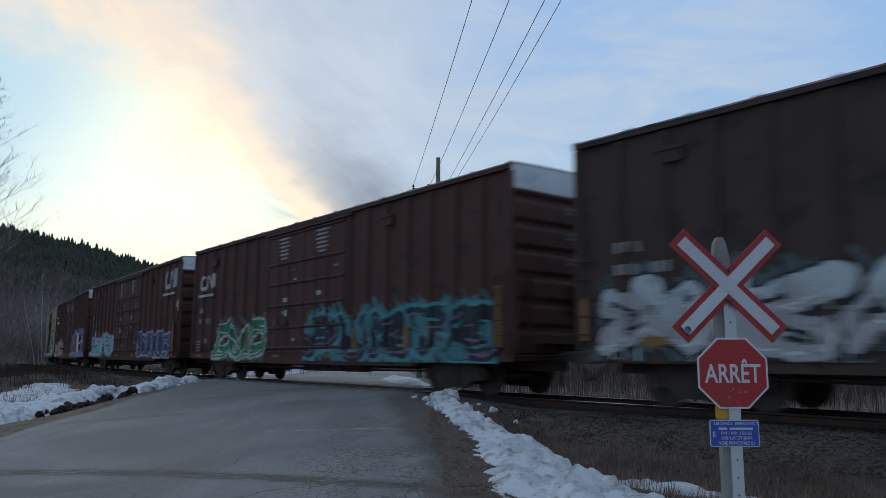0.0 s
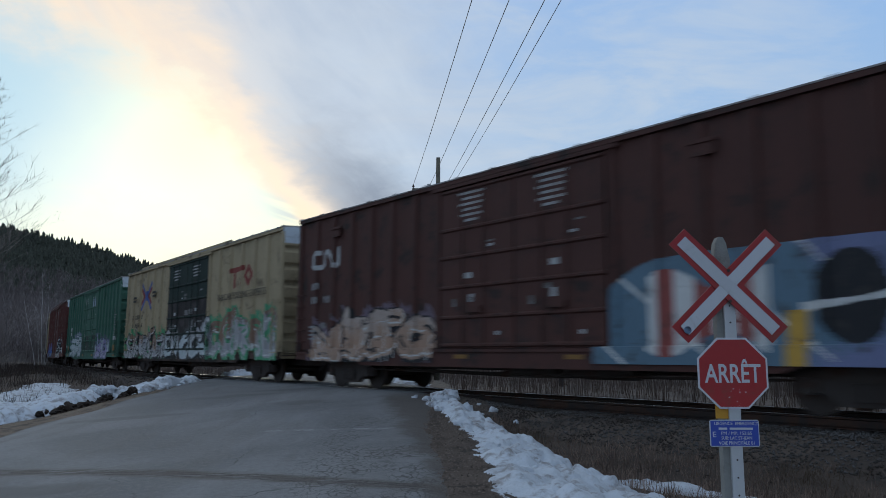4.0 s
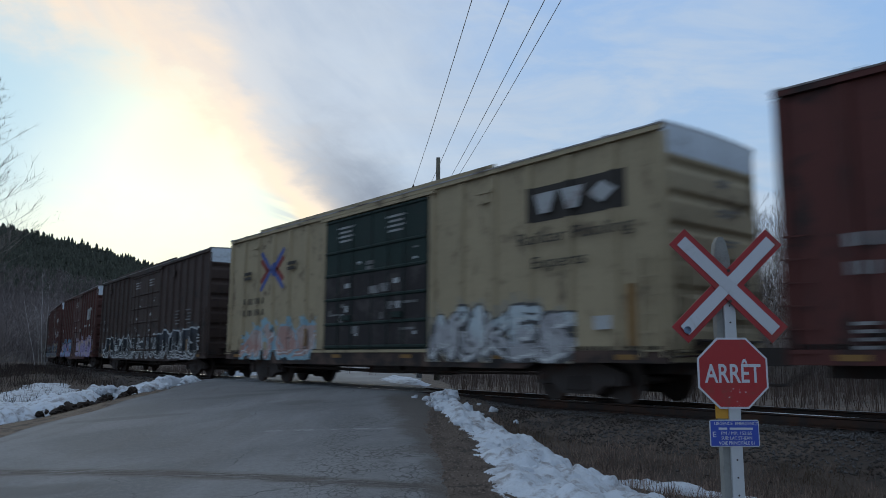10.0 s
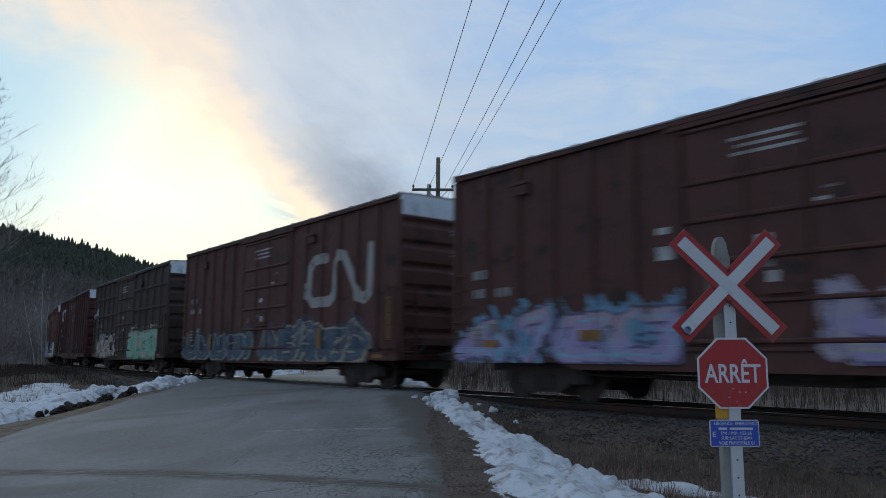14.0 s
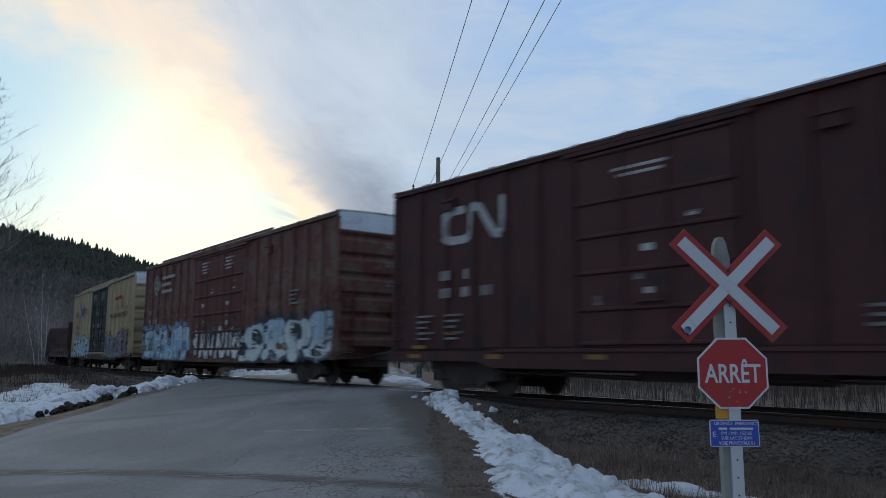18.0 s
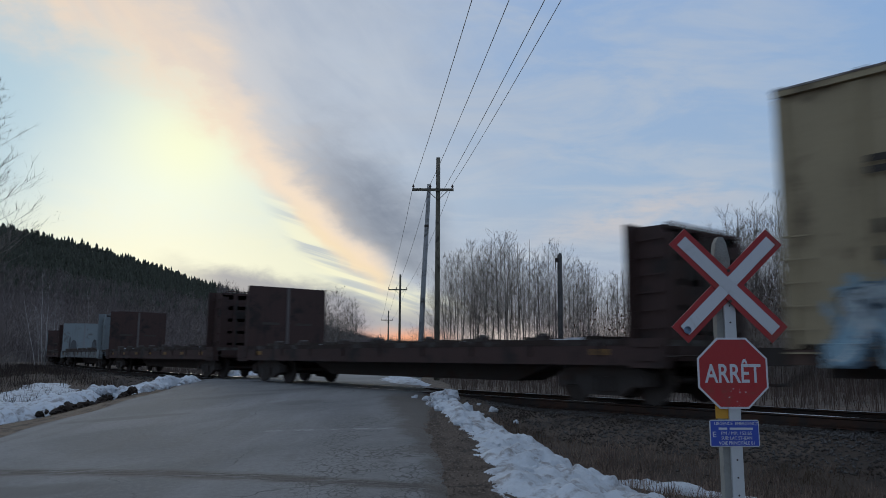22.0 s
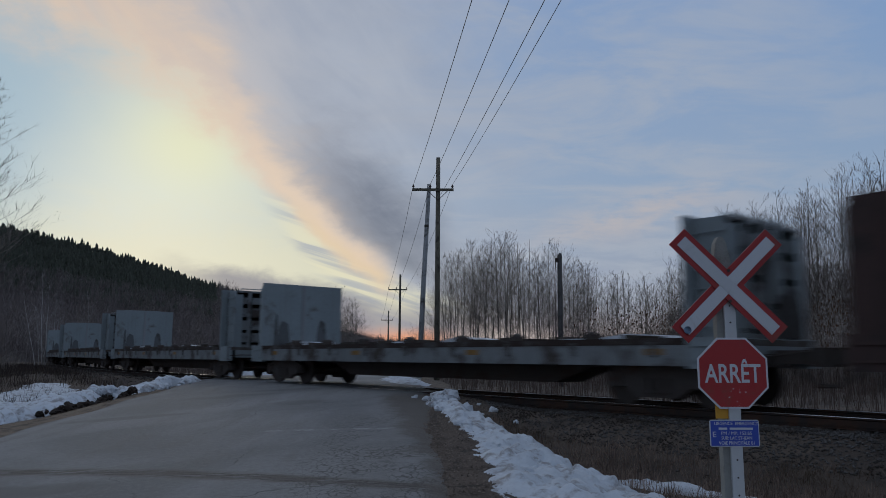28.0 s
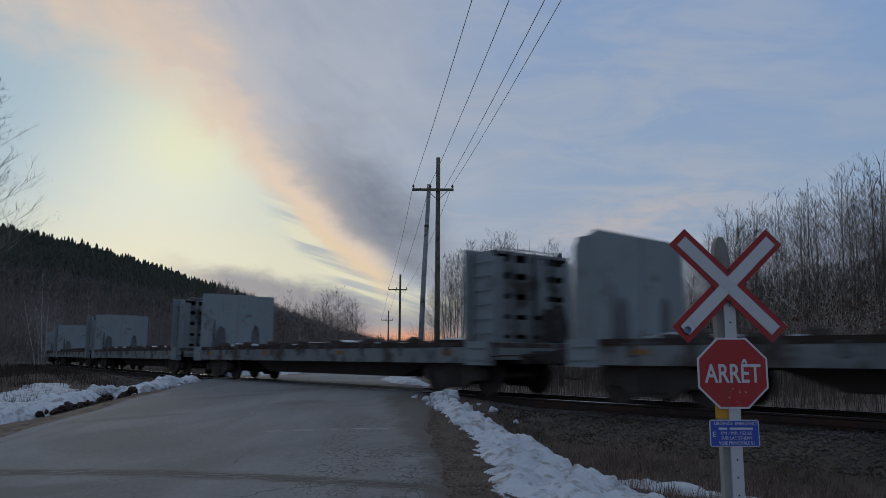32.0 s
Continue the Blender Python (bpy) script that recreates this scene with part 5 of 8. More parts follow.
        for y in (-WIDE + 0.25, WIDE - 0.49):
            part("cover_plate", cached(key + ("cover", y), lambda: Shape().box(h - 0.03, h - 0.012, y, y + 0.24, 1.12, 2.98).mesh("cover_plate", mat)), None, b)
        part("brace", cached(key + ("brace",), lambda: Shape().prism([(0.10, 3.0), (0.24, 3.0), (0.34, 1.9), (0.24, 1.9)], "x", h - 0.03, h - 0.014).mesh("brace", mat)), None, b)
        add_coupler(car, h if turn == 0 else -h, 1.03)
        add_truck(car, (h - 1.6) if turn == 0 else -(h - 1.6))
    reflector = cached(("flat_reflector",), lambda: Shape().box(-0.2, 0.2, -WIDE - 0.006, -WIDE + 0.001, 0.84, 0.95).mesh("reflector", YELLOW))
    for i in range(reflectors):
        part("reflector", reflector, None, car, at=pose(-h + 1.6 + (FLAT_LONG - 3.0) * i / max(1, reflectors - 1), 0, 0))
    bars(car, [], [(-1.4, 0.84, 1.6, 0.10), (-1.1, 0.98, 0.9, 0.06), (-5.2, 0.86, 0.5, 0.14)], FADED)
    return car


def _rung(h):
    sh = Shape().box(h - HEAD + 0.1, h - 0.12, -WIDE + 0.13, -WIDE + 0.155, 0, 0.025)
    for x in (h - HEAD + 0.1, h - 0.15):
        sh.box(x, x + 0.03, -WIDE + 0.154, -WIDE + 0.21, 0, 0.025)
    return sh


RUBS = ((-0.72, 0.42, 2.02), (0.7, 0.5, 1.95), (0.02, 0.85, 1.34), (0.98, 0.14, 2.2))


def _rub_mark(h, y, w, z):
    return Shape().prism([(y - w / 2, 1.13), (y + w / 2, 1.13), (y + w * 0.36, z - 0.25), (y + w * 0.1, z), (y - w * 0.3, z - 0.1)], "x", h - HEAD - 0.005, h - HEAD)


# ---------------------------------------------------------------- the train, car by car
LONG60, LONG50 = 18.2, 15.3
DOOR60, DOOR50 = (6.75, 11.55), (5.9, 9.2)
WHITE, PALE, GREYW = (0.52, 0.53, 0.52), (0.40, 0.45, 0.47), (0.30, 0.30, 0.31)
BLACK = (0.016, 0.017, 0.020)
SKY_B, LILAC, TEAL = (0.20, 0.36, 0.44), (0.28, 0.24, 0.40), (0.05, 0.21, 0.23)
TRAIN = []


def spec60(paint, label, **more):
    return dict(long=LONG60, door=DOOR60, gap=1.9, paint=paint, label=label, **more)


def spec50(paint, label, **more):
    return dict(long=LONG50, door=DOOR50, gap=2.1, paint=paint, label=label, **more)


RIDE = 0.05
RUNNING = ("truck", "coupler", "underframe", "air_reservoir", "brake_rod", "center_sill")


def place(car, front, long, inset):
    """Sets the body on its running gear and takes the car into the train."""
    for child in car.children:
        if not child.name.startswith(RUNNING):
            child.matrix_basis = pose(0, 0, RIDE) @ child.matrix_basis
    TRAIN.append((car, front, long, inset))


def numbers(car, ribs, h, x=0.9, z=2.25, mat=None):
    """Reporting marks at the rear end of a side, as bars."""
    mat = mat or material("faded_figures", (0.24, 0.24, 0.24), 0.75, 0, 0.3, 3, 0.8, (0.11, 0.10, 0.10), 0.4)
    rows = [(x + 0.19 * i, z + 0.40, 0.11, 0.19) for i in range(3)] + [(x + 0.16 * i + 0.22 * (i > 2), z, 0.095, 0.19) for i in range(6)]
    rows += [(x + 0.05, z - 0.7 - 0.11 * i, 0.34, 0.05) for i in range(4)] + [(x + 0.55, z - 0.72, 0.3, 0.16)]
    bars(car, ribs, [(a - h, b, c, d) for a, b, c, d in rows], mat)


def data_block(car, ribs, h, x, z, rows=5, mat=None):
    bars(car, ribs, [(x - h, z - 0.13 * i, 0.6 - 0.12 * (i % 3), 0.05) for i in range(rows)], mat or FADED, "data_line")


def car_a():
    car, ribs, door, h = box_car(spec60(DARK_BROWN, "dark brown steel box car, grey graffiti along its foot", notice=5, track_top=False))
    graffiti(car, ribs, (0.2 - h, 6.7 - h, 0.74, 2.5), "XKA", (GREYW, PALE, BLACK, WHITE, (0.07, 0.10, 0.11)), 3, "grey and white graffiti", fat=1.3)
    graffiti(car, ribs, (11.7 - h, 17.6 - h, 0.74, 2.4), "RAC", (TEAL, GREYW, BLACK, WHITE, (0.05, 0.06, 0.07)), 5, "teal and grey graffiti", fat=1.2)
    numbers(car, ribs, h, 0.9, 2.25)
    bars(car, ribs, [(0.12 - h, 1.1, 0.14, 0.8), (1.4 - h, 0.95, 0.55, 0.2)], YELLOW, "yellow_stripe")
    return car


def car_b():
    car, ribs, door, h = box_car(spec60(BROWN, "brown steel box car, green and teal graffiti", notice=6, track_top=False))
    graffiti(car, ribs, (2.2 - h, 6.7 - h, 0.62, 2.35), "DVD", ((0.045, 0.16, 0.07), (0.03, 0.10, 0.05), (0.40, 0.43, 0.43), WHITE, (0.10, 0.11, 0.11)), 11, "green graffiti outlined in white", rim=0.06, fat=0.95)
    graffiti(car, ribs, (9.3 - h, 17.8 - h, 0.66, 2.35), "PUKTS", ((0.010, 0.014, 0.018), (0.016, 0.032, 0.04), (0.080, 0.225, 0.25), (0.16, 0.115, 0.19), (0.060, 0.165, 0.185)), 12, "black and teal graffiti with a purple haze", door, True, 0.10, fat=1.5)
    emblem(car, ribs, (0.5 - h, 2.2 - h, 3.15, 3.95), ribbon_mark(0.62 - h, 3.3, 1.35, 0.5), 0.07, STENCIL, "white ribbon emblem")
    bars(car, ribs, [(0.6 - h, 3.0, 1.5, 0.1)], STENCIL)
    numbers(car, ribs, h, 0.6, 2.0)
    bars(car, ribs, [(5.0 - h, 1.0, 0.2, 0.6), (11.9 - h, 0.95, 0.2, 0.6), (14.4 - h, 0.95, 0.2, 0.6), (17.6 - h, 1.0, 0.2, 1.3)], YELLOW, "yellow_stripe")
    return car


def car_c():
    car, ribs, door, h = box_car(spec60(BROWN, "brown steel box car, pale blue and dark blue graffiti", notice=6, track_top=False))
    graffiti(car, ribs, (0.4 - h, 6.4 - h, 0.68, 2.25), "EERS", (SKY_B, (0.30, 0.40, 0.43), (0.09, 0.07, 0.08), WHITE, (0.14, 0.05, 0.045)), 21, "pale blue graffiti with a red haze", fat=1.15)
    graffiti(car, ribs, (11.5 - h, 17.2 - h, 0.66, 2.2), "DEKOS", ((0.045, 0.072, 0.155), (0.07, 0.10, 0.18), (0.30, 0.33, 0.37), (0.12, 0.032, 0.038), (0.10, 0.032, 0.04)), 24, "dark blue graffiti outlined in white", rim=0.08, fat=1.3)
    emblem(car, ribs, (15.4 - h, 17.8 - h, 3.45, 4.55), ribbon_mark(15.75 - h, 3.68, 1.6, 0.72), 0.09, STENCIL, "white ribbon emblem")
    bars(car, ribs, [(15.7 - h, 3.36, 1.75, 0.1)], STENCIL)
    emblem(car, ribs, (17.5 - h, 18.15 - h, 2.55, 3.2), [[(17.6 - h, 2.9), (17.8 - h, 3.0), (18.0 - h, 2.85), (17.85 - h, 2.75)]], 0.12, spray(GREYW), "grey round badge")
    numbers(car, ribs, h, 0.7, 2.45)
    bars(car, ribs, [(17.35 - h, 0.95, 0.2, 1.3), (0.5 - h, 1.0, 0.15, 0.7)], YELLOW, "yellow_stripe")
    return car


def car_d():
    car, ribs, door, h = box_car(spec60(BROWN, "brown steel box car, blue domed mural at one end", notice=6, track_top=False))
    graffiti(car, ribs, (0.7 - h, 6.5 - h, 0.66, 2.2), "MEEO", ((0.32, 0.22, 0.16), (0.36, 0.30, 0.26), BLACK, WHITE, (0.13, 0.10, 0.13)), 31, "orange and cream graffiti", fat=1.1)
    cx = 14.7 - h

    def mural(gx, gz):
        top = 0.68 + 1.85 * np.clip(1 - ((gx - cx) / 3.5) ** 6, 0, 1) ** 0.5
        idx = np.where((gz < top) & (np.abs(gx - cx) < 3.5), 1, 0)
        idx = np.where((idx > 0) & (gx - cx + 0.5 * np.sin(gz * 3.1 + gx) + 0.25 * np.sin(gx * 37 + gz * 41) > 0.9), 2, idx)
        idx = np.where((np.abs(gz - 1.55) < 0.55 - 0.2 * np.sin(gx * 3)) & (np.abs(gx - cx + 1.2) < 1.1), np.where(np.sin(gx * 9.0) > 0.2, 3, 4), idx)
        idx = np.where(np.hypot((gx - cx - 1.1) / 0.55, (gz - 1.68) / 0.68) < 1, 5, idx)
        idx = np.where((np.abs(gz - 1.62 - 0.12 * (gx - cx - 1.1)) < 0.035 + 0.05 * np.abs(gx - cx - 1.2)) & (np.abs(gx - cx - 1.3) < 0.95), 4, idx)
        idx = np.where((np.abs(gx - cx - 0.3) < 0.16) & (gz < 1.5), 6, idx)
        idx = np.where((idx == 1) & (np.abs(np.sin(gx * 1.7 + gz * 2.2)) < 0.09), 4, idx)
        return idx

    paint_cells("graffiti", car, ribs, (11.1 - h, 18.15 - h, 0.68, 2.6), 0.04, mural, [spray(c) for c in ((0.105, 0.165, 0.22), (0.155, 0.175, 0.30), (0.25, 0.075, 0.065), WHITE, BLACK, (0.45, 0.28, 0.05))], "blue domed mural with red, white and black shapes")
    emblem(car, ribs, (0.5 - h, 2.4 - h, 3.1, 3.95), ribbon_mark(0.75 - h, 3.3, 1.4, 0.5), 0.07, STENCIL, "white ribbon emblem")
    emblem(car, ribs, (17.3 - h, 18.15 - h, 2.7, 3.85), [[(17.6 - h, 3.45), (17.75 - h, 3.65), (18.0 - h, 3.6), (18.0 - h, 3.35), (17.7 - h, 3.3), (17.55 - h, 3.5)], [(17.55 - h, 3.05), (18.0 - h, 3.1)], [(17.6 - h, 2.85), (17.95 - h, 2.9)]], 0.06, STENCIL, "white round stencil")
    numbers(car, ribs, h, 0.7, 2.3)
    return car


def tan_car(label, right, seed):
    car, ribs, door, h = box_car(spec60(TAN, label, door_paint=DOOR_BLACK, notice=4, pitch=1.12))
    x0, z0, s = 2.45 - h, 2.98, 1.15
    for mat, off in ((BLUE_STENCIL, 0.0), (RED_STENCIL, 0.26)):
        arms = [[(x0, z0 + s - off * 1.0), (x0 + 0.52 - off * 0.35, z0 + s * 0.5)], [(x0, z0 + off), (x0 + 0.52 - off * 0.35, z0 + s * 0.5)]] if off else [[(x0, z0 + s), (x0 + 0.6, z0 + s * 0.5 + 0.05)], [(x0, z0), (x0 + 0.6, z0 + s * 0.5 - 0.05)]]
        arms += [[(2 * x0 + 1.5 - p, q) for p, q in line] for line in arms]
        for arm in arms:
            emblem(car, ribs, (x0 - 0.25, x0 + 1.75, z0 - 0.2, z0 + s + 0.2), [arm], 0.085, mat, "red emblem bar" if off else "blue emblem bar", "emblem_bar")
    bars(car, ribs, [(1.25 - h, 3.5, 0.55, 0.10), (1.25 - h, 3.34, 0.5, 0.10), (4.4 - h, 3.6, 0.55, 0.10), (4.4 - h, 3.44, 0.5, 0.10)] + [(1.3 + 0.19 * i + 0.3 * (i > 2) - h, z, 0.10, 0.2) for z in (2.5, 2.12) for i in range(6)], BLACK_STENCIL)
    sooty = material("sooty_door_paint", (0.017, 0.014, 0.014), 0.7, 0, 0.4, 2, 0.6, (0.05, 0.042, 0.04), 0.3, 0.15, 60, 0.4)
    for a, b in ((door[0] + 0.04, (door[0] + door[1]) / 2 - 0.03), ((door[0] + door[1]) / 2 + 0.03, door[1] - 0.04)):
        part("lower_door_panel", Shape().box(a, b, -WIDE - 0.040, -WIDE - 0.0365, 1.1, 2.98), sooty, car, "soot-black lower half of the door")
    bars(car, ribs, [(door[0] + x, z, w, t) for x, z, w, t in ((2.15, 3.2, 0.34, 0.1), (2.15, 3.06, 0.3, 0.1), (2.3, 2.42, 0.42, 0.2), (2.8, 2.44, 0.42, 0.22), (3.1, 1.98, 0.24, 0.2), (3.7, 2.1, 0.7, 0.06), (3.7, 1.45, 0.6, 0.06), (0.3, 1.9, 0.5, 0.05), (0.85, 1.7, 0.2, 0.24), (1.5, 1.4, 0.3, 0.2))], FADED, "placard", "white placard", door)
    if right == "red":
        z, x = 3.25, 13.9 - h
        letters = [[(x, z + 0.56), (x + 1.12, z + 0.58)], [(x + 0.28, z + 0.5), (x + 0.26, z)], [(x + 0.84, z + 0.5), (x + 0.82, z)],
                   [(x + 1.22, z + 0.3), (x + 1.5, z + 0.58), (x + 1.78, z + 0.3), (x + 1.5, z + 0.02), (x + 1.22, z + 0.3)]]
        emblem(car, ribs, (x - 0.15, x + 1.95, z - 0.12, z + 0.75), letters, 0.09, RED_STENCIL, "dark red emblem shapes")
        slogan(car, "RAILCAR POOLING EXPERTS", 12.75 - h, 2.78, 0.34, 4.3)
    else:
        x, z = 14.9 - h, 3.5
        emblem(car, ribs, (x, x + 2.45, z, z + 0.72), [[(x + 0.1, z + 0.36), (x + 2.35, z + 0.36)]], 0.5, BLACK_STENCIL, "black emblem plate", "emblem_plate")
        sh = Shape()
        for a in (0.2, 0.92):
            sh.prism([(x + a, z + 0.56), (x + a + 0.16, z + 0.14), (x + a + 0.46, z + 0.14), (x + a + 0.62, z + 0.56)], "y", -WIDE - 0.066, -WIDE - 0.062)
        sh.prism([(x + 1.62, z + 0.35), (x + 1.96, z + 0.14), (x + 2.3, z + 0.35), (x + 1.96, z + 0.56)], "y", -WIDE - 0.066, -WIDE - 0.062)
        part("emblem_shape", sh, STENCIL, car, "white emblem shapes")
        slogan(car, "Railcar Pooling", 14.6 - h, 3.05, 0.36, 2.9)
        slogan(car, "Experts", 15.0 - h, 2.55, 0.34, 1.4)
    return car, ribs, door, h


def slogan(car, words, x, z, size, wide):
    """Painted words on a car side."""
    data = bpy.data.curves.new("slogan", "FONT")
    data.body, data.size, data.extrude = words, size, 0.002
    ob = new("slogan", data)
    bpy.context.view_layer.update()
    width = max(ob.dimensions.x, 0.01)
    me = bpy.data.meshes.new_from_object(ob.evaluated_get(bpy.context.evaluated_depsgraph_get()))
    bpy.data.objects.remove(ob)
    me.materials.clear()
    me.materials.append(BLACK_STENCIL)
    me.transform(Matrix.Diagonal((wide / width, 1, 1, 1)))
    t = part("slogan", me, None, car, "painted words", at=pose(x, -WIDE - 0.054, z, 90, 0, 0))
    return t


def car_e():
    car, ribs, door, h = tan_car("tan box car with black doors, white and green graffiti", "red", 41)
    graffiti(car, ribs, (0.05 - h, 6.7 - h, 0.66, 2.15), "SZGRKEASN", (GREYW, (0.20, 0.13, 0.09), BLACK, WHITE, (0.07, 0.24, 0.11)), 42, "white and brown graffiti with a green haze", fat=1.05)
    graffiti(car, ribs, (6.3 - h, 12.2 - h, 0.66, 2.3), "OIOCO", (PALE, GREYW, BLACK, WHITE, (0.06, 0.07, 0.065)), 43, "white and black graffiti", door, fat=1.1)
    graffiti(car, ribs, (11.6 - h, 18.1 - h, 0.66, 2.6), "CORAC", (GREYW, (0.19, 0.12, 0.085), (0.08, 0.26, 0.13), WHITE, (0.10, 0.28, 0.15)), 44, "white and brown graffiti with a green haze", fat=1.15)
    return car


def car_g():
    car, ribs, door, h = box_car(spec60(GREEN, "green steel box car, lilac graffiti along its foot", notice=3, track_top=False))
    for a, b in ((door[0] + 0.04, (door[0] + door[1]) / 2 - 0.03), ((door[0] + door[1]) / 2 + 0.03, door[1] - 0.04)):
        part("lower_door_panel", Shape().box(a, b, -WIDE - 0.040, -WIDE - 0.0365, 1.1, 1.98), material("sooty_green_paint", (0.020, 0.030, 0.025), 0.7, 0, 0.4, 2, 0.6, (0.05, 0.10, 0.075), 0.35, 0.15, 60, 0.4), car, "soot-darkened foot of the door")
    graffiti(car, ribs, (1.9 - h, 6.7 - h, 0.66, 2.4), "CAPE", ((0.33, 0.38, 0.39), PALE, (0.05, 0.11, 0.09), WHITE, (0.17, 0.19, 0.24)), 51, "white and lilac graffiti", fat=1.75)
    graffiti(car, ribs, (11.6 - h, 15.6 - h, 0.60, 2.1), "ROCS", (LILAC, (0.20, 0.22, 0.30), (0.07, 0.10, 0.12), PALE, (0.10, 0.12, 0.14)), 52, "lilac graffiti", fat=1.75)
    paint_cells("emblem", car, [], (9.8 - h, 11.1 - h, 3.6, 4.3), 0.03, lambda x, z: np.where(np.hypot((x + h - 10.45) / 0.62, (z - 3.95) / 0.26) + 0.12 * np.sin(x * 17) < 1, np.where(np.abs(np.sin(x * 8) * 0.16 + 3.95 - z) < 0.05, 2, 1), 0), [spray((0.34, 0.37, 0.48)), spray((0.04, 0.09, 0.07))], "pale blue blob of paint", (door[0], door[1]))
    data_block(car, ribs, h, 17.0, 2.9, 9)
    bars(car, ribs, [(1.25 - h, 2.42, 0.4, 0.22), (2.0 - h, 2.42, 0.4, 0.22), (1.25 - h, 2.1, 0.45, 0.22), (2.0 - h, 2.1, 0.45, 0.22), (1.3 - h, 1.3, 0.4, 0.16), (0.2 - h, 1.3, 0.35, 0.16), (17.0 - h, 1.6, 0.8, 0.2)], STENCIL)
    bars(car, ribs, [(16.95 - h, 1.05, 0.8, 0.3), (0.9 - h, 1.15, 0.4, 0.25)], YELLOW, "yellow_stripe")
    return car


def car_h():
    car, ribs, door, h = box_car(spec60(RED_BROWN, "red-brown steel box car, blue and black graffiti", notice=3))
    graffiti(car, ribs, (1.8 - h, 6.9 - h, 0.62, 2.15), "PUSA", ((0.075, 0.13, 0.32), (0.13, 0.10, 0.24), (0.035, 0.035, 0.075), (0.22, 0.34, 0.46), (0.10, 0.07, 0.045)), 61, "blue and purple graffiti", fat=1.25)
    graffiti(car, ribs, (11.0 - h, 15.7 - h, 0.62, 2.25), "KERDP", (BLACK, (0.03, 0.04, 0.05), (0.34, 0.36, 0.36), WHITE, (0.10, 0.04, 0.04)), 62, "black graffiti outlined in white", rim=0.09, fat=1.3)
    graffiti(car, ribs, (16.2 - h, 17.6 - h, 0.9, 2.0), "E", (PALE, WHITE, GREYW, WHITE, GREYW), 63, "white tag", None, False, fat=1.5)
    numbers(car, ribs, h, 0.9, 1.95)
    data_block(car, ribs, h, 15.8, 2.35, 6)
    return car


def car_i():
    car, ribs, door, h = tan_car("tan box car with black doors, white and pink graffiti", "plate", 71)
    graffiti(car, ribs, (1.2 - h, 6.2 - h, 0.68, 2.05), "AICS", ((0.32, 0.20, 0.17), (0.34, 0.27, 0.24), (0.22, 0.31, 0.36), WHITE, (0.22, 0.34, 0.40)), 72, "pink graffiti with a pale blue haze", fat=1.2)
    graffiti(car, ribs, (11.6 - h, 16.1 - h, 0.68, 2.15), "MUKES", (GREYW, PALE, (0.07, 0.07, 0.07), WHITE, (0.27, 0.24, 0.18)), 73, "grey graffiti", fat=1.25)
    bars(car, ribs, [(17.3 - h, 1.0, 0.2, 1.1), (5.6 - h, 1.1, 0.14, 0.5)], YELLOW, "yellow_stripe")
    bars(car, ribs, [(16.6 - h, 1.3, 0.4, 0.25)], STENCIL)
    return car


def car_j():
    car, ribs, door, h = box_car(spec60(DARK_BROWN, "dark brown box car, black and white graffiti along the whole side", notice=3, flange_from=3.6))
    graffiti(car, ribs, (1.0 - h, 9.6 - h, 0.64, 2.05), "SNZOATH", (BLACK, (0.02, 0.024, 0.03), (0.46, 0.48, 0.48), WHITE, (0.05, 0.045, 0.045)), 81, "black graffiti outlined in white", door, True, 0.06, fat=1.1)
    graffiti(car, ribs, (9.7 - h, 17.3 - h, 0.64, 2.15), "NUTPES", (BLACK, (0.03, 0.035, 0.045), (0.44, 0.46, 0.47), WHITE, (0.06, 0.055, 0.055)), 82, "black graffiti outlined in white", door, True, 0.06, fat=1.2)
    numbers(car, ribs, h, 0.7, 2.1)
    data_block(car, ribs, h, 14.2, 2.6, 5)
    data_block(car, ribs, h, 15.6, 2.6, 5)
    bars(car, ribs, [(2.2 - h, 0.95, 0.15, 0.4), (8.2 - h, 0.95, 0.15, 0.4), (15.6 - h, 0.95, 0.15, 0.5)], YELLOW, "yellow_stripe")
    return car


def car_k():
    car, ribs, door, h = box_car(spec50(WARM_BROWN, "brown steel box car, lilac and pink graffiti", notice=3, track_top=False))
    graffiti(car, ribs, (0.1 - h, 5.8 - h, 0.68, 2.0), "AIES", (LILAC, (0.32, 0.25, 0.30), (0.10, 0.09, 0.16), (0.20, 0.36, 0.46), (0.14, 0.24, 0.34)), 91, "lilac and pale blue graffiti", fat=1.7)
    graffiti(car, ribs, (8.0 - h, 14.5 - h, 0.70, 2.05), "UITEB", (LILAC, (0.36, 0.28, 0.29), (0.12, 0.10, 0.18), (0.34, 0.31, 0.26), (0.30, 0.27, 0.34)), 92, "lilac and pink graffiti", door, fat=1.9)
    emblem(car, ribs, (11.2 - h, 13.7 - h, 2.7, 3.9), ribbon_mark(11.6 - h, 2.95, 1.65, 0.72), 0.095, STENCIL, "white ribbon emblem")
    bars(car, ribs, [(11.2 - h, 2.55, 0.4, 0.12), (11.75 - h, 2.55, 0.4, 0.12), (12.5 - h, 2.55, 0.5, 0.12), (13.2 - h, 2.55, 0.35, 0.12)], STENCIL)
    numbers(car, ribs, h, 0.6, 2.05)
    data_block(car, ribs, h, 14.2, 2.2, 6)
    bars(car, ribs, [(5.3 - h, 2.45, 0.3, 0.24), (5.3 - h, 2.9, 0.24, 0.12), (9.3 - h, 2.3, 0.3, 0.2)], STENCIL)
    bars(car, ribs, [(14.6 - h, 1.1, 0.5, 0.3), (1.0 - h, 0.95, 0.4, 0.2), (3.6 - h, 1.1, 0.5, 0.2)], YELLOW, "yellow_stripe")
    return car


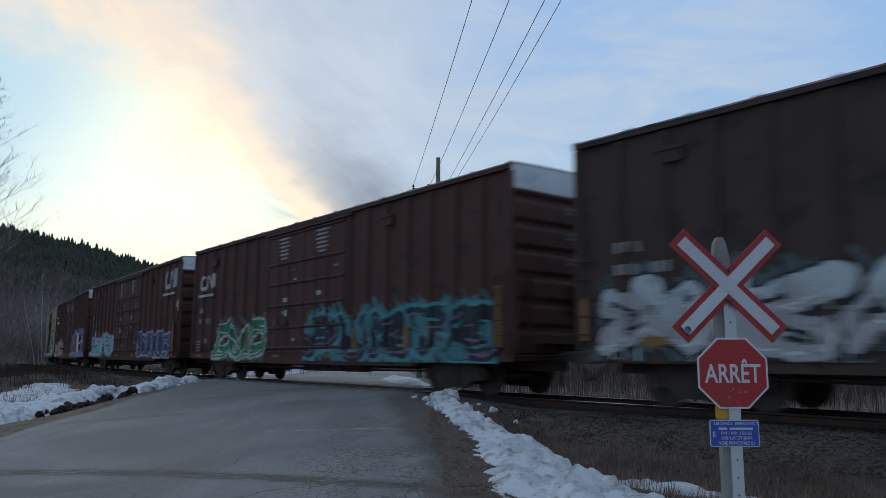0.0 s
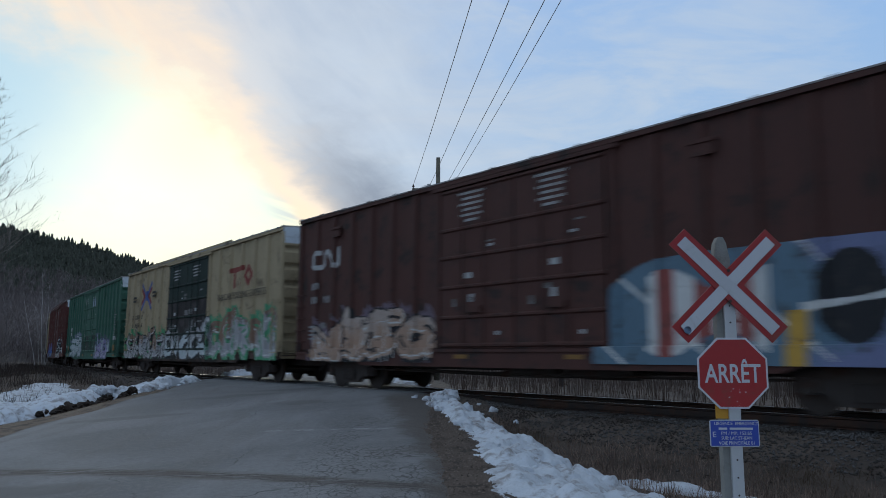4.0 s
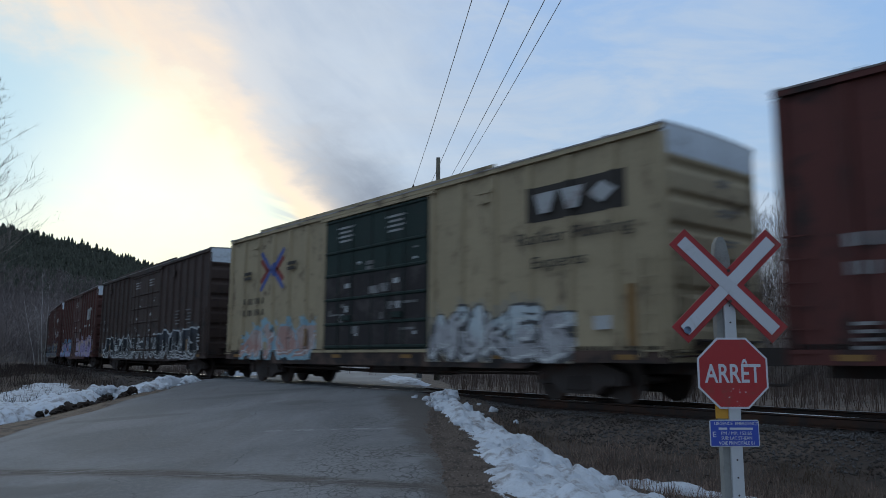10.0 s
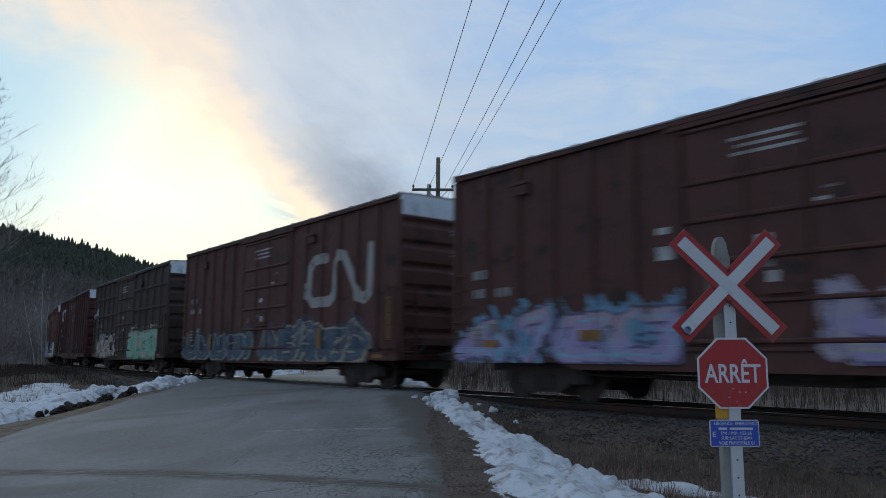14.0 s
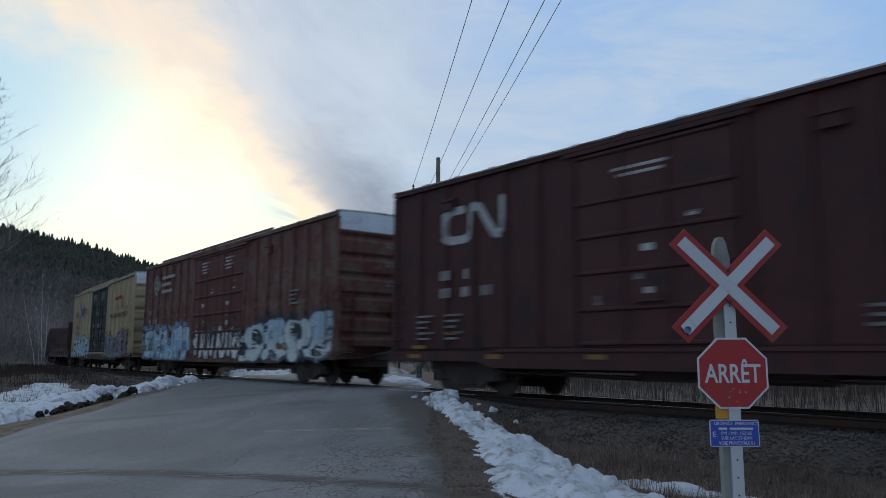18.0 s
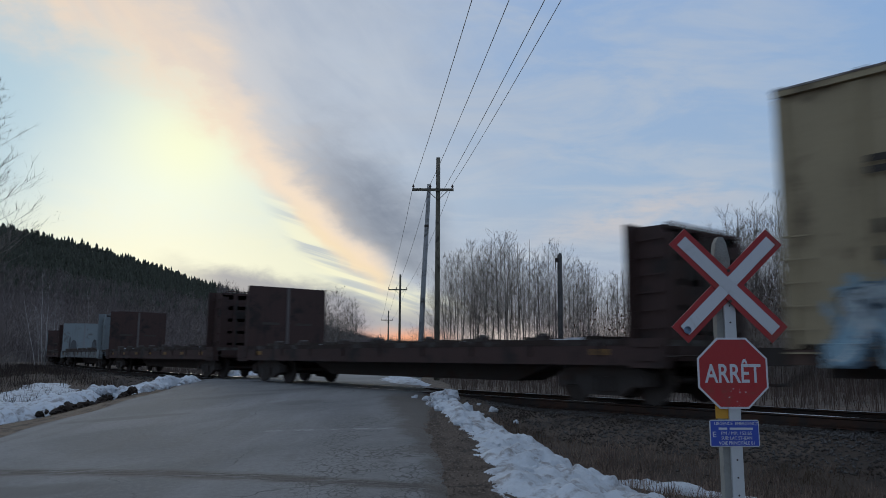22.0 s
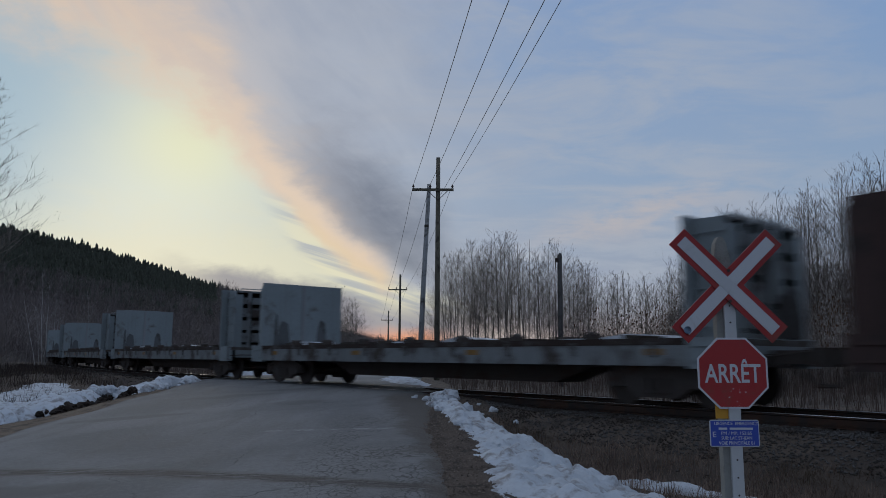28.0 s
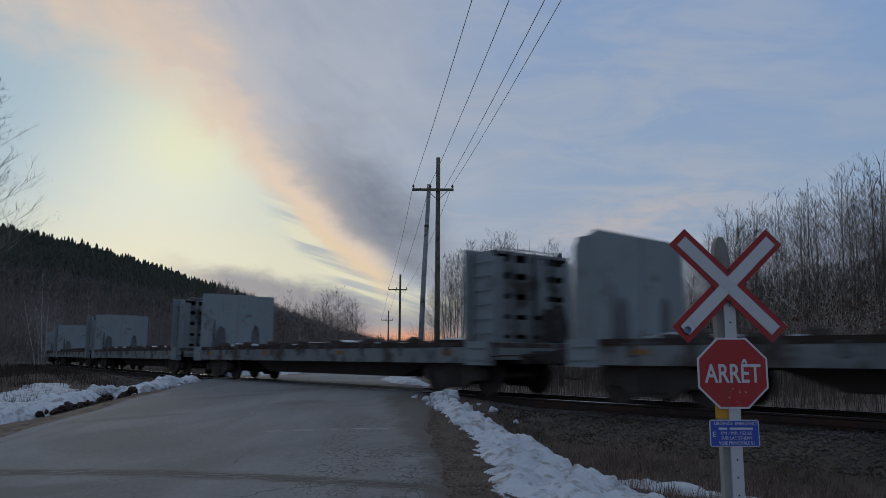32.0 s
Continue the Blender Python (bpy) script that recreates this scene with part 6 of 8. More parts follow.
def car_l():
    car, ribs, door, h = box_car(spec50(WARM_BROWN, "brown steel box car with tall white emblem, dark graffiti", notice=3, track_top=False))
    graffiti(car, ribs, (0.1 - h, 7.2 - h, 0.64, 1.95), "UUUTI", ((0.050, 0.070, 0.095), (0.070, 0.092, 0.12), (0.19, 0.20, 0.19), (0.10, 0.12, 0.14), (0.045, 0.05, 0.06)), 101, "dark blue and grey graffiti", door, fat=1.7)
    graffiti(car, ribs, (7.2 - h, 14.0 - h, 0.64, 2.05), "ABARD", ((0.055, 0.075, 0.105), (0.075, 0.095, 0.125), (0.26, 0.23, 0.17), (0.10, 0.12, 0.15), (0.06, 0.055, 0.08)), 102, "dark blue and beige graffiti", door, fat=1.5)
    x, z = 10.5 - h, 2.25
    emblem(car, ribs, (10.2 - h, 14.5 - h, 2.0, 3.95), ribbon_mark(x, z, 3.4, 1.45), 0.15, spray((0.27, 0.26, 0.25)), "faded white ribbon emblem")
    numbers(car, ribs, h, 0.8, 2.4)
    bars(car, ribs, [(2.9 - h, 1.0, 0.2, 0.6), (8.9 - h, 1.0, 0.25, 0.5), (11.2 - h, 1.0, 0.25, 0.6), (14.6 - h, 1.2, 0.25, 1.1), (0.25 - h, 1.2, 0.2, 0.5)], YELLOW, "yellow_stripe")
    return car


def car_m():
    car, ribs, door, h = box_car(spec50(DARK_BROWN, "dark brown box car with belt rails, cream and mint graffiti", notice=3, track_top=False, belts=True, pitch=1.25))
    graffiti(car, ribs, (1.1 - h, 5.9 - h, 0.64, 2.3), "OUGRR", ((0.36, 0.30, 0.25), (0.27, 0.25, 0.25), BLACK, (0.44, 0.41, 0.36), (0.05, 0.04, 0.04)), 111, "cream graffiti outlined in black", fat=1.6)
    graffiti(car, ribs, (8.6 - h, 14.0 - h, 0.62, 2.3), "EUSE", ((0.20, 0.36, 0.27), (0.27, 0.42, 0.33), (0.11, 0.22, 0.17), (0.35, 0.31, 0.25), (0.35, 0.31, 0.25)), 112, "mint green graffiti", door, fat=2.0)
    numbers(car, ribs, h, 0.9, 2.35)
    graffiti(car, ribs, (0.05 - h, 1.0 - h, 2.9, 3.7), "S", (GREYW, PALE, GREYW, WHITE, GREYW), 113, "white tag", None, False, fat=1.0)
    bars(car, ribs, [(1.0 - h, 1.15, 0.25, 0.5), (6.2 - h, 1.7, 0.25, 0.6)], YELLOW, "yellow_stripe")
    return car


def car_n():
    car, ribs, door, h = box_car(spec50(MAROON, "dark maroon steel box car with a white ribbon emblem", notice=2, track_top=False))
    emblem(car, ribs, (1.5 - h, 4.3 - h, 3.1, 4.4), ribbon_mark(1.95 - h, 3.38, 1.9, 0.78), 0.095, STENCIL, "white ribbon emblem")
    figures = material("faded_figures", (0.24, 0.24, 0.24), 0.75, 0, 0.3, 3, 0.8, (0.11, 0.10, 0.10), 0.4)
    bars(car, ribs, [(1.85 + 0.19 * i + 0.35 * (i > 1) - h, 2.52, 0.12, 0.22) for i in range(3)] + [(1.85 + 0.2 * i + 0.25 * (i // 2) - h, 2.12, 0.12, 0.22) for i in range(6)], figures)
    data_block(car, ribs, h, 1.0, 1.7, 5)
    data_block(car, ribs, h, 2.0, 1.7, 5)
    data_block(car, ribs, h, 11.0, 1.5, 3)
    bars(car, ribs, [(2.05 - h, 1.28, 0.35, 0.08), (0.8 - h, 0.98, 0.5, 0.08), (11.5 - h, 0.98, 0.6, 0.1), (7.4 - h, 0.78, 0.4, 0.08)], YELLOW, "yellow_stripe")
    return car


def car_o():
    car, ribs, door, h = box_car(spec60(FADED_RED, "faded red box car, big pale blue graffiti along its foot", door_paint=RED_BROWN, notice=4))
    graffiti(car, ribs, (0.05 - h, 6.6 - h, 0.62, 2.35), "THLHI", ((0.23, 0.34, 0.43), (0.34, 0.42, 0.47), (0.05, 0.075, 0.115), WHITE, (0.16, 0.23, 0.30)), 121, "pale blue graffiti", fat=1.6)
    graffiti(car, ribs, (6.7 - h, 11.6 - h, 0.7, 2.2), "IIUITUIJ", (WHITE, (0.05, 0.05, 0.06), BLACK, PALE, (0.05, 0.045, 0.05)), 122, "black and white tags", door, False, fat=1.2)
    graffiti(car, ribs, (11.6 - h, 18.15 - h, 0.62, 2.35), "GRTB", ((0.42, 0.47, 0.46), (0.30, 0.38, 0.45), (0.05, 0.075, 0.11), WHITE, (0.025, 0.028, 0.035)), 123, "rounded white and blue graffiti", fat=1.9)
    ring = [[(1.6 - h + 0.45 * math.cos(PI2 * i / 14), 3.94 + 0.42 * math.sin(PI2 * i / 14)) for i in range(15)], [(1.35 - h, 3.8), (1.85 - h, 3.8)], [(1.4 - h, 4.05), (1.8 - h, 4.05)], [(1.6 - h, 3.7), (1.6 - h, 4.2)]]
    emblem(car, ribs, (1.0 - h, 2.2 - h, 3.4, 4.45), ring, 0.055, spray((0.20, 0.24, 0.20)), "faded round emblem")
    bars(car, ribs, [(2.5 - h, 4.1, 1.7, 0.14), (2.5 - h, 3.8, 1.2, 0.14), (2.5 - h, 3.5, 1.4, 0.14)], spray((0.28, 0.24, 0.22)))
    numbers(car, ribs, h, 0.9, 2.2)
    bars(car, ribs, [(1.0 - h, 0.95, 0.6, 0.2), (2.3 - h, 1.1, 0.5, 0.12), (14.5 - h, 1.0, 0.5, 0.15)], YELLOW, "yellow_stripe")
    data_block(car, ribs, h, 15.3, 2.75, 4)
    return car


def car_p():
    car, ribs, door, h = tan_car("tan box car with black doors, pale blue and grey graffiti", "red", 131)
    graffiti(car, ribs, (0.5 - h, 6.65 - h, 0.66, 2.15), "NAKEN", ((0.24, 0.35, 0.42), (0.33, 0.38, 0.40), (0.06, 0.09, 0.12), WHITE, (0.22, 0.30, 0.34)), 132, "pale blue block graffiti", fat=1.2)
    graffiti(car, ribs, (11.5 - h, 17.2 - h, 0.68, 2.25), "NKSER", ((0.12, 0.11, 0.135), (0.19, 0.18, 0.20), (0.05, 0.045, 0.05), (0.15, 0.23, 0.26), (0.15, 0.105, 0.085)), 133, "muddy grey and teal graffiti", fat=1.45)
    bars(car, ribs, [(16.9 - h, 1.2, 0.2, 1.0), (2.9 - h, 1.3, 0.2, 0.4)], YELLOW, "yellow_stripe")
    return car


def build_train():
    fronts = [(car_a, -16.5), (car_b, 3.35), (car_c, 23.15), (car_d, 42.9), (car_e, 62.2), (car_g, 81.9), (car_h, 101.9), (car_i, 122.0), (car_j, 142.2)]
    for make, front in fronts:
        place(make(), front, LONG60, 2.35)
    for make, front in ((car_k, 162.2), (car_l, 179.55), (car_m, 197.1), (car_n, 214.95)):
        place(make(), front, LONG50, 2.35)
    for make, front in ((car_o, 232.9), (car_p, 253.15)):
        place(make(), front, LONG60, 2.35)
    brown, grey = "brown bulkhead flat car, empty plank deck", "pale grey bulkhead flat car, empty plank deck"
    kinds = [FLAT_BROWN, FLAT_BROWN, GREY_PAINT, FLAT_BROWN] + [GREY_PAINT] * 8
    fronts = [273.4, 292.8, 311.8, 330.85, 349.7, 368.9, 388.2, 407.5, 426.75, 445.6, 464.9, 484.2]
    for i, (mat, front) in enumerate(zip(kinds, fronts)):
        place(flat_car(mat, brown if mat is FLAT_BROWN else grey, (2, 7, 3, 7)[i] if i < 4 else 4), front, FLAT_LONG, 1.6)


build_train()


def run(t):
    """How far the train has come by t seconds."""
    return 12.066 * t + 0.01685 * t * t


def car_pose(front, long, inset, t):
    s = front - run(t)
    ax, ay, _ = track_point(s + inset)
    bx, by, _ = track_point(s + long - inset)
    return pose((ax + bx) / 2, (ay + by) / 2, -RIDE, 0, 0, math.degrees(math.atan2(ay - by, ax - bx)))


# ---------------------------------------------------------------- crossing signs
def words(name, text, size, mat, parent, at, wide=None, bold=0.0):
    data = bpy.data.curves.new(name, "FONT")
    data.body, data.size, data.extrude, data.align_x, data.offset = text, size, 0.0015, "CENTER", bold
    ob = new(name, data)
    bpy.context.view_layer.update()
    width = max(ob.dimensions.x, 0.001)
    me = bpy.data.meshes.new_from_object(ob.evaluated_get(bpy.context.evaluated_depsgraph_get()))
    bpy.data.objects.remove(ob)
    me.materials.clear()
    me.materials.append(mat)
    if wide:
        me.transform(Matrix.Diagonal((wide / width, 1, 1, 1)))
    return part(name, me, None, parent, at=at)


def octagon(r, y0, y1):
    return Shape().prism([(r * math.cos(math.pi / 8 + i * math.pi / 4), r * math.sin(math.pi / 8 + i * math.pi / 4)) for i in range(8)], "y", y0, y1)


def crossing_sign(at, plain_back=False):
    """Crossbuck with a stop sign and an emergency notice on one post. The post's foot is the origin; signs face -y. Eye level is z 1.62."""
    sign = thing("crossing_sign", "railway crossbuck and red stop sign on a post" if not plain_back else "back of a railway crossbuck and stop sign", "road sign", at=at)
    post = Shape().prism([(-0.066, -0.05), (-0.066, 2.48), (-0.045, 2.62), (-0.02, 2.67), (0.02, 2.67), (0.045, 2.62), (0.072, 2.48), (0.072, -0.05)], "y", 0.03, 0.12)
    part("post", post, POST_GREY, sign, "weathered grey wooden post")
    channel = Shape().box(-0.01, 0.085, 0.0, 0.028, 0.0, 2.22)
    part("channel", channel, GALV, sign, "galvanised channel strip with holes")
    for i in range(16):
        part("bolt_hole", Shape().prism(circle(0.037, 0.12 + i * 0.14, 0.008, 8), "y", -0.002, 0.001), UNDER, sign)
    zc = 2.245
    for k, angle in enumerate((45, -45)):
        y = -0.012 - 0.016 * k
        arm = part("crossbuck_arm", Shape().box(-0.585, 0.585, y - 0.006, y + 0.006, -0.095, 0.095), SIGN_RED if not plain_back else GALV, sign, "white board with red border", at=pose(0.021, 0, zc + 0.004, 0, -angle, 0))
        if not plain_back:
            part("white_band", Shape().box(-0.535, 0.535, -0.0375 - 0.0012 * k, -0.0345, -0.050, 0.050), SIGN_WHITE, arm)
    if not plain_back:
        part("sticker", Shape().prism(circle(-0.335, 1.875, 0.032, 12), "y", -0.0415, -0.0375), material("faded_sticker", (0.13, 0.19, 0.28), 0.5, 0, 0.5, 6, 6.0, (0.04, 0.05, 0.07), 0.4), sign, "small faded blue round sticker")
    for dz in (-0.18, 0.18):
        part("bolt", Shape().prism(circle(0.03, zc + dz * 0.72, 0.014, 8), "y", -0.045, -0.03), UNDER, sign)
    zs = 1.522
    stop = part("stop_board", octagon(0.315, -0.010, -0.004), SIGN_WHITE if not plain_back else GALV, sign, "octagonal red stop board" if not plain_back else "back of an octagonal board", at=pose(0.032, 0, zs))
    if not plain_back:
        part("red_field", octagon(0.298, -0.0125, -0.010), SIGN_RED, stop)
        words("lettering", "ARR\u00caT", 0.215, SIGN_WHITE, stop, pose(0, -0.0135, -0.076, 90, 0, 0), 0.465, 0.003)
        rng = random.Random(5)
        for _ in range(9):
            x, z, r = rng.uniform(-0.05, 0.1), rng.uniform(-0.27, -0.12), rng.uniform(0.003, 0.007)
            part("scuff", Shape().box(x, x + r * 1.8, -0.0135, -0.0125, z, z + r), SIGN_WHITE, stop)
        notice = part("emergency_notice", Shape().prism([(-0.192, -0.108), (0.192, -0.108), (0.203, -0.097), (0.203, 0.097), (0.192, 0.108), (-0.192, 0.108), (-0.203, 0.097), (-0.203, -0.097)], "y", -0.008, -0.003), SIGN_WHITE, sign, "blue emergency notice with white lettering", at=pose(0.022, 0, 1.034))
        part("blue_field", Shape().box(-0.195, 0.195, -0.0105, -0.008, -0.100, 0.100), SIGN_BLUE, notice)
        for text, z, w in (("URGENCE  EMERGENCY", 0.066, 0.36), ("PM / MP: 153.65", -0.012, 0.25), ("SUB: LAC ST-JEAN", -0.050, 0.25), ("VOIE PRINCIPALE 01", -0.090, 0.29)):
            words("lettering", text, 0.038, SIGN_WHITE, notice, pose(0.015, -0.0115, z, 90, 0, 0), w)
        words("lettering", "E", 0.062, SIGN_WHITE, notice, pose(-0.168, -0.0115, -0.03, 90, 0, 0), 0.028)
        for x0, x1 in ((-0.13, -0.06), (-0.04, 0.15)):
            part("printed_line", Shape().box(x0, x1, -0.012, -0.0105, 0.028, 0.046), SIGN_WHITE, notice)
        part("yellow_tag", Shape().box(-0.115, 0.0, 0.022, 0.028, 1.15, 1.33), SIGN_YELLOW, sign, "bent yellow tag")
    return sign


crossing_sign(pose(2.385, 6.42, -0.86, 0, -0.3, 0))
crossing_sign(pose(-11.2, 44.0, -0.85, 0, 0, 180), True)


# ---------------------------------------------------------------- pole line
def utility_pole(x, y, top, ground, label, arm=2.3, brace=False):
    pole = thing("utility_pole", label, "utility pole", "pole line along the road", at=pose(x, y, 0))
    part("shaft", Shape().tube([(0, 0, ground - 0.3), (0, 0, (top + ground) / 2), (0, 0, top)], [0.17, 0.145, 0.12], 10), WOOD_POLE, pole, smooth=True)
    part("crossarm", Shape().box(-arm * 0.62, arm * 0.38, -0.2, -0.10, top - 1.95, top - 1.81), WOOD_POLE, pole)
    for dx in (-arm * 0.60, -arm * 0.19, arm * 0.35):
        pin = Shape().tube([(dx, -0.15, top - 1.83), (dx, -0.15, top - 1.67)], 0.02, 6)
        p = part("insulator_pin", pin, UNDER, pole)
        bell = Shape().tube([(dx, -0.15, top - 1.73), (dx, -0.15, top - 1.70), (dx, -0.15, top - 1.65), (dx, -0.15, top - 1.59)], [0.07, 0.075, 0.05, 0.045], 10)
        part("insulator", bell, INSULATOR, p, smooth=True)
    part("arm_brace", Shape().tube([(-0.6, -0.16, top - 1.93), (0, -0.14, top - 2.48)], 0.02, 5).tube([(0.55, -0.16, top - 1.93), (0, -0.14, top - 2.48)], 0.02, 5), UNDER, pole)
    return pole


POLES = [(-0.30, 42.0, 11.97), (-5.2, 93.0, 10.85), (-10.6, 150.0, 9.9), (5.6, -9.0, 12.85)]
for px, py, ptop in POLES:
    utility_pole(px, py, ptop, -0.8, "weathered wooden utility pole with one crossarm")
stub = thing("leaning_pole", "silvered wooden pole leaning against a utility pole", "utility pole", "pole line along the road", at=pose(-1.35, 44.5, 0))
part("shaft", Shape().tube([(0, 0, -1.0), (0.22, 0, 5), (0.5, 0, 11.0)], [0.17, 0.15, 0.12], 10), GREY_POLE, stub, smooth=True)
part("bracket", Shape().box(0.24, 0.5, -0.14, 0.05, 8.4, 8.55), UNDER, stub)
old = thing("old_pole", "short weathered telegraph pole without wires", "utility pole", at=pose(5.55, 36.0, 0))
part("shaft", Shape().tube([(0, 0, -1.0), (0, 0, 2.5), (0, 0, 5.62), (0.03, 0, 5.75)], [0.135, 0.125, 0.11, 0.06], 10), material("dark_weathered_pole", (0.085, 0.082, 0.08), 0.9, 0, 0.3, 3, 0.7, (0.035, 0.03, 0.03), 0.3, 0.4, 40, 0.5), old, smooth=True)
part("bracket", Shape().box(-0.22, -0.1, -0.12, 0.0, 5.3, 5.5).box(-0.22, -0.19, -0.12, 0.02, 5.1, 5.5), UNDER, old)


def wire(a, b, sag, name="overhead_wire"):
    pts = [tuple(Vector(a).lerp(Vector(b), i / 24) - Vector((0, 0, sag * 4 * (i / 24) * (1 - i / 24)))) for i in range(25)]
    return solid(name, Shape().tube(pts, 0.0115, 6), WIRE, "dark overhead line wire", "wire", "overhead wires")


for (ax, ay, at_), (bx, by, bt) in ((POLES[0], POLES[1]), (POLES[1], POLES[2])):
    for da in (-1.38, -0.44, 0.80):
        wire((ax + da, ay - 0.15, at_ - 1.59), (bx + da, by - 0.15, bt - 1.59), 0.6)
for da, ax in ((-1.38, 3.72), (-0.44, 4.76), (0.80, 6.31)):
    wire((ax, -9.15, 11.26), (POLES[0][0] + da, POLES[0][1] - 0.15, POLES[0][2] - 1.59), 0.6)
wire((5.70, -9.0, 10.9), (POLES[0][0] + 0.15, 41.8, 9.8), 0.5)


# ---------------------------------------------------------------- snow along the road
def snow_strip(name, line, halves, tall, seed, label, step=0.05, across=26, sink=0.06, rough=1.0, fray=0.0):
    """A ploughed ridge of old snow along a line, lumpy, with an uneven outline."""
    pts = [Vector(p) for p in line]
    lengths = [0.0]
    for a, b in zip(pts[:-1], pts[1:]):
        lengths.append(lengths[-1] + (b - a).length)
    count = int(lengths[-1] / step)
    sh = Shape()
    for i in range(count + 1):
        d = lengths[-1] * i / count
        cx = float(np.interp(d, lengths, [p.x for p in pts]))
        cy = float(np.interp(d, lengths, [p.y for p in pts]))
        d2 = min(d + 0.3, lengths[-1])
        d1 = max(d - 0.3, 0)
        tx = float(np.interp(d2, lengths, [p.x for p in pts]) - np.interp(d1, lengths, [p.x for p in pts]))
        ty = float(np.interp(d2, lengths, [p.y for p in pts]) - np.interp(d1, lengths, [p.y for p in pts]))
        k = math.hypot(tx, ty) or 1
        nx, ny = ty / k, -tx / k
        hw = float(np.interp(d, lengths, halves))
        high = float(np.interp(d, lengths, tall)) if isinstance(tall, list) else tall
        taper = min(1, d / 0.5, (lengths[-1] - d) / 0.5)
        left = hw * (1 + 0.45 * noise.noise((d * 0.9, seed, 0)) + 0.3 * noise.noise((d * 3.1, seed, 5))) * (0.3 + 0.7 * taper)
        right = hw * (1 + 0.45 * noise.noise((d * 0.9, seed, 9)) + 0.3 * noise.noise((d * 3.1, seed, 14))) * (0.3 + 0.7 * taper)
        for j in range(across + 1):
            u = -1 + 2 * j / across
            w = u * (left if u < 0 else right)
            x, y = cx + nx * w, cy + ny * w
            p = (x, y, seed * 1.7)
            body = max(0.0, 1 - abs(u) ** 3.4)
            lump = 0.55 + 0.5 * noise.noise((x * 1.1, y * 1.1, seed)) + rough * (0.9 * abs(noise.noise((x * 1.9, y * 1.9, seed + 3))) + 0.6 * abs(noise.noise((x * 4.3, y * 4.3, seed + 7))) + 0.22 * abs(noise.noise((x * 10.0, y * 10.0, seed))) + 0.06 * noise.noise((x * 21.0, y * 21.0, seed)) - 0.34)
            z = float(ground_height(x, y)) + high * body * lump * (0.25 + 0.75 * taper) - sink * (1 - body)
            if fray and u < 0:
                z -= fray * -u * max(0.0, noise.noise((x * 2.3, y * 2.3, 4)) + 0.45 * noise.noise((x * 7, y * 7, 1)) + 0.05)
            sh.v.append((x, y, z))
    w = across + 1
    sh.f = [(i * w + j, i * w + j + 1, (i + 1) * w + j + 1, (i + 1) * w + j) for i in range(count) for j in range(across)]
    return solid(name, sh, SNOW, label, "snow", kind="stuff", smooth=True)


def snow_lumps(name, places, seed, label, lift=0.0, craggy=1.0):
    """Chunks thrown up by the plough."""
    rng = random.Random(seed)
    sh = Shape()
    for x, y, r in places:
        g = float(ground_height(x, y)) + lift
        b = len(sh.v)
        rows, cols = 7, 10
        off = rng.uniform(0, 50)
        for i in range(rows + 1):
            th = math.pi * i / rows
            for j in range(cols):
                ph = PI2 * j / cols
                n = (math.sin(th) * math.cos(ph), math.sin(th) * math.sin(ph), math.cos(th))
                k = r * (1 + 0.45 * craggy * noise.noise((n[0] * 1.6 + off, n[1] * 1.6, n[2] * 1.6)) + 0.24 * craggy * noise.noise((n[0] * 4 + off, n[1] * 4, n[2] * 4)))
                sh.v.append((x + n[0] * k, y + n[1] * k, g + r * 0.35 + n[2] * k * 0.8))
        sh.f += [(b + i * cols + j, b + (i + 1) * cols + j, b + (i + 1) * cols + (j + 1) % cols, b + i * cols + (j + 1) % cols) for i in range(rows) for j in range(cols)]
    return sh


snow_strip("snow_bank", [(-0.08, 16.5), (0.17, 15.5), (0.62, 13.6), (1.0, 11.8), (1.35, 10.4), (1.6, 9.0), (1.95, 7.4), (2.3, 4.5)], [0.24, 0.38, 0.56, 0.72, 0.98, 1.3, 1.6, 1.2], 0.23, 2.0, "ridge of old ploughed snow on the road shoulder", step=0.04, across=54, rough=0.85, fray=0.5)
snow_strip("snow_bank", [(2.0, 10.5), (2.6, 10.1), (3.1, 9.5), (3.5, 9.0), (3.8, 8.4), (4.1, 7.6)], [0.4, 0.36, 0.22, 0.15, 0.14, 0.08], 0.12, 7.0, "thin strip of melting snow in dead grass", across=14, rough=0.8, fray=0.2)
snow_strip("snow_bank", [(-8.6, 27.6), (-9.45, 25.6), (-10.45, 23.2), (-11.5, 20.8), (-12.7, 18.2), (-13.9, 15.2), (-15.7, 11.0)], [0.25, 0.45, 0.95, 1.45, 1.95, 2.4, 2.5], [0.42, 0.54, 0.78, 0.86, 0.82, 0.80, 0.80], 12.0, "ridge of old ploughed snow on the road shoulder", rough=0.25)
snow_strip("snow_bank", [(-0.85, 24.0), (-1.2, 27.0), (-1.7, 32.0), (-2.4, 42.0)], [0.3, 0.8, 1.1, 1.0], 0.20, 15.0, "low ridge of old snow beyond the track", rough=0.6)
snow_strip("snow_bank", [(-9.3, 33.5), (-9.6, 38.0), (-10.2, 46.0), (-11.0, 60.0)], [0.4, 0.7, 0.9, 0.8], 0.30, 18.0, "ridge of old snow beyond the track", step=0.14)
snow_strip("snow_patch", [(-15.2, 23.5), (-15.6, 27.5), (-16.2, 31.0), (-17.5, 34.5)], [0.8, 1.5, 1.7, 0.8], 0.14, 21.0, "melting snow patch in dead marsh grass", step=0.12, rough=0.5)
snow_strip("snow_patch", [(-12.6, 27.5), (-13.6, 30.5)], [0.35, 0.25], 0.12, 24.0, "melting snow patch in dead marsh grass", step=0.12, rough=0.5)
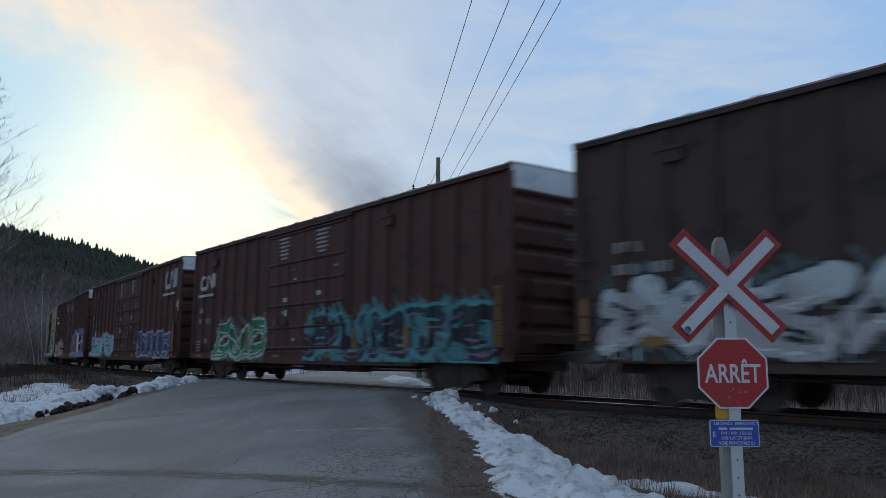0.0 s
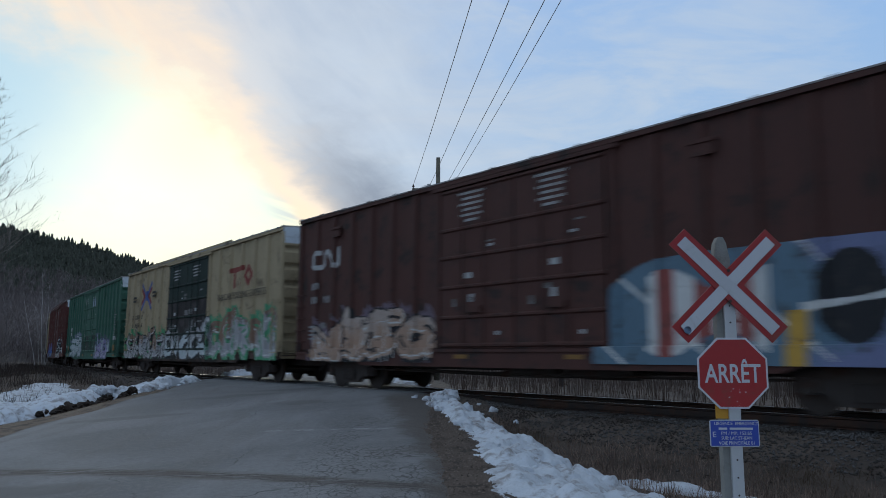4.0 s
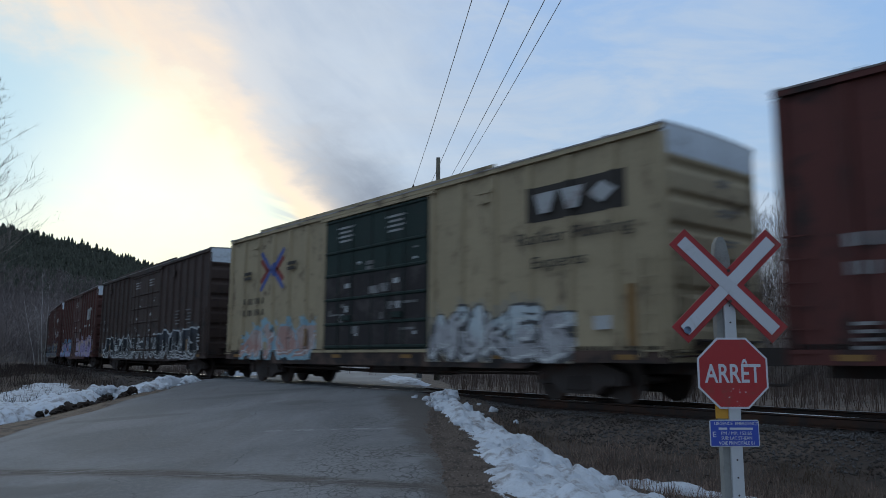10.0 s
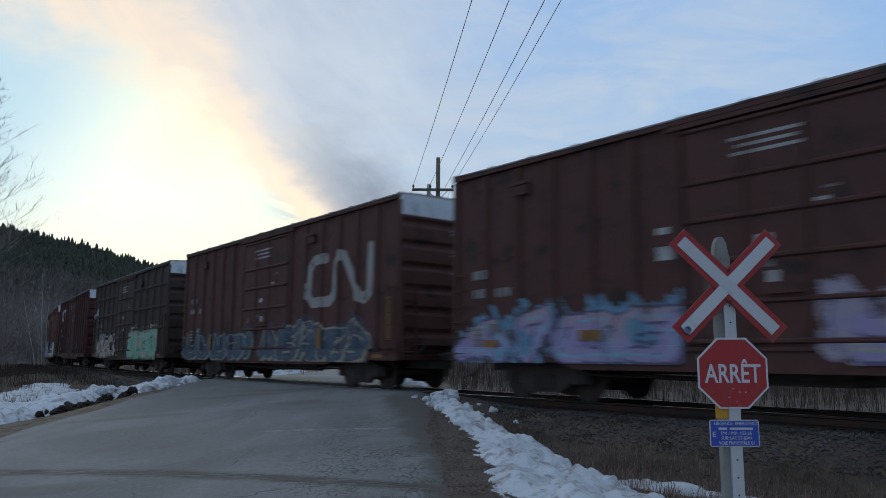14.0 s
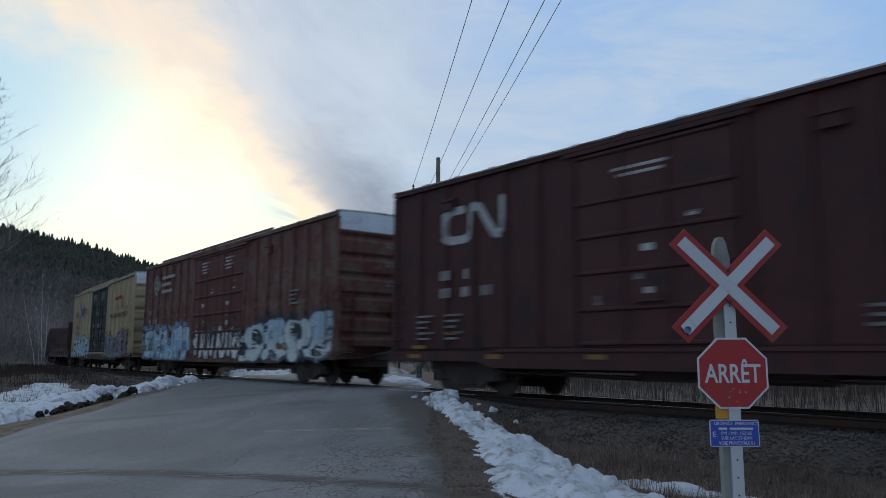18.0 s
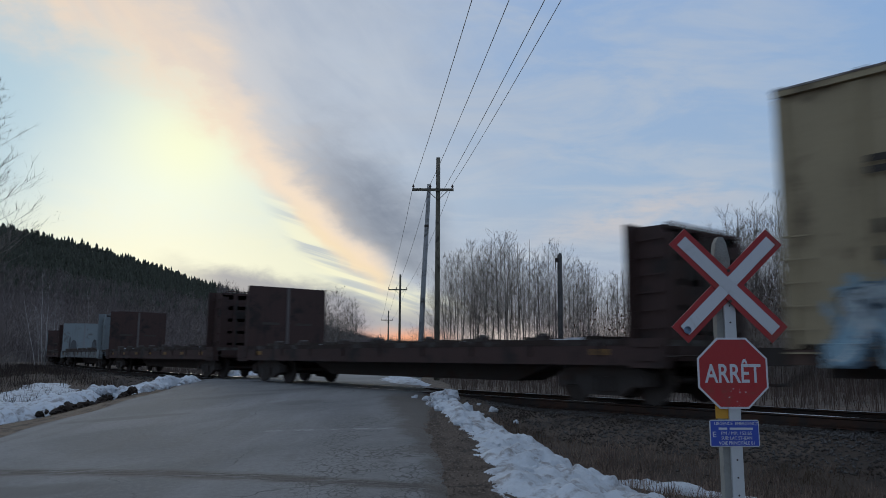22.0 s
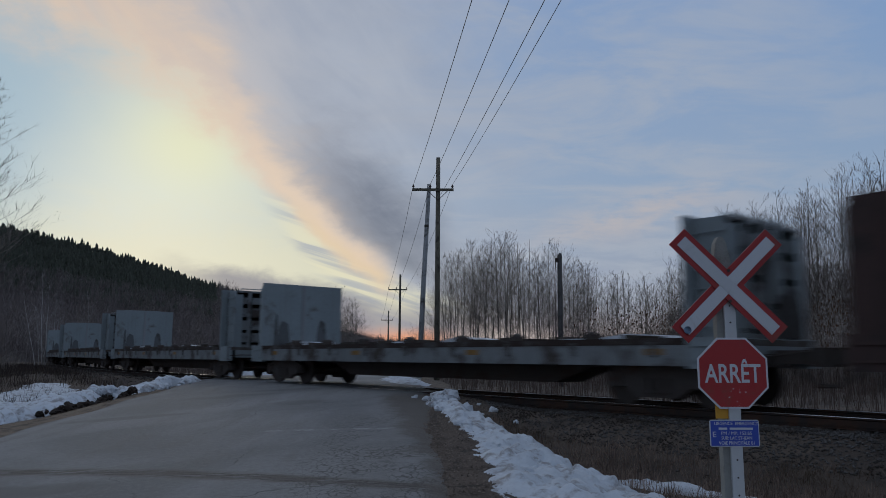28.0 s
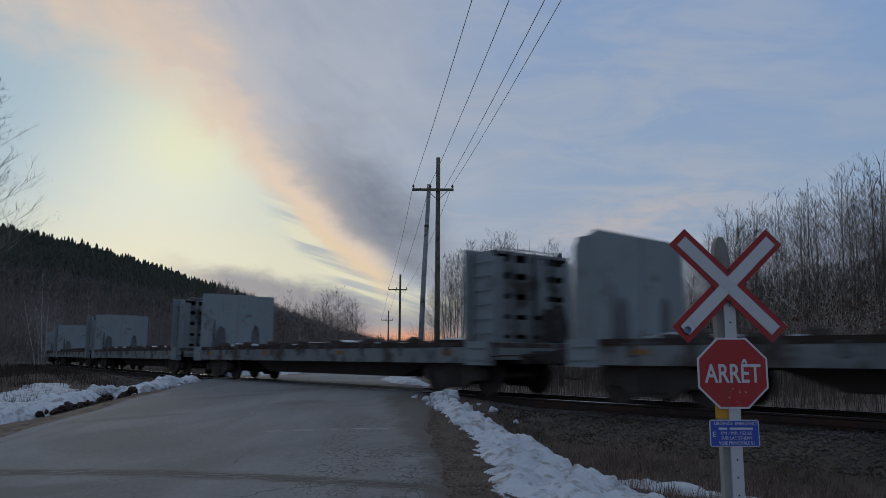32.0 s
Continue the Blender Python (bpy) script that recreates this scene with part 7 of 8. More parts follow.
for k, (x0, y0, x1, y1, hw) in enumerate(((8.0, 20.5, 10.5, 19.0, 0.3), (14.0, 18.5, 18.0, 15.0, 0.35), (4.2, 25.5, 6.0, 24.5, 0.3), (0.5, 28.0, 2.2, 27.0, 0.35), (-16.0, 44.0, -13.0, 41.0, 0.4), (-5.5, 60.0, -3.0, 62.0, 0.5))):
    snow_strip("snow_patch", [(x0, y0), ((x0 + x1) / 2 + 0.2, (y0 + y1) / 2), (x1, y1)], [hw * 0.6, hw, hw * 0.5], 0.14, 30.0 + k, "melting snow patch in dead reeds", step=0.12, rough=0.5)

rng = random.Random(31)
spots = [(-10.15 + rng.uniform(-0.3, 0.3), 23.2 + rng.uniform(-0.5, 0.5), rng.uniform(0.16, 0.30)) for _ in range(9)]
spots += [(-8.6 - 0.33 * (27 - yy) * 0.62 + rng.uniform(-0.15, 0.15), yy, rng.uniform(0.08, 0.2)) for yy in (24.2, 24.8, 25.3, 25.7, 26.2, 26.8, 25.0, 24.5)]
spots += [(0.0 + rng.uniform(-0.12, 0.2), 16.2 + rng.uniform(-0.35, 0.3), rng.uniform(0.12, 0.22)) for _ in range(5)]
spots += [(float(np.interp(yy, [6, 9.4, 11.4, 13.4, 15.6, 17.2], [1.5, 1.2, 0.9, 0.5, 0.05, -0.27])) + rng.uniform(-0.4, 0.55), yy, rng.uniform(0.04, 0.13)) for yy in [7 + 10 * i / 44 for i in range(45)]]

spots += [(1.0, 15.1, 0.09), (1.35, 14.2, 0.06), (0.75, 15.8, 0.05)]
for sx, sy, sr in spots:
    solid("snow_clod", snow_lumps("snow_clod", [(sx, sy, sr)], int(sx * 97 + sy * 13), "", 0.30 if sx < -9.5 and sr > 0.12 else 0.0, 1.3), SNOW, "clod of old snow thrown up by a plough", "snow", "snow clods", smooth=sr < 0.1)
for sx, sy, sr in [(float(np.interp(sy, [19.6, 23.8], [-10.3, -9.25])) + rng.uniform(-0.35, 0.3), sy, rng.uniform(0.05, 0.15)) for sy in [19.8 + 3.8 * rng.random() for i in range(34)]]:
    solid("soil_clod", snow_lumps("soil_clod", [(sx, sy, sr)], int(sx * 97 + sy * 13), "", rng.uniform(-0.02, 0.14), 2.2), SOIL, "dark clod of frozen soil on the snow", "soil", "soil clods")


# ---------------------------------------------------------------- cracks and stains on the road
def shoulder(side):
    """Gravel between the asphalt and the snow."""
    sh = Shape()
    count = 46 if side > 0 else 72
    ys = [3 + 0.35 * i for i in range(count)]
    for y in ys:
        r = float(road_right(np.float64(y)))
        a, b = (r - 0.5, r + 1.5) if side > 0 else (r - ROAD_WIDTH - 1.5, r - ROAD_WIDTH + 0.3)
        for i in range(9):
            x = a + (b - a) * i / 8
            z = float(ground_height(x, y)) + 0.02 + 0.014 * noise.noise((x * 4, y * 4, 2)) - (0.06 if i in (0, 8) else 0)
            sh.v.append((x, y, z))
    sh.f = [(j * 9 + i, j * 9 + i + 1, (j + 1) * 9 + i + 1, (j + 1) * 9 + i) for j in range(count - 1) for i in range(8)]
    solid("road_shoulder", sh, GRAVEL if side > 0 else TURF, "brown gravel shoulder" if side > 0 else "flattened brown turf beside the road", "shoulder", kind="structure", smooth=True)


shoulder(1)
shoulder(-1)


# ---------------------------------------------------------------- loose stuff on the ground: numpy builders
def many(name, verts, faces, mat, label, category):
    me = bpy.data.meshes.new(name)
    me.vertices.add(len(verts))
    me.vertices.foreach_set("co", np.asarray(verts, np.float32).ravel())
    k = faces.shape[1]
    me.loops.add(faces.size)
    me.loops.foreach_set("vertex_index", faces.astype(np.int32).ravel())
    me.polygons.add(len(faces))
    me.polygons.foreach_set("loop_start", np.arange(0, faces.size, k, dtype=np.int32))
    me.materials.append(mat)
    me.update(calc_edges=True)
    me.validate()
    return tagged(new(name, me), label, category, kind="stuff")


GEN = np.random.RandomState(12)


def off_road(x, y, margin=0.3):
    r = road_right(y)
    return (x > r + margin) | (x < r - ROAD_WIDTH - margin)


def on_snow(x, y):
    c = np.interp(y, [4.5, 7.4, 9.0, 10.4, 11.8, 13.6, 15.5, 17.3], [2.5, 2.1, 1.65, 1.3, 1.0, 0.62, 0.15, -0.25])
    w = np.interp(y, [4.5, 7.4, 9.0, 10.4, 13.6, 17.3], [0.8, 1.0, 0.9, 0.7, 0.5, 0.25])
    cl = np.interp(y, [11, 15.2, 18.2, 20.8, 23.2, 25.6, 27.6], [-14, -12.4, -11.2, -10.2, -9.5, -8.9, -8.35])
    return ((x < c + w) & (x > road_right(y) - 1) & (y < 17.2)) | ((x > cl - 1.9) & (x < road_right(y) - ROAD_WIDTH + 1) & (y < 27.8)) | ((np.abs(x + 15.8) < 1.3) & (y > 24) & (y < 34) & (GEN.uniform(0, 1, np.shape(x)) < 0.85))


def blades(name, x, y, tall, wide, mat, label, lean=0.35):
    n = len(x)
    z = ground_height(x, y) - 0.02
    a = GEN.uniform(0, PI2, n)
    b = GEN.uniform(0, PI2, n)
    h = tall * GEN.uniform(0.45, 1.0, n)
    w = wide * GEN.uniform(0.6, 1.3, n)
    l = GEN.uniform(0, lean, n) * h
    v = np.empty((n, 3, 3))
    v[:, 0] = np.stack([x - np.cos(a) * w, y - np.sin(a) * w, z], 1)
    v[:, 1] = np.stack([x + np.cos(a) * w, y + np.sin(a) * w, z], 1)
    v[:, 2] = np.stack([x + np.cos(b) * l, y + np.sin(b) * l, z + h], 1)
    return many(name, v.reshape(-1, 3), np.arange(3 * n).reshape(-1, 3), mat, label, "grass")


def scatter(n, x0, x1, y0, y1, lo, hi, clump=0.0, margin=0.6):
    x, y = GEN.uniform(x0, x1, n), GEN.uniform(y0, y1, n)
    off, s = track_offset(x, y)
    keep = (off > lo) & (off < hi) & off_road(x, y, margin) & ~on_snow(x, y)
    if clump:
        keep &= smooth_noise(x, y, 0.8, 3.0) + GEN.uniform(-0.6, 0.6, n) > clump
    return x[keep], y[keep]


x, y = scatter(170000, -1, 20, 3.5, 17, -9.5, -2.65, -0.35)
blades("dead_grass", x, y, 0.21, 0.006, DRY_GRASS, "short dead grass on the verge", 0.9)
x, y = scatter(150000, 0.3, 22, 1.0, 16.5, -9.5, -2.5, -0.35)
blades("matted_grass", x, y, 0.085, 0.007, material("matted_grass", (0.185, 0.138, 0.108), 0.95, 0, 0.3, 0.4, 0.25, (0.06, 0.045, 0.033), 0.35, island=0.5), "matted dead grass on the verge", 3.2)
x, y = scatter(9000, 0.5, 12, 3.5, 15, -8.5, -3.3, 0.3)
blades("dead_stalks", x, y, 0.62, 0.004, REED, "thin dead weed stalks on the verge", 0.4)
x, y = scatter(60000, -40, -8, 10, 50, -16, -2.6, -0.1, 0.1)
blades("dead_grass", x, y, 0.38, 0.010, material("dull_marsh_grass", (0.075, 0.056, 0.044), 0.95, 0, 0.3, 0.4, 0.25, island=0.45), "dead marsh grass by the track", 0.7)
n = 42000
y = GEN.uniform(9, 27, n)
x = road_right(y) - ROAD_WIDTH + GEN.uniform(-1.6, 0.12, n)
blades("dead_grass", x, y, 0.055, 0.009, material("flat_brown_grass", (0.135, 0.098, 0.070), 0.95, 0, 0.3, 0.4, 0.25, (0.075, 0.052, 0.036), 0.35, island=0.45), "flattened dead grass along the road edge", 3.0)
x, y = scatter(60000, -42, -9, 24, 66, -11, -2.7, -0.1, 0.1)
blades("dark_weeds", x, y, 0.55, 0.012, material("dark_weeds", (0.035, 0.026, 0.022), 0.95, 0, 0.3, 0.4, 0.25, island=0.4), "dark dead weeds by the track", 0.6)
x, y = scatter(110000, -40, 40, -5, 75, 3.4, 18, -0.2, 1.2)
blades("dry_reeds", x, y, 1.05, 0.011, REED, "dry reeds and weeds beyond the track", 0.3)
x, y = scatter(60000, -60, 60, 5, 100, 14, 38, -0.2, 1.5)
blades("dry_reeds", x, y, 1.7, 0.016, REED, "tall dry reeds before the woods", 0.25)


def stones(n, x0, x1, y0, y1, lo, hi, size, name, label):
    x, y = GEN.uniform(x0, x1, n), GEN.uniform(y0, y1, n)
    off, s = track_offset(x, y)
    keep = (off > lo) & (off < hi) & off_road(x, y, 0.2)
    x, y, off = x[keep], y[keep], off[keep]
    n = len(x)
    r = size * GEN.uniform(0.5, 1.3, n)
    z = ground_height(x, y) + r * 0.3
    base = np.array([(1, 0, 0), (0, 1, 0), (-1, 0, 0), (0, -1, 0), (0, 0, 1), (0, 0, -1)], float)
    v = base[None] * (r[:, None, None] * GEN.uniform(0.6, 1.2, (n, 6, 1)))
    a = GEN.uniform(0, PI2, n)
    c, s_ = np.cos(a)[:, None], np.sin(a)[:, None]
    vx, vy = v[:, :, 0] * c - v[:, :, 1] * s_, v[:, :, 0] * s_ + v[:, :, 1] * c
    tilt = GEN.uniform(-0.5, 0.5, (n, 1))
    vz = v[:, :, 2] * 0.75 + vx * tilt
    v = np.stack([vx + x[:, None], vy + y[:, None], vz + z[:, None]], 2)
    f = np.array([(0, 1, 4), (1, 2, 4), (2, 3, 4), (3, 0, 4), (1, 0, 5), (2, 1, 5), (3, 2, 5), (0, 3, 5)])
    f = (f[None] + 6 * np.arange(n)[:, None, None]).reshape(-1, 3)
    return many(name, v.reshape(-1, 3), f, STONE, label, "ballast")


stones(190000, 0, 24, -4, 19, -2.75, 1.3, 0.026, "ballast", "crushed grey stone under the track")
stones(30000, -45, 2, 16, 75, -3.0, 1.3, 0.05, "ballast", "crushed grey stone under the track")
stones(22000, 6.0, 24, -4, 10, -4.2, -2.7, 0.022, "ballast", "grey ballast stones spilled into the grass")
stones(1500, 2, 22, -2, 15, -4.0, -2.7, 0.028, "ballast", "stray grey ballast stones in the grass")


def grit(n):
    """Loose gravel on the shoulder."""
    y = GEN.uniform(5, 18, n)
    x = road_right(y) + GEN.uniform(-0.35, 1.2, n)
    r = 0.018 * GEN.uniform(0.4, 1.4, n)
    base = np.array([(1, 0, 0), (-0.5, 0.87, 0), (-0.5, -0.87, 0), (0, 0, 0.8)])
    v = base[None] * r[:, None, None] * GEN.uniform(0.6, 1.2, (n, 4, 1))
    v = v + np.stack([x, y, ground_height(x, y) + 0.022], 1)[:, None]
    f = np.array([(0, 1, 3), (1, 2, 3), (2, 0, 3)])
    f = (f[None] + 4 * np.arange(n)[:, None, None]).reshape(-1, 3)
    return many("loose_gravel", v.reshape(-1, 3), f, material("gravel_bits", (0.115, 0.092, 0.075), 0.95, 0, 0.3, 4, 0.5, island=0.5), "loose gravel on the road shoulder", "gravel")


grit(9000)

# ---------------------------------------------------------------- bare trees
def bare_tree(seed, tall, spread_, stems=1, twigs=5, limbs=46, lean=0.0, rise=(0.45, 1.1)):
    """A leafless tree: trunk and limbs as two meshes."""
    r = random.Random(seed)
    trunk, fine = Shape(), Shape()
    for st in range(stems):
        bx, by = (0, 0) if stems == 1 else (r.uniform(-0.5, 0.5), r.uniform(-0.5, 0.5))
        t = tall * (1 if st == 0 else r.uniform(0.65, 0.98))
        lx, ly = r.uniform(-0.05, 0.05) + lean, r.uniform(-0.05, 0.05)
        if stems > 1:
            lx, ly = bx * 0.3 + r.uniform(-0.08, 0.08), by * 0.3 + r.uniform(-0.08, 0.08)
        pts = [(bx + lx * t * k / 7 + 0.05 * t * 0.1 * r.uniform(-1, 1) * (k > 0), by + ly * t * k / 7 + 0.05 * t * 0.1 * r.uniform(-1, 1) * (k > 0), -0.3 + (t + 0.3) * k / 7) for k in range(8)]
        r0 = 0.0044 * t
        trunk.tube(pts, [r0 * (1 - 0.93 * k / 7) + 0.004 for k in range(8)], 6, cap=False)
        for i in range(limbs):
            u = 0.26 + 0.73 * (i + r.random()) / limbs
            k = u * 7
            a = pts[int(k)]
            b = pts[min(int(k) + 1, 7)]
            p = Vector(a).lerp(Vector(b), k - int(k))
            ang = r.uniform(0, PI2)
            ln = spread_ * t * (0.30 * (1 - u) ** 0.8 + 0.03) * r.uniform(0.55, 1.25)
            up = r.uniform(*rise)
            d = Vector((math.cos(ang), math.sin(ang), up)).normalized()
            d2 = Vector((math.cos(ang + r.uniform(-0.4, 0.4)), math.sin(ang + r.uniform(-0.4, 0.4)), up * 1.15 + 0.1)).normalized()
            q1 = p + d * ln * 0.5
            q2 = q1 + d2 * ln * 0.5
            rad = 0.0011 * t * (1 - u) + 0.0048
            fine.tube([p, q1, q2], [rad, rad * 0.65, 0.0035], 3, cap=False)
            for j in range(twigs):
                w = r.uniform(0.25, 1.0)
                s0 = p.lerp(q1, w * 2) if w < 0.5 else q1.lerp(q2, w * 2 - 1)
                e = Vector((math.cos(ang) + r.uniform(-0.9, 0.9), math.sin(ang) + r.uniform(-0.9, 0.9), up * r.uniform(0.6, 1.3))).normalized()
                l2 = ln * r.uniform(0.3, 0.6)
                m1 = s0 + e * l2 * 0.5
                m2 = m1 + (e + Vector((0, 0, 0.35))).normalized() * l2 * 0.5
                side = Vector((e.y, -e.x, 0)).normalized() * 0.0070
                k0 = len(fine.v)
                fine.v += [tuple(s0 + side), tuple(s0 - side), tuple(m2)]
                fine.f.append((k0, k0 + 1, k0 + 2))
                fine.m.append(0)
                for _ in range(6):
                    e2 = (e + Vector((r.uniform(-0.9, 0.9), r.uniform(-0.9, 0.9), r.uniform(-0.1, 0.8)))).normalized()
                    c0 = s0.lerp(m2, r.uniform(0.2, 0.95))
                    c1 = c0 + e2 * l2 * r.uniform(0.3, 0.6)
                    ww = Vector((e2.y, -e2.x, 0)).normalized() * 0.0050
                    k0 = len(fine.v)
                    fine.v += [tuple(c0 + ww), tuple(c0 - ww), tuple(c1)]
                    fine.f.append((k0, k0 + 1, k0 + 2))
                    fine.m.append(0)
    return trunk, fine


KINDS = {}


def leaf_specks(n, s0, s1, lo, hi, floor, roof):
    """Withered leaves and seed heads left on the brush."""
    st, off = GEN.uniform(s0, s1, n), GEN.uniform(lo, hi, n)
    p = np.array([track_point(a, b)[:2] for a, b in zip(st.tolist(), off.tolist())])
    x, y = p[:, 0], p[:, 1]
    z = ground_height(x, y) + floor + (roof - floor) * GEN.beta(2.0, 1.6, n)
    a, r = GEN.uniform(0, PI2, n), GEN.uniform(0.02, 0.055, n)
    dx, dy = np.cos(a) * r, np.sin(a) * r
    v = np.stack([np.stack([x - dx, y - dy, z], 1), np.stack([x + dx * 0.3, y + dy * 0.3, z - r * 1.2], 1), np.stack([x + dx, y + dy, z + r * 0.4], 1), np.stack([x, y, z + r * 1.5], 1)], 1)
    return many("withered_leaves", v.reshape(-1, 3), np.arange(4 * n).reshape(-1, 4), DRY_LEAF, "withered brown leaves on bare brush", "leaves")



def tree_kind(key, label, category, group, bark, *args, **kw):
    trunk, fine = bare_tree(*args, **kw)
    KINDS[key] = (trunk.mesh("trunk", bark, smooth=True), fine.mesh("crown", bark if bark is BIRCH else TWIG), label, category, group)


def wood_mass(name, seed, places, mat, label, limbs=26, twigs=4, wide=0.9):
    """Many leafless trees of a wood's depth, joined."""
    packs = []
    for i in range(4):
        trunk, fine = bare_tree(seed + i, 10.5, wide, limbs=limbs, twigs=twigs)
        v = np.array(trunk.v + fine.v)
        tri = []
        for f in trunk.f + [tuple(q + len(trunk.v) for q in g) for g in fine.f]:
            tri += [(f[0], f[k], f[k + 1]) for k in range(1, len(f) - 1)]
        packs.append((v, np.array(tri)))
    vs, fs, base = [], [], 0
    for k, (x, y, size, turn) in enumerate(places):
        v, f = packs[k % 4]
        c, s_ = math.cos(turn), math.sin(turn)
        w = v * size
        vs.append(np.stack([w[:, 0] * c - w[:, 1] * s_ + x, w[:, 0] * s_ + w[:, 1] * c + y, w[:, 2] + float(ground_height(x, y))], 1))
        fs.append(f + base)
        base += len(v)
    return many(name, np.concatenate(vs), np.concatenate(fs), mat, label, "woods")


def plant(key, x, y, size=1.0, turn=0.0, squash=1.0):
    trunk, fine, label, category, group = KINDS[key]
    ob = thing(key.split("-")[0], label, category, group, at=Matrix.LocRotScale((x, y, float(ground_height(x, y))), Euler((0, 0, turn)), (size * squash, size * squash, size)))
    part("trunk", trunk, None, ob)
    part("crown", fine, None, ob, "fine bare twigs")
    return ob


for i in range(7):
    tree_kind("bare_poplar-%d" % i, "tall leafless poplar at the wood's edge", "tree", "bare poplars", BARK, 200 + i, 10.5, 1.05 + 0.16 * (i % 3), limbs=46, twigs=5, rise=(0.55, 1.2))
for i in range(3):
    tree_kind("bare_birch-%d" % i, "leafless birch with pale bark", "tree", "bare birches", BIRCH, 300 + i, 8.5, 0.85, stems=3, limbs=18, twigs=4)
for i in range(5):
    tree_kind("bare_shrub-%d" % i, "leafless brown shrub thicket", "shrub", "bare shrubs", TWIG, 400 + i, 3.6, 1.0, stems=9, limbs=8, twigs=3)
tree_kind("bare_tree-0", "leafless spreading tree with fine twigs", "tree", "", BARK, 501, 12.6, 0.8, limbs=85, twigs=6)
tree_kind("bare_tree-1", "leafless spreading tree by the road", "tree", "", BARK, 502, 9.5, 1.35, limbs=64, twigs=8)

pick = random.Random(77)
WOOD_WAY = [-0.033, 0.034, 0.071, 0.123, 0.167, 0.204, 0.234, 0.271, 0.308, 0.367, 0.419, 0.486, 0.58, 0.75]
WOOD_RISE = [0.121, 0.155, 0.165, 0.155, 0.144, 0.121, 0.117, 0.106, 0.136, 0.189, 0.212, 0.235, 0.266, 0.28]


def wood_size(x, y):
    """Height of the wood along its edge, for a tree of 10.5 m."""
    return (1.15 + 0.95 * y * float(np.interp(x / max(y, 8.0), WOOD_WAY, WOOD_RISE))) / 10.5


# edge of the wood beyond the track
s = -8.0
deep = []
while s < 62:
    for row in range(5):
        off = 32.0 + row * 3.6 + pick.uniform(-1.6, 1.6)
        x, y, _ = track_point(s + pick.uniform(-1.2, 1.2), off)
        if x - float(road_right(np.float64(y))) > 3.5:
            size, turn = min(1.5, wood_size(x, y)) * pick.uniform(0.8, 1.06), pick.uniform(0, 6.28)
            if row < 3:
                plant("bare_poplar-%d" % pick.randrange(7), x, y, size, turn)
            else:
                deep.append((x, y, size, turn))
    s += 1.4
wood_mass("poplar_wood", 600, deep, TWIG, "depth of a leafless poplar wood", 18, 3)
# shrubs before it
for i in range(170):
    s, off = (pick.uniform(0, 24), pick.uniform(19, 31)) if i < 105 else (pick.uniform(22, 55), pick.uniform(22, 32))
    x, y, _ = track_point(s, off)
    if x - float(road_right(np.float64(y))) > 3.0:
        plant("bare_shrub-%d" % pick.randrange(5), x, y, pick.uniform(0.7, 1.25) if s < 22 else pick.uniform(0.4, 0.8), pick.uniform(0, 6.28))
leaf_specks(5200, -4, 22, 19, 31, 0.9, 4.2)
# woods at the foot of the hill
foot = []
for i in range(230):
    az, d = radians(pick.uniform(-46, -9)), pick.uniform(88, 150)
    x, y = d * math.sin(az), d * math.cos(az)
    if float(road_right(np.float64(y))) - ROAD_WIDTH - x > 4:
        if i < 40:
            key = "bare_birch-%d" % pick.randrange(3) if i % 5 == 0 else "bare_poplar-%d" % pick.randrange(7)
            plant(key, x, y, pick.uniform(0.55, 0.95), pick.uniform(0, 6.28), 1.2)
        else:
            foot.append((x, y, pick.uniform(0.5, 0.95), pick.uniform(0, 6.28)))
wood_mass("hardwood_belt", 640, foot, GREY_WOODS, "grey leafless woods at the foot of the hill", 26, 4, 1.7)
for x, y, z in ((-40.5, 78, 1.1), (-38.0, 84, 1.0), (-41.5, 82, 0.9)):
    plant("bare_birch-%d" % pick.randrange(3), x, y, z, pick.uniform(0, 6.28), 1.2)
# along the road far off
for i in range(34):
    d = pick.uniform(85, 150)
    x = float(road_right(np.float64(d))) + (pick.choice((-1, 1)) * pick.uniform(5, 22)) - (ROAD_WIDTH if pick.random() < 0.5 else 0)
    if abs(x - float(road_right(np.float64(d))) + ROAD_WIDTH / 2) > 7:
        plant("bare_poplar-%d" % pick.randrange(7), x, d, pick.uniform(0.35, 0.55) if x < -8 else pick.uniform(0.6, 0.95), pick.uniform(0, 6.28), 1.3)
far = []
for i in range(190):
    az, d = radians(pick.uniform(-14.5, -6.3)), pick.uniform(140, 180)
    far.append((d * math.sin(az), d * math.cos(az), pick.uniform(0.85, 1.25), pick.uniform(0, 6.28)))
wood_mass("poplar_wood", 660, far, BARK, "hazy leafless poplars beyond the hill's end", 22, 4, 1.3)
plant("bare_tree-1", -12.6, 92, 1.0, 0.4)
plant("bare_tree-1", -15.0, 97, 1.0, 2.4)
plant("bare_tree-1", -10.7, 92, 0.85, 4.0)
plant("bare_tree-0", -20.75, 34.0, 1.1, 2.1, 1.15)
# low brush by the curve of the track
for i in range(46):
    s, off = pick.uniform(30, 95), pick.choice((-1, 1)) * pick.uniform(4.5, 14)
    x, y, _ = track_point(s, off)
    plant("bare_shrub-%d" % pick.randrange(5), x, y, pick.uniform(0.22, 0.45), pick.uniform(0, 6.28), 1.3)


# ---------------------------------------------------------------- the hill
RIDGE_AZ = [-75, -45, -30.5, -27, -23, -19.5, -15, -11.5, -7.5, -4, 3, 10]
RIDGE_TAN = [0.20, 0.170, 0.143, 0.135, 0.117, 0.101, 0.077, 0.052, 0.027, 0.014, 0.004, 0.0]


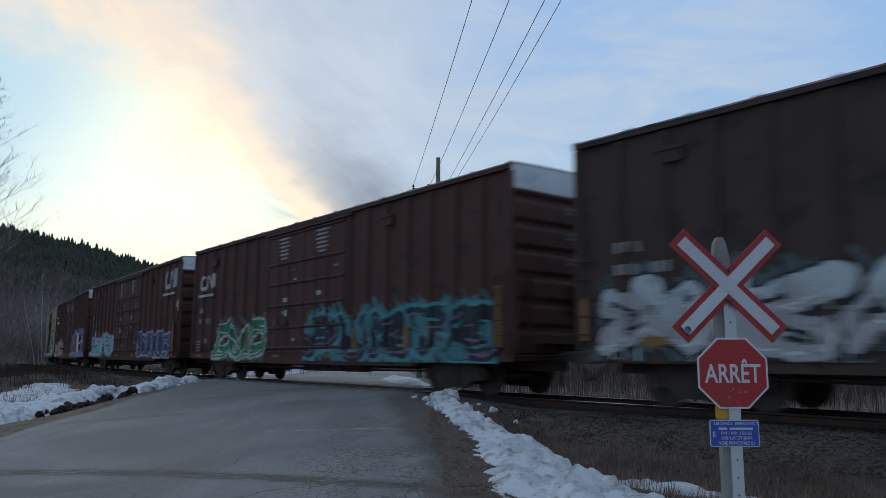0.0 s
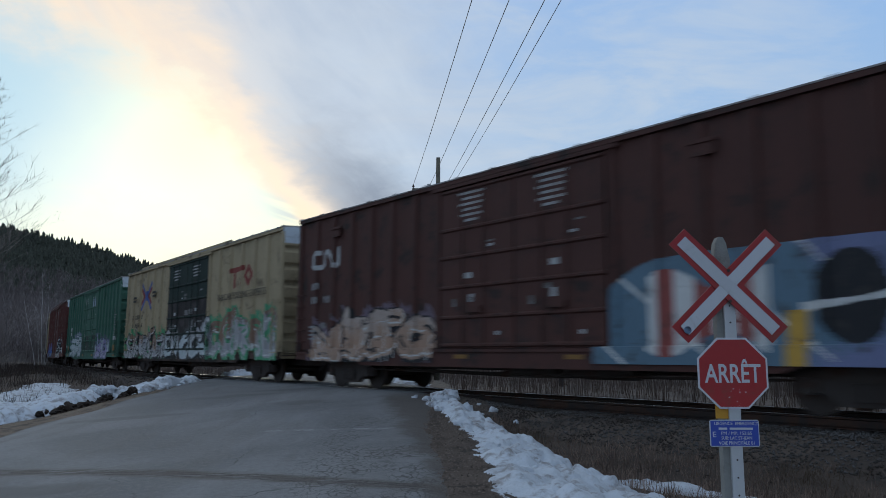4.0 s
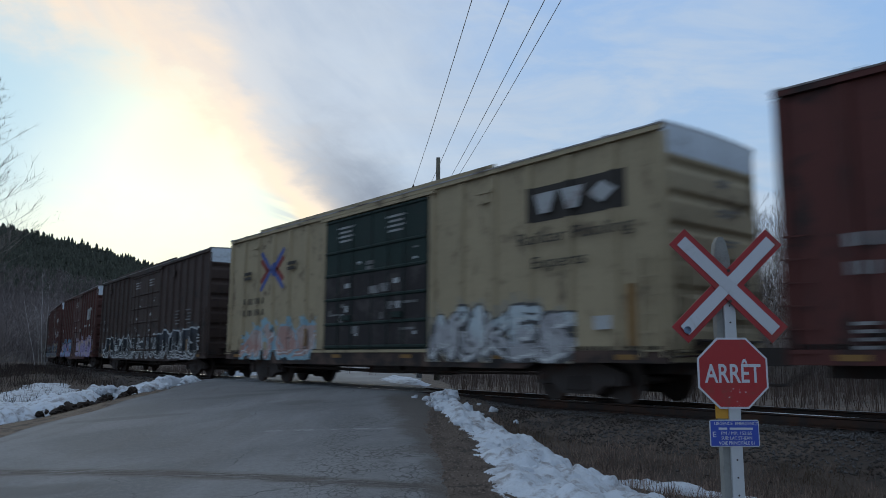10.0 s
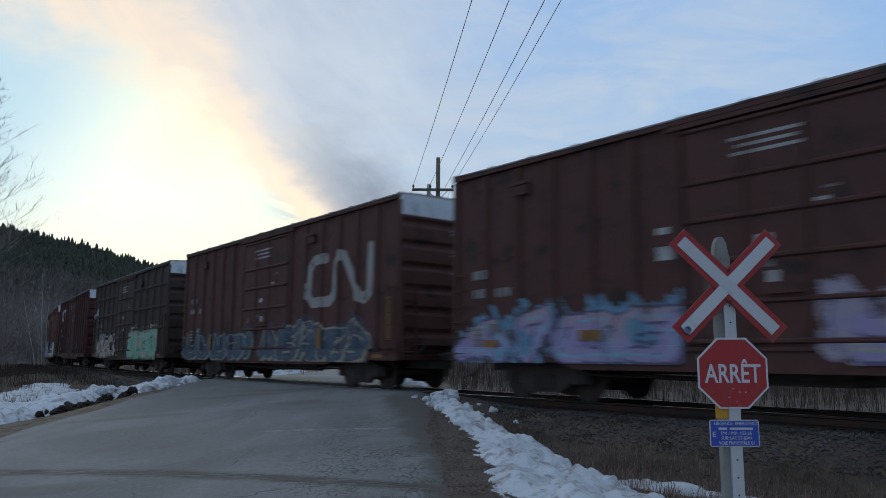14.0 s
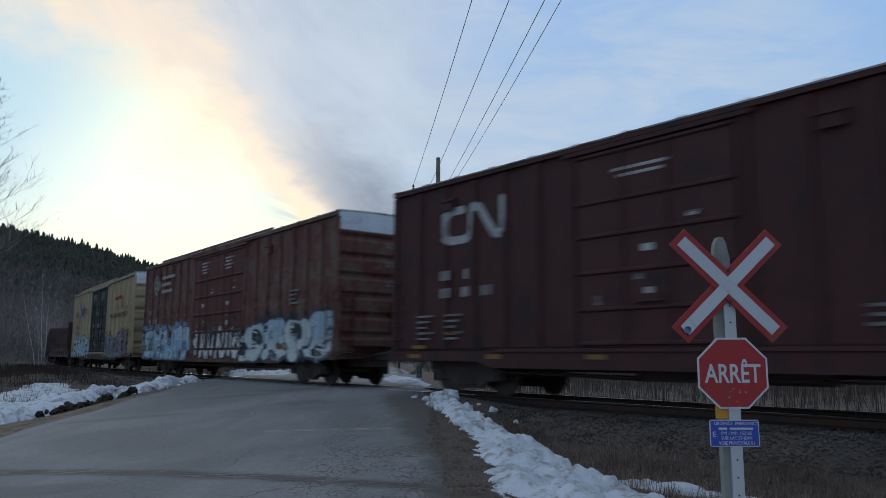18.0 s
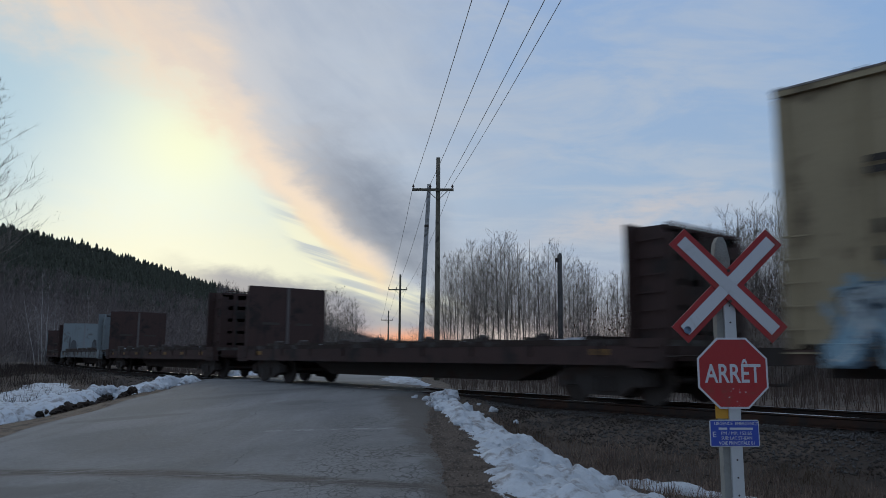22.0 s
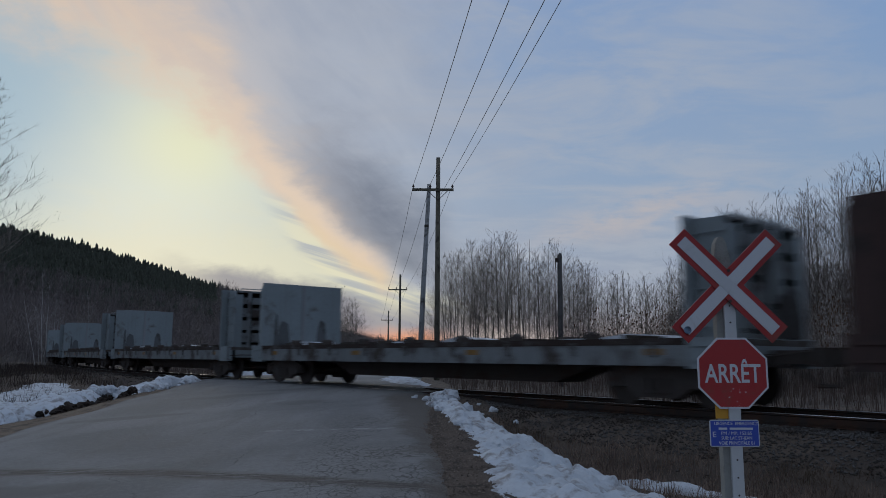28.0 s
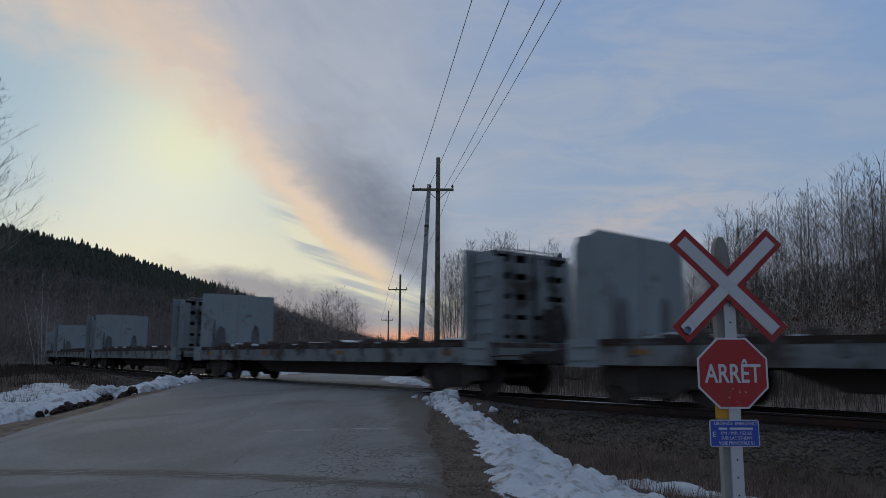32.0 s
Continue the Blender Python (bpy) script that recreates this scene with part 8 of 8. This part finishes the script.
def hill_height(x, y):
    az = np.degrees(np.arctan2(x, y))
    d = np.hypot(x, y)
    top = 380 * np.interp(az, RIDGE_AZ, RIDGE_TAN)
    u = np.clip((d - 150) / 230, 0, 1)
    return -1.0 + (top + 1) * u ** 1.25 + 1.0 * smooth_noise(x, y, 23.0, 1.0) * u


def build_hill():
    sh = Shape()
    azs, ds = np.linspace(-80, 12, 120), np.concatenate([np.linspace(140, 385, 40), [420, 520, 700]])
    for d in ds:
        for a in azs:
            x, y = d * math.sin(radians(a)), d * math.cos(radians(a))
            z = float(hill_height(x, y)) if d <= 385 else float(hill_height(x * 380 / d, y * 380 / d)) * (1 - (d - 380) / 330)
            sh.v.append((x, y, z))
    w = len(azs)
    sh.f = [(j * w + i, j * w + i + 1, (j + 1) * w + i + 1, (j + 1) * w + i) for j in range(len(ds) - 1) for i in range(w - 1)]
    solid("hillside", sh, material("hill_floor", (0.060, 0.053, 0.050), 0.95, 0, 0.4, 0.05, 0.02), "wooded hillside in evening shade", "hill", kind="structure", smooth=True)


build_hill()


def hill_places(n, lo, hi, az0=-62, az1=6):
    az, d = np.radians(GEN.uniform(az0, az1, n)), GEN.uniform(lo, hi, n)
    x, y = d * np.sin(az), d * np.cos(az)
    return x, y, hill_height(x, y)


def spruces(n, lo, hi, az0=-62, az1=4, tall=8.0, slim=1.0):
    x, y, z = hill_places(n, lo, hi, az0, az1)
    h = tall * (0.55 + 0.75 * GEN.uniform(0, 1, n) ** 2.6)
    w = np.sqrt(h * tall) * GEN.uniform(0.24, 0.40, n) * slim
    tiers, sides = 4, 6
    vs, fs, base = [], [], 0
    for t in range(tiers):
        z0, z1 = t / tiers * 0.9, min(1.0, (t + 1.55) / tiers)
        ring = GEN.uniform(0.45, 1.35, (n, sides)) * (w * (1 - 0.8 * t / tiers))[:, None]
        a = np.linspace(0, PI2, sides, endpoint=False)[None] + GEN.uniform(0, 1, (n, 1))
        rim = np.stack([x[:, None] + ring * np.cos(a), y[:, None] + ring * np.sin(a), (z + h * z0)[:, None] + 0 * a], 2)
        tip = np.stack([x, y, z + h * z1], 1)[:, None]
        vs.append(np.concatenate([rim, tip], 1))
    v = np.concatenate(vs, 1)
    f = np.array([(t * (sides + 1) + i, t * (sides + 1) + (i + 1) % sides, t * (sides + 1) + sides) for t in range(tiers) for i in range(sides)])
    k = tiers * (sides + 1)
    f = (f[None] + k * np.arange(n)[:, None, None]).reshape(-1, 3)
    return many("spruce_wood", v.reshape(-1, 3), f, NEEDLES, "dark spruce wood along the ridge", "woods")


spruces(14600, 246, 384, az1=-13.2, tall=3.5)
spruces(420, 300, 384, az0=-13.2, az1=-9, tall=2.8)
spruces(150, 362, 384, az1=-13.0, tall=4.4, slim=0.8)
spruces(40, 368, 384, az1=-12.8, tall=5.4, slim=0.72)


def grey_wood(n, lo, hi, tall, az0=-62, az1=8):
    """Far leafless hardwoods: slim crowns of upright strokes."""
    x, y, z = hill_places(n, lo, hi, az0, az1)
    h = tall * GEN.uniform(0.6, 1.2, n)
    k = 26
    a = GEN.uniform(0, PI2, (n, k))
    u0 = GEN.uniform(0.15, 0.6, (n, k))
    u0[:, 0] = 0
    u1 = np.clip(u0 + GEN.uniform(0.02, 0.28, (n, k)), 0, 1)
    u1[:, 0] = 1
    r = h[:, None] * 0.42 * np.sqrt(np.clip(1.15 - u1, 0.03, 1)) * GEN.uniform(0.3, 1.1, (n, k))
    r[:, 0] = 0
    wd = np.where(np.arange(k)[None] == 0, 0.030, 0.030) * np.ones((n, k))
    px, py = x[:, None], y[:, None]
    ax, ay = -np.cos(np.arctan2(x, y))[:, None] * wd, np.sin(np.arctan2(x, y))[:, None] * wd
    p0 = np.stack([px + ax, py + ay, z[:, None] + h[:, None] * u0], 2)
    p1 = np.stack([px - ax, py - ay, z[:, None] + h[:, None] * u0], 2)
    p2 = np.stack([px + r * np.cos(a), py + r * np.sin(a), z[:, None] + h[:, None] * u1], 2)
    v = np.stack([p0, p1, p2], 2).reshape(-1, 3)
    return many("hardwood_slope", v, np.arange(len(v)).reshape(-1, 3), GREY_WOODS, "leafless grey hardwoods on the lower slope", "woods")


grey_wood(14000, 145, 285, 6.2)
grey_wood(4200, 270, 384, 6.0, -16.5, 2)


def twig_haze(n, s0, s1, lo, hi, floor, roof, thin, long, mat, name, label):
    """Fine twigs in the depth of the wood beyond the track."""
    st, off = GEN.uniform(s0, s1, n), GEN.uniform(lo, hi, n)
    p = np.array([track_point(a, b)[:2] for a, b in zip(st.tolist(), off.tolist())])
    x, y = p[:, 0], p[:, 1]
    keep = x - road_right(y) > 3.5
    x, y = x[keep], y[keep]
    n = len(x)
    top = 1.25 + y * np.interp(x / np.maximum(y, 8.0), WOOD_WAY, WOOD_RISE)
    u = floor + (roof - floor) * GEN.beta(1.3, 1.5, n)
    z = ground_height(x, y) + top * u
    a = GEN.uniform(0, PI2, n)
    ln = long * GEN.uniform(0.4, 1.2, n)
    reach = ln * GEN.uniform(0.15, 0.6, n)
    w = thin * GEN.uniform(0.6, 1.3, n)
    turn = np.arctan2(x, y)
    ax, ay = np.cos(turn) * w, -np.sin(turn) * w
    v = np.stack([np.stack([x - ax, y - ay, z], 1), np.stack([x + ax, y + ay, z], 1), np.stack([x + np.cos(a) * reach, y + np.sin(a) * reach, z + ln * 0.85], 1)], 1)
    return many(name, v.reshape(-1, 3), np.arange(3 * n).reshape(-1, 3), mat, label, "woods")


BRUSH = material("dark_brush", (0.080, 0.064, 0.055), 0.95, 0, 0.3, 1, 0.3, island=0.4)
twig_haze(42000, -4, 28, 31, 47, 0.28, 0.90, 0.006, 0.5, TWIG, "twig_haze", "fine bare twigs of a leafless poplar wood")
twig_haze(75000, -4, 25, 29, 50, 0.0, 0.55, 0.009, 0.6, BRUSH, "wood_brush", "dark leafless brush under the poplars")
twig_haze(60000, -8, 11, 34, 56, 0.05, 0.85, 0.012, 0.7, BRUSH, "wood_brush", "dark leafless brush under the poplars")
twig_haze(24000, 23, 36, 30, 50, 0.0, 0.36, 0.009, 0.6, BRUSH, "wood_brush", "dark leafless brush under the poplars")
twig_haze(16000, 34, 62, 30, 50, 0.0, 0.20, 0.010, 0.6, BRUSH, "wood_brush", "low leafless brush under the poplars")


# ---------------------------------------------------------------- what moves
def motions():
    for car, front, long, inset in TRAIN:
        walk(car, [(float(t), car_pose(front, long, inset, t)) for t in range(33)])
    # the wheels roll; all the wheels at one place of their trucks share one set of keys
    for row, dx in ((FRONT_WHEELS, 0.89), (REAR_WHEELS, -0.89)):
        walk(row[0], [(i / 30, pose(dx, 0, 0.44, 0, math.degrees(run(i / 30) / 0.44), 0)) for i in range(32 * 30 + 1)])
        keys = row[0].animation_data
        for other in row[1:]:
            other.rotation_mode = "QUATERNION"
            other.animation_data_create()
            other.animation_data.action = keys.action
            other.animation_data.action_slot = keys.action_slot


motions()
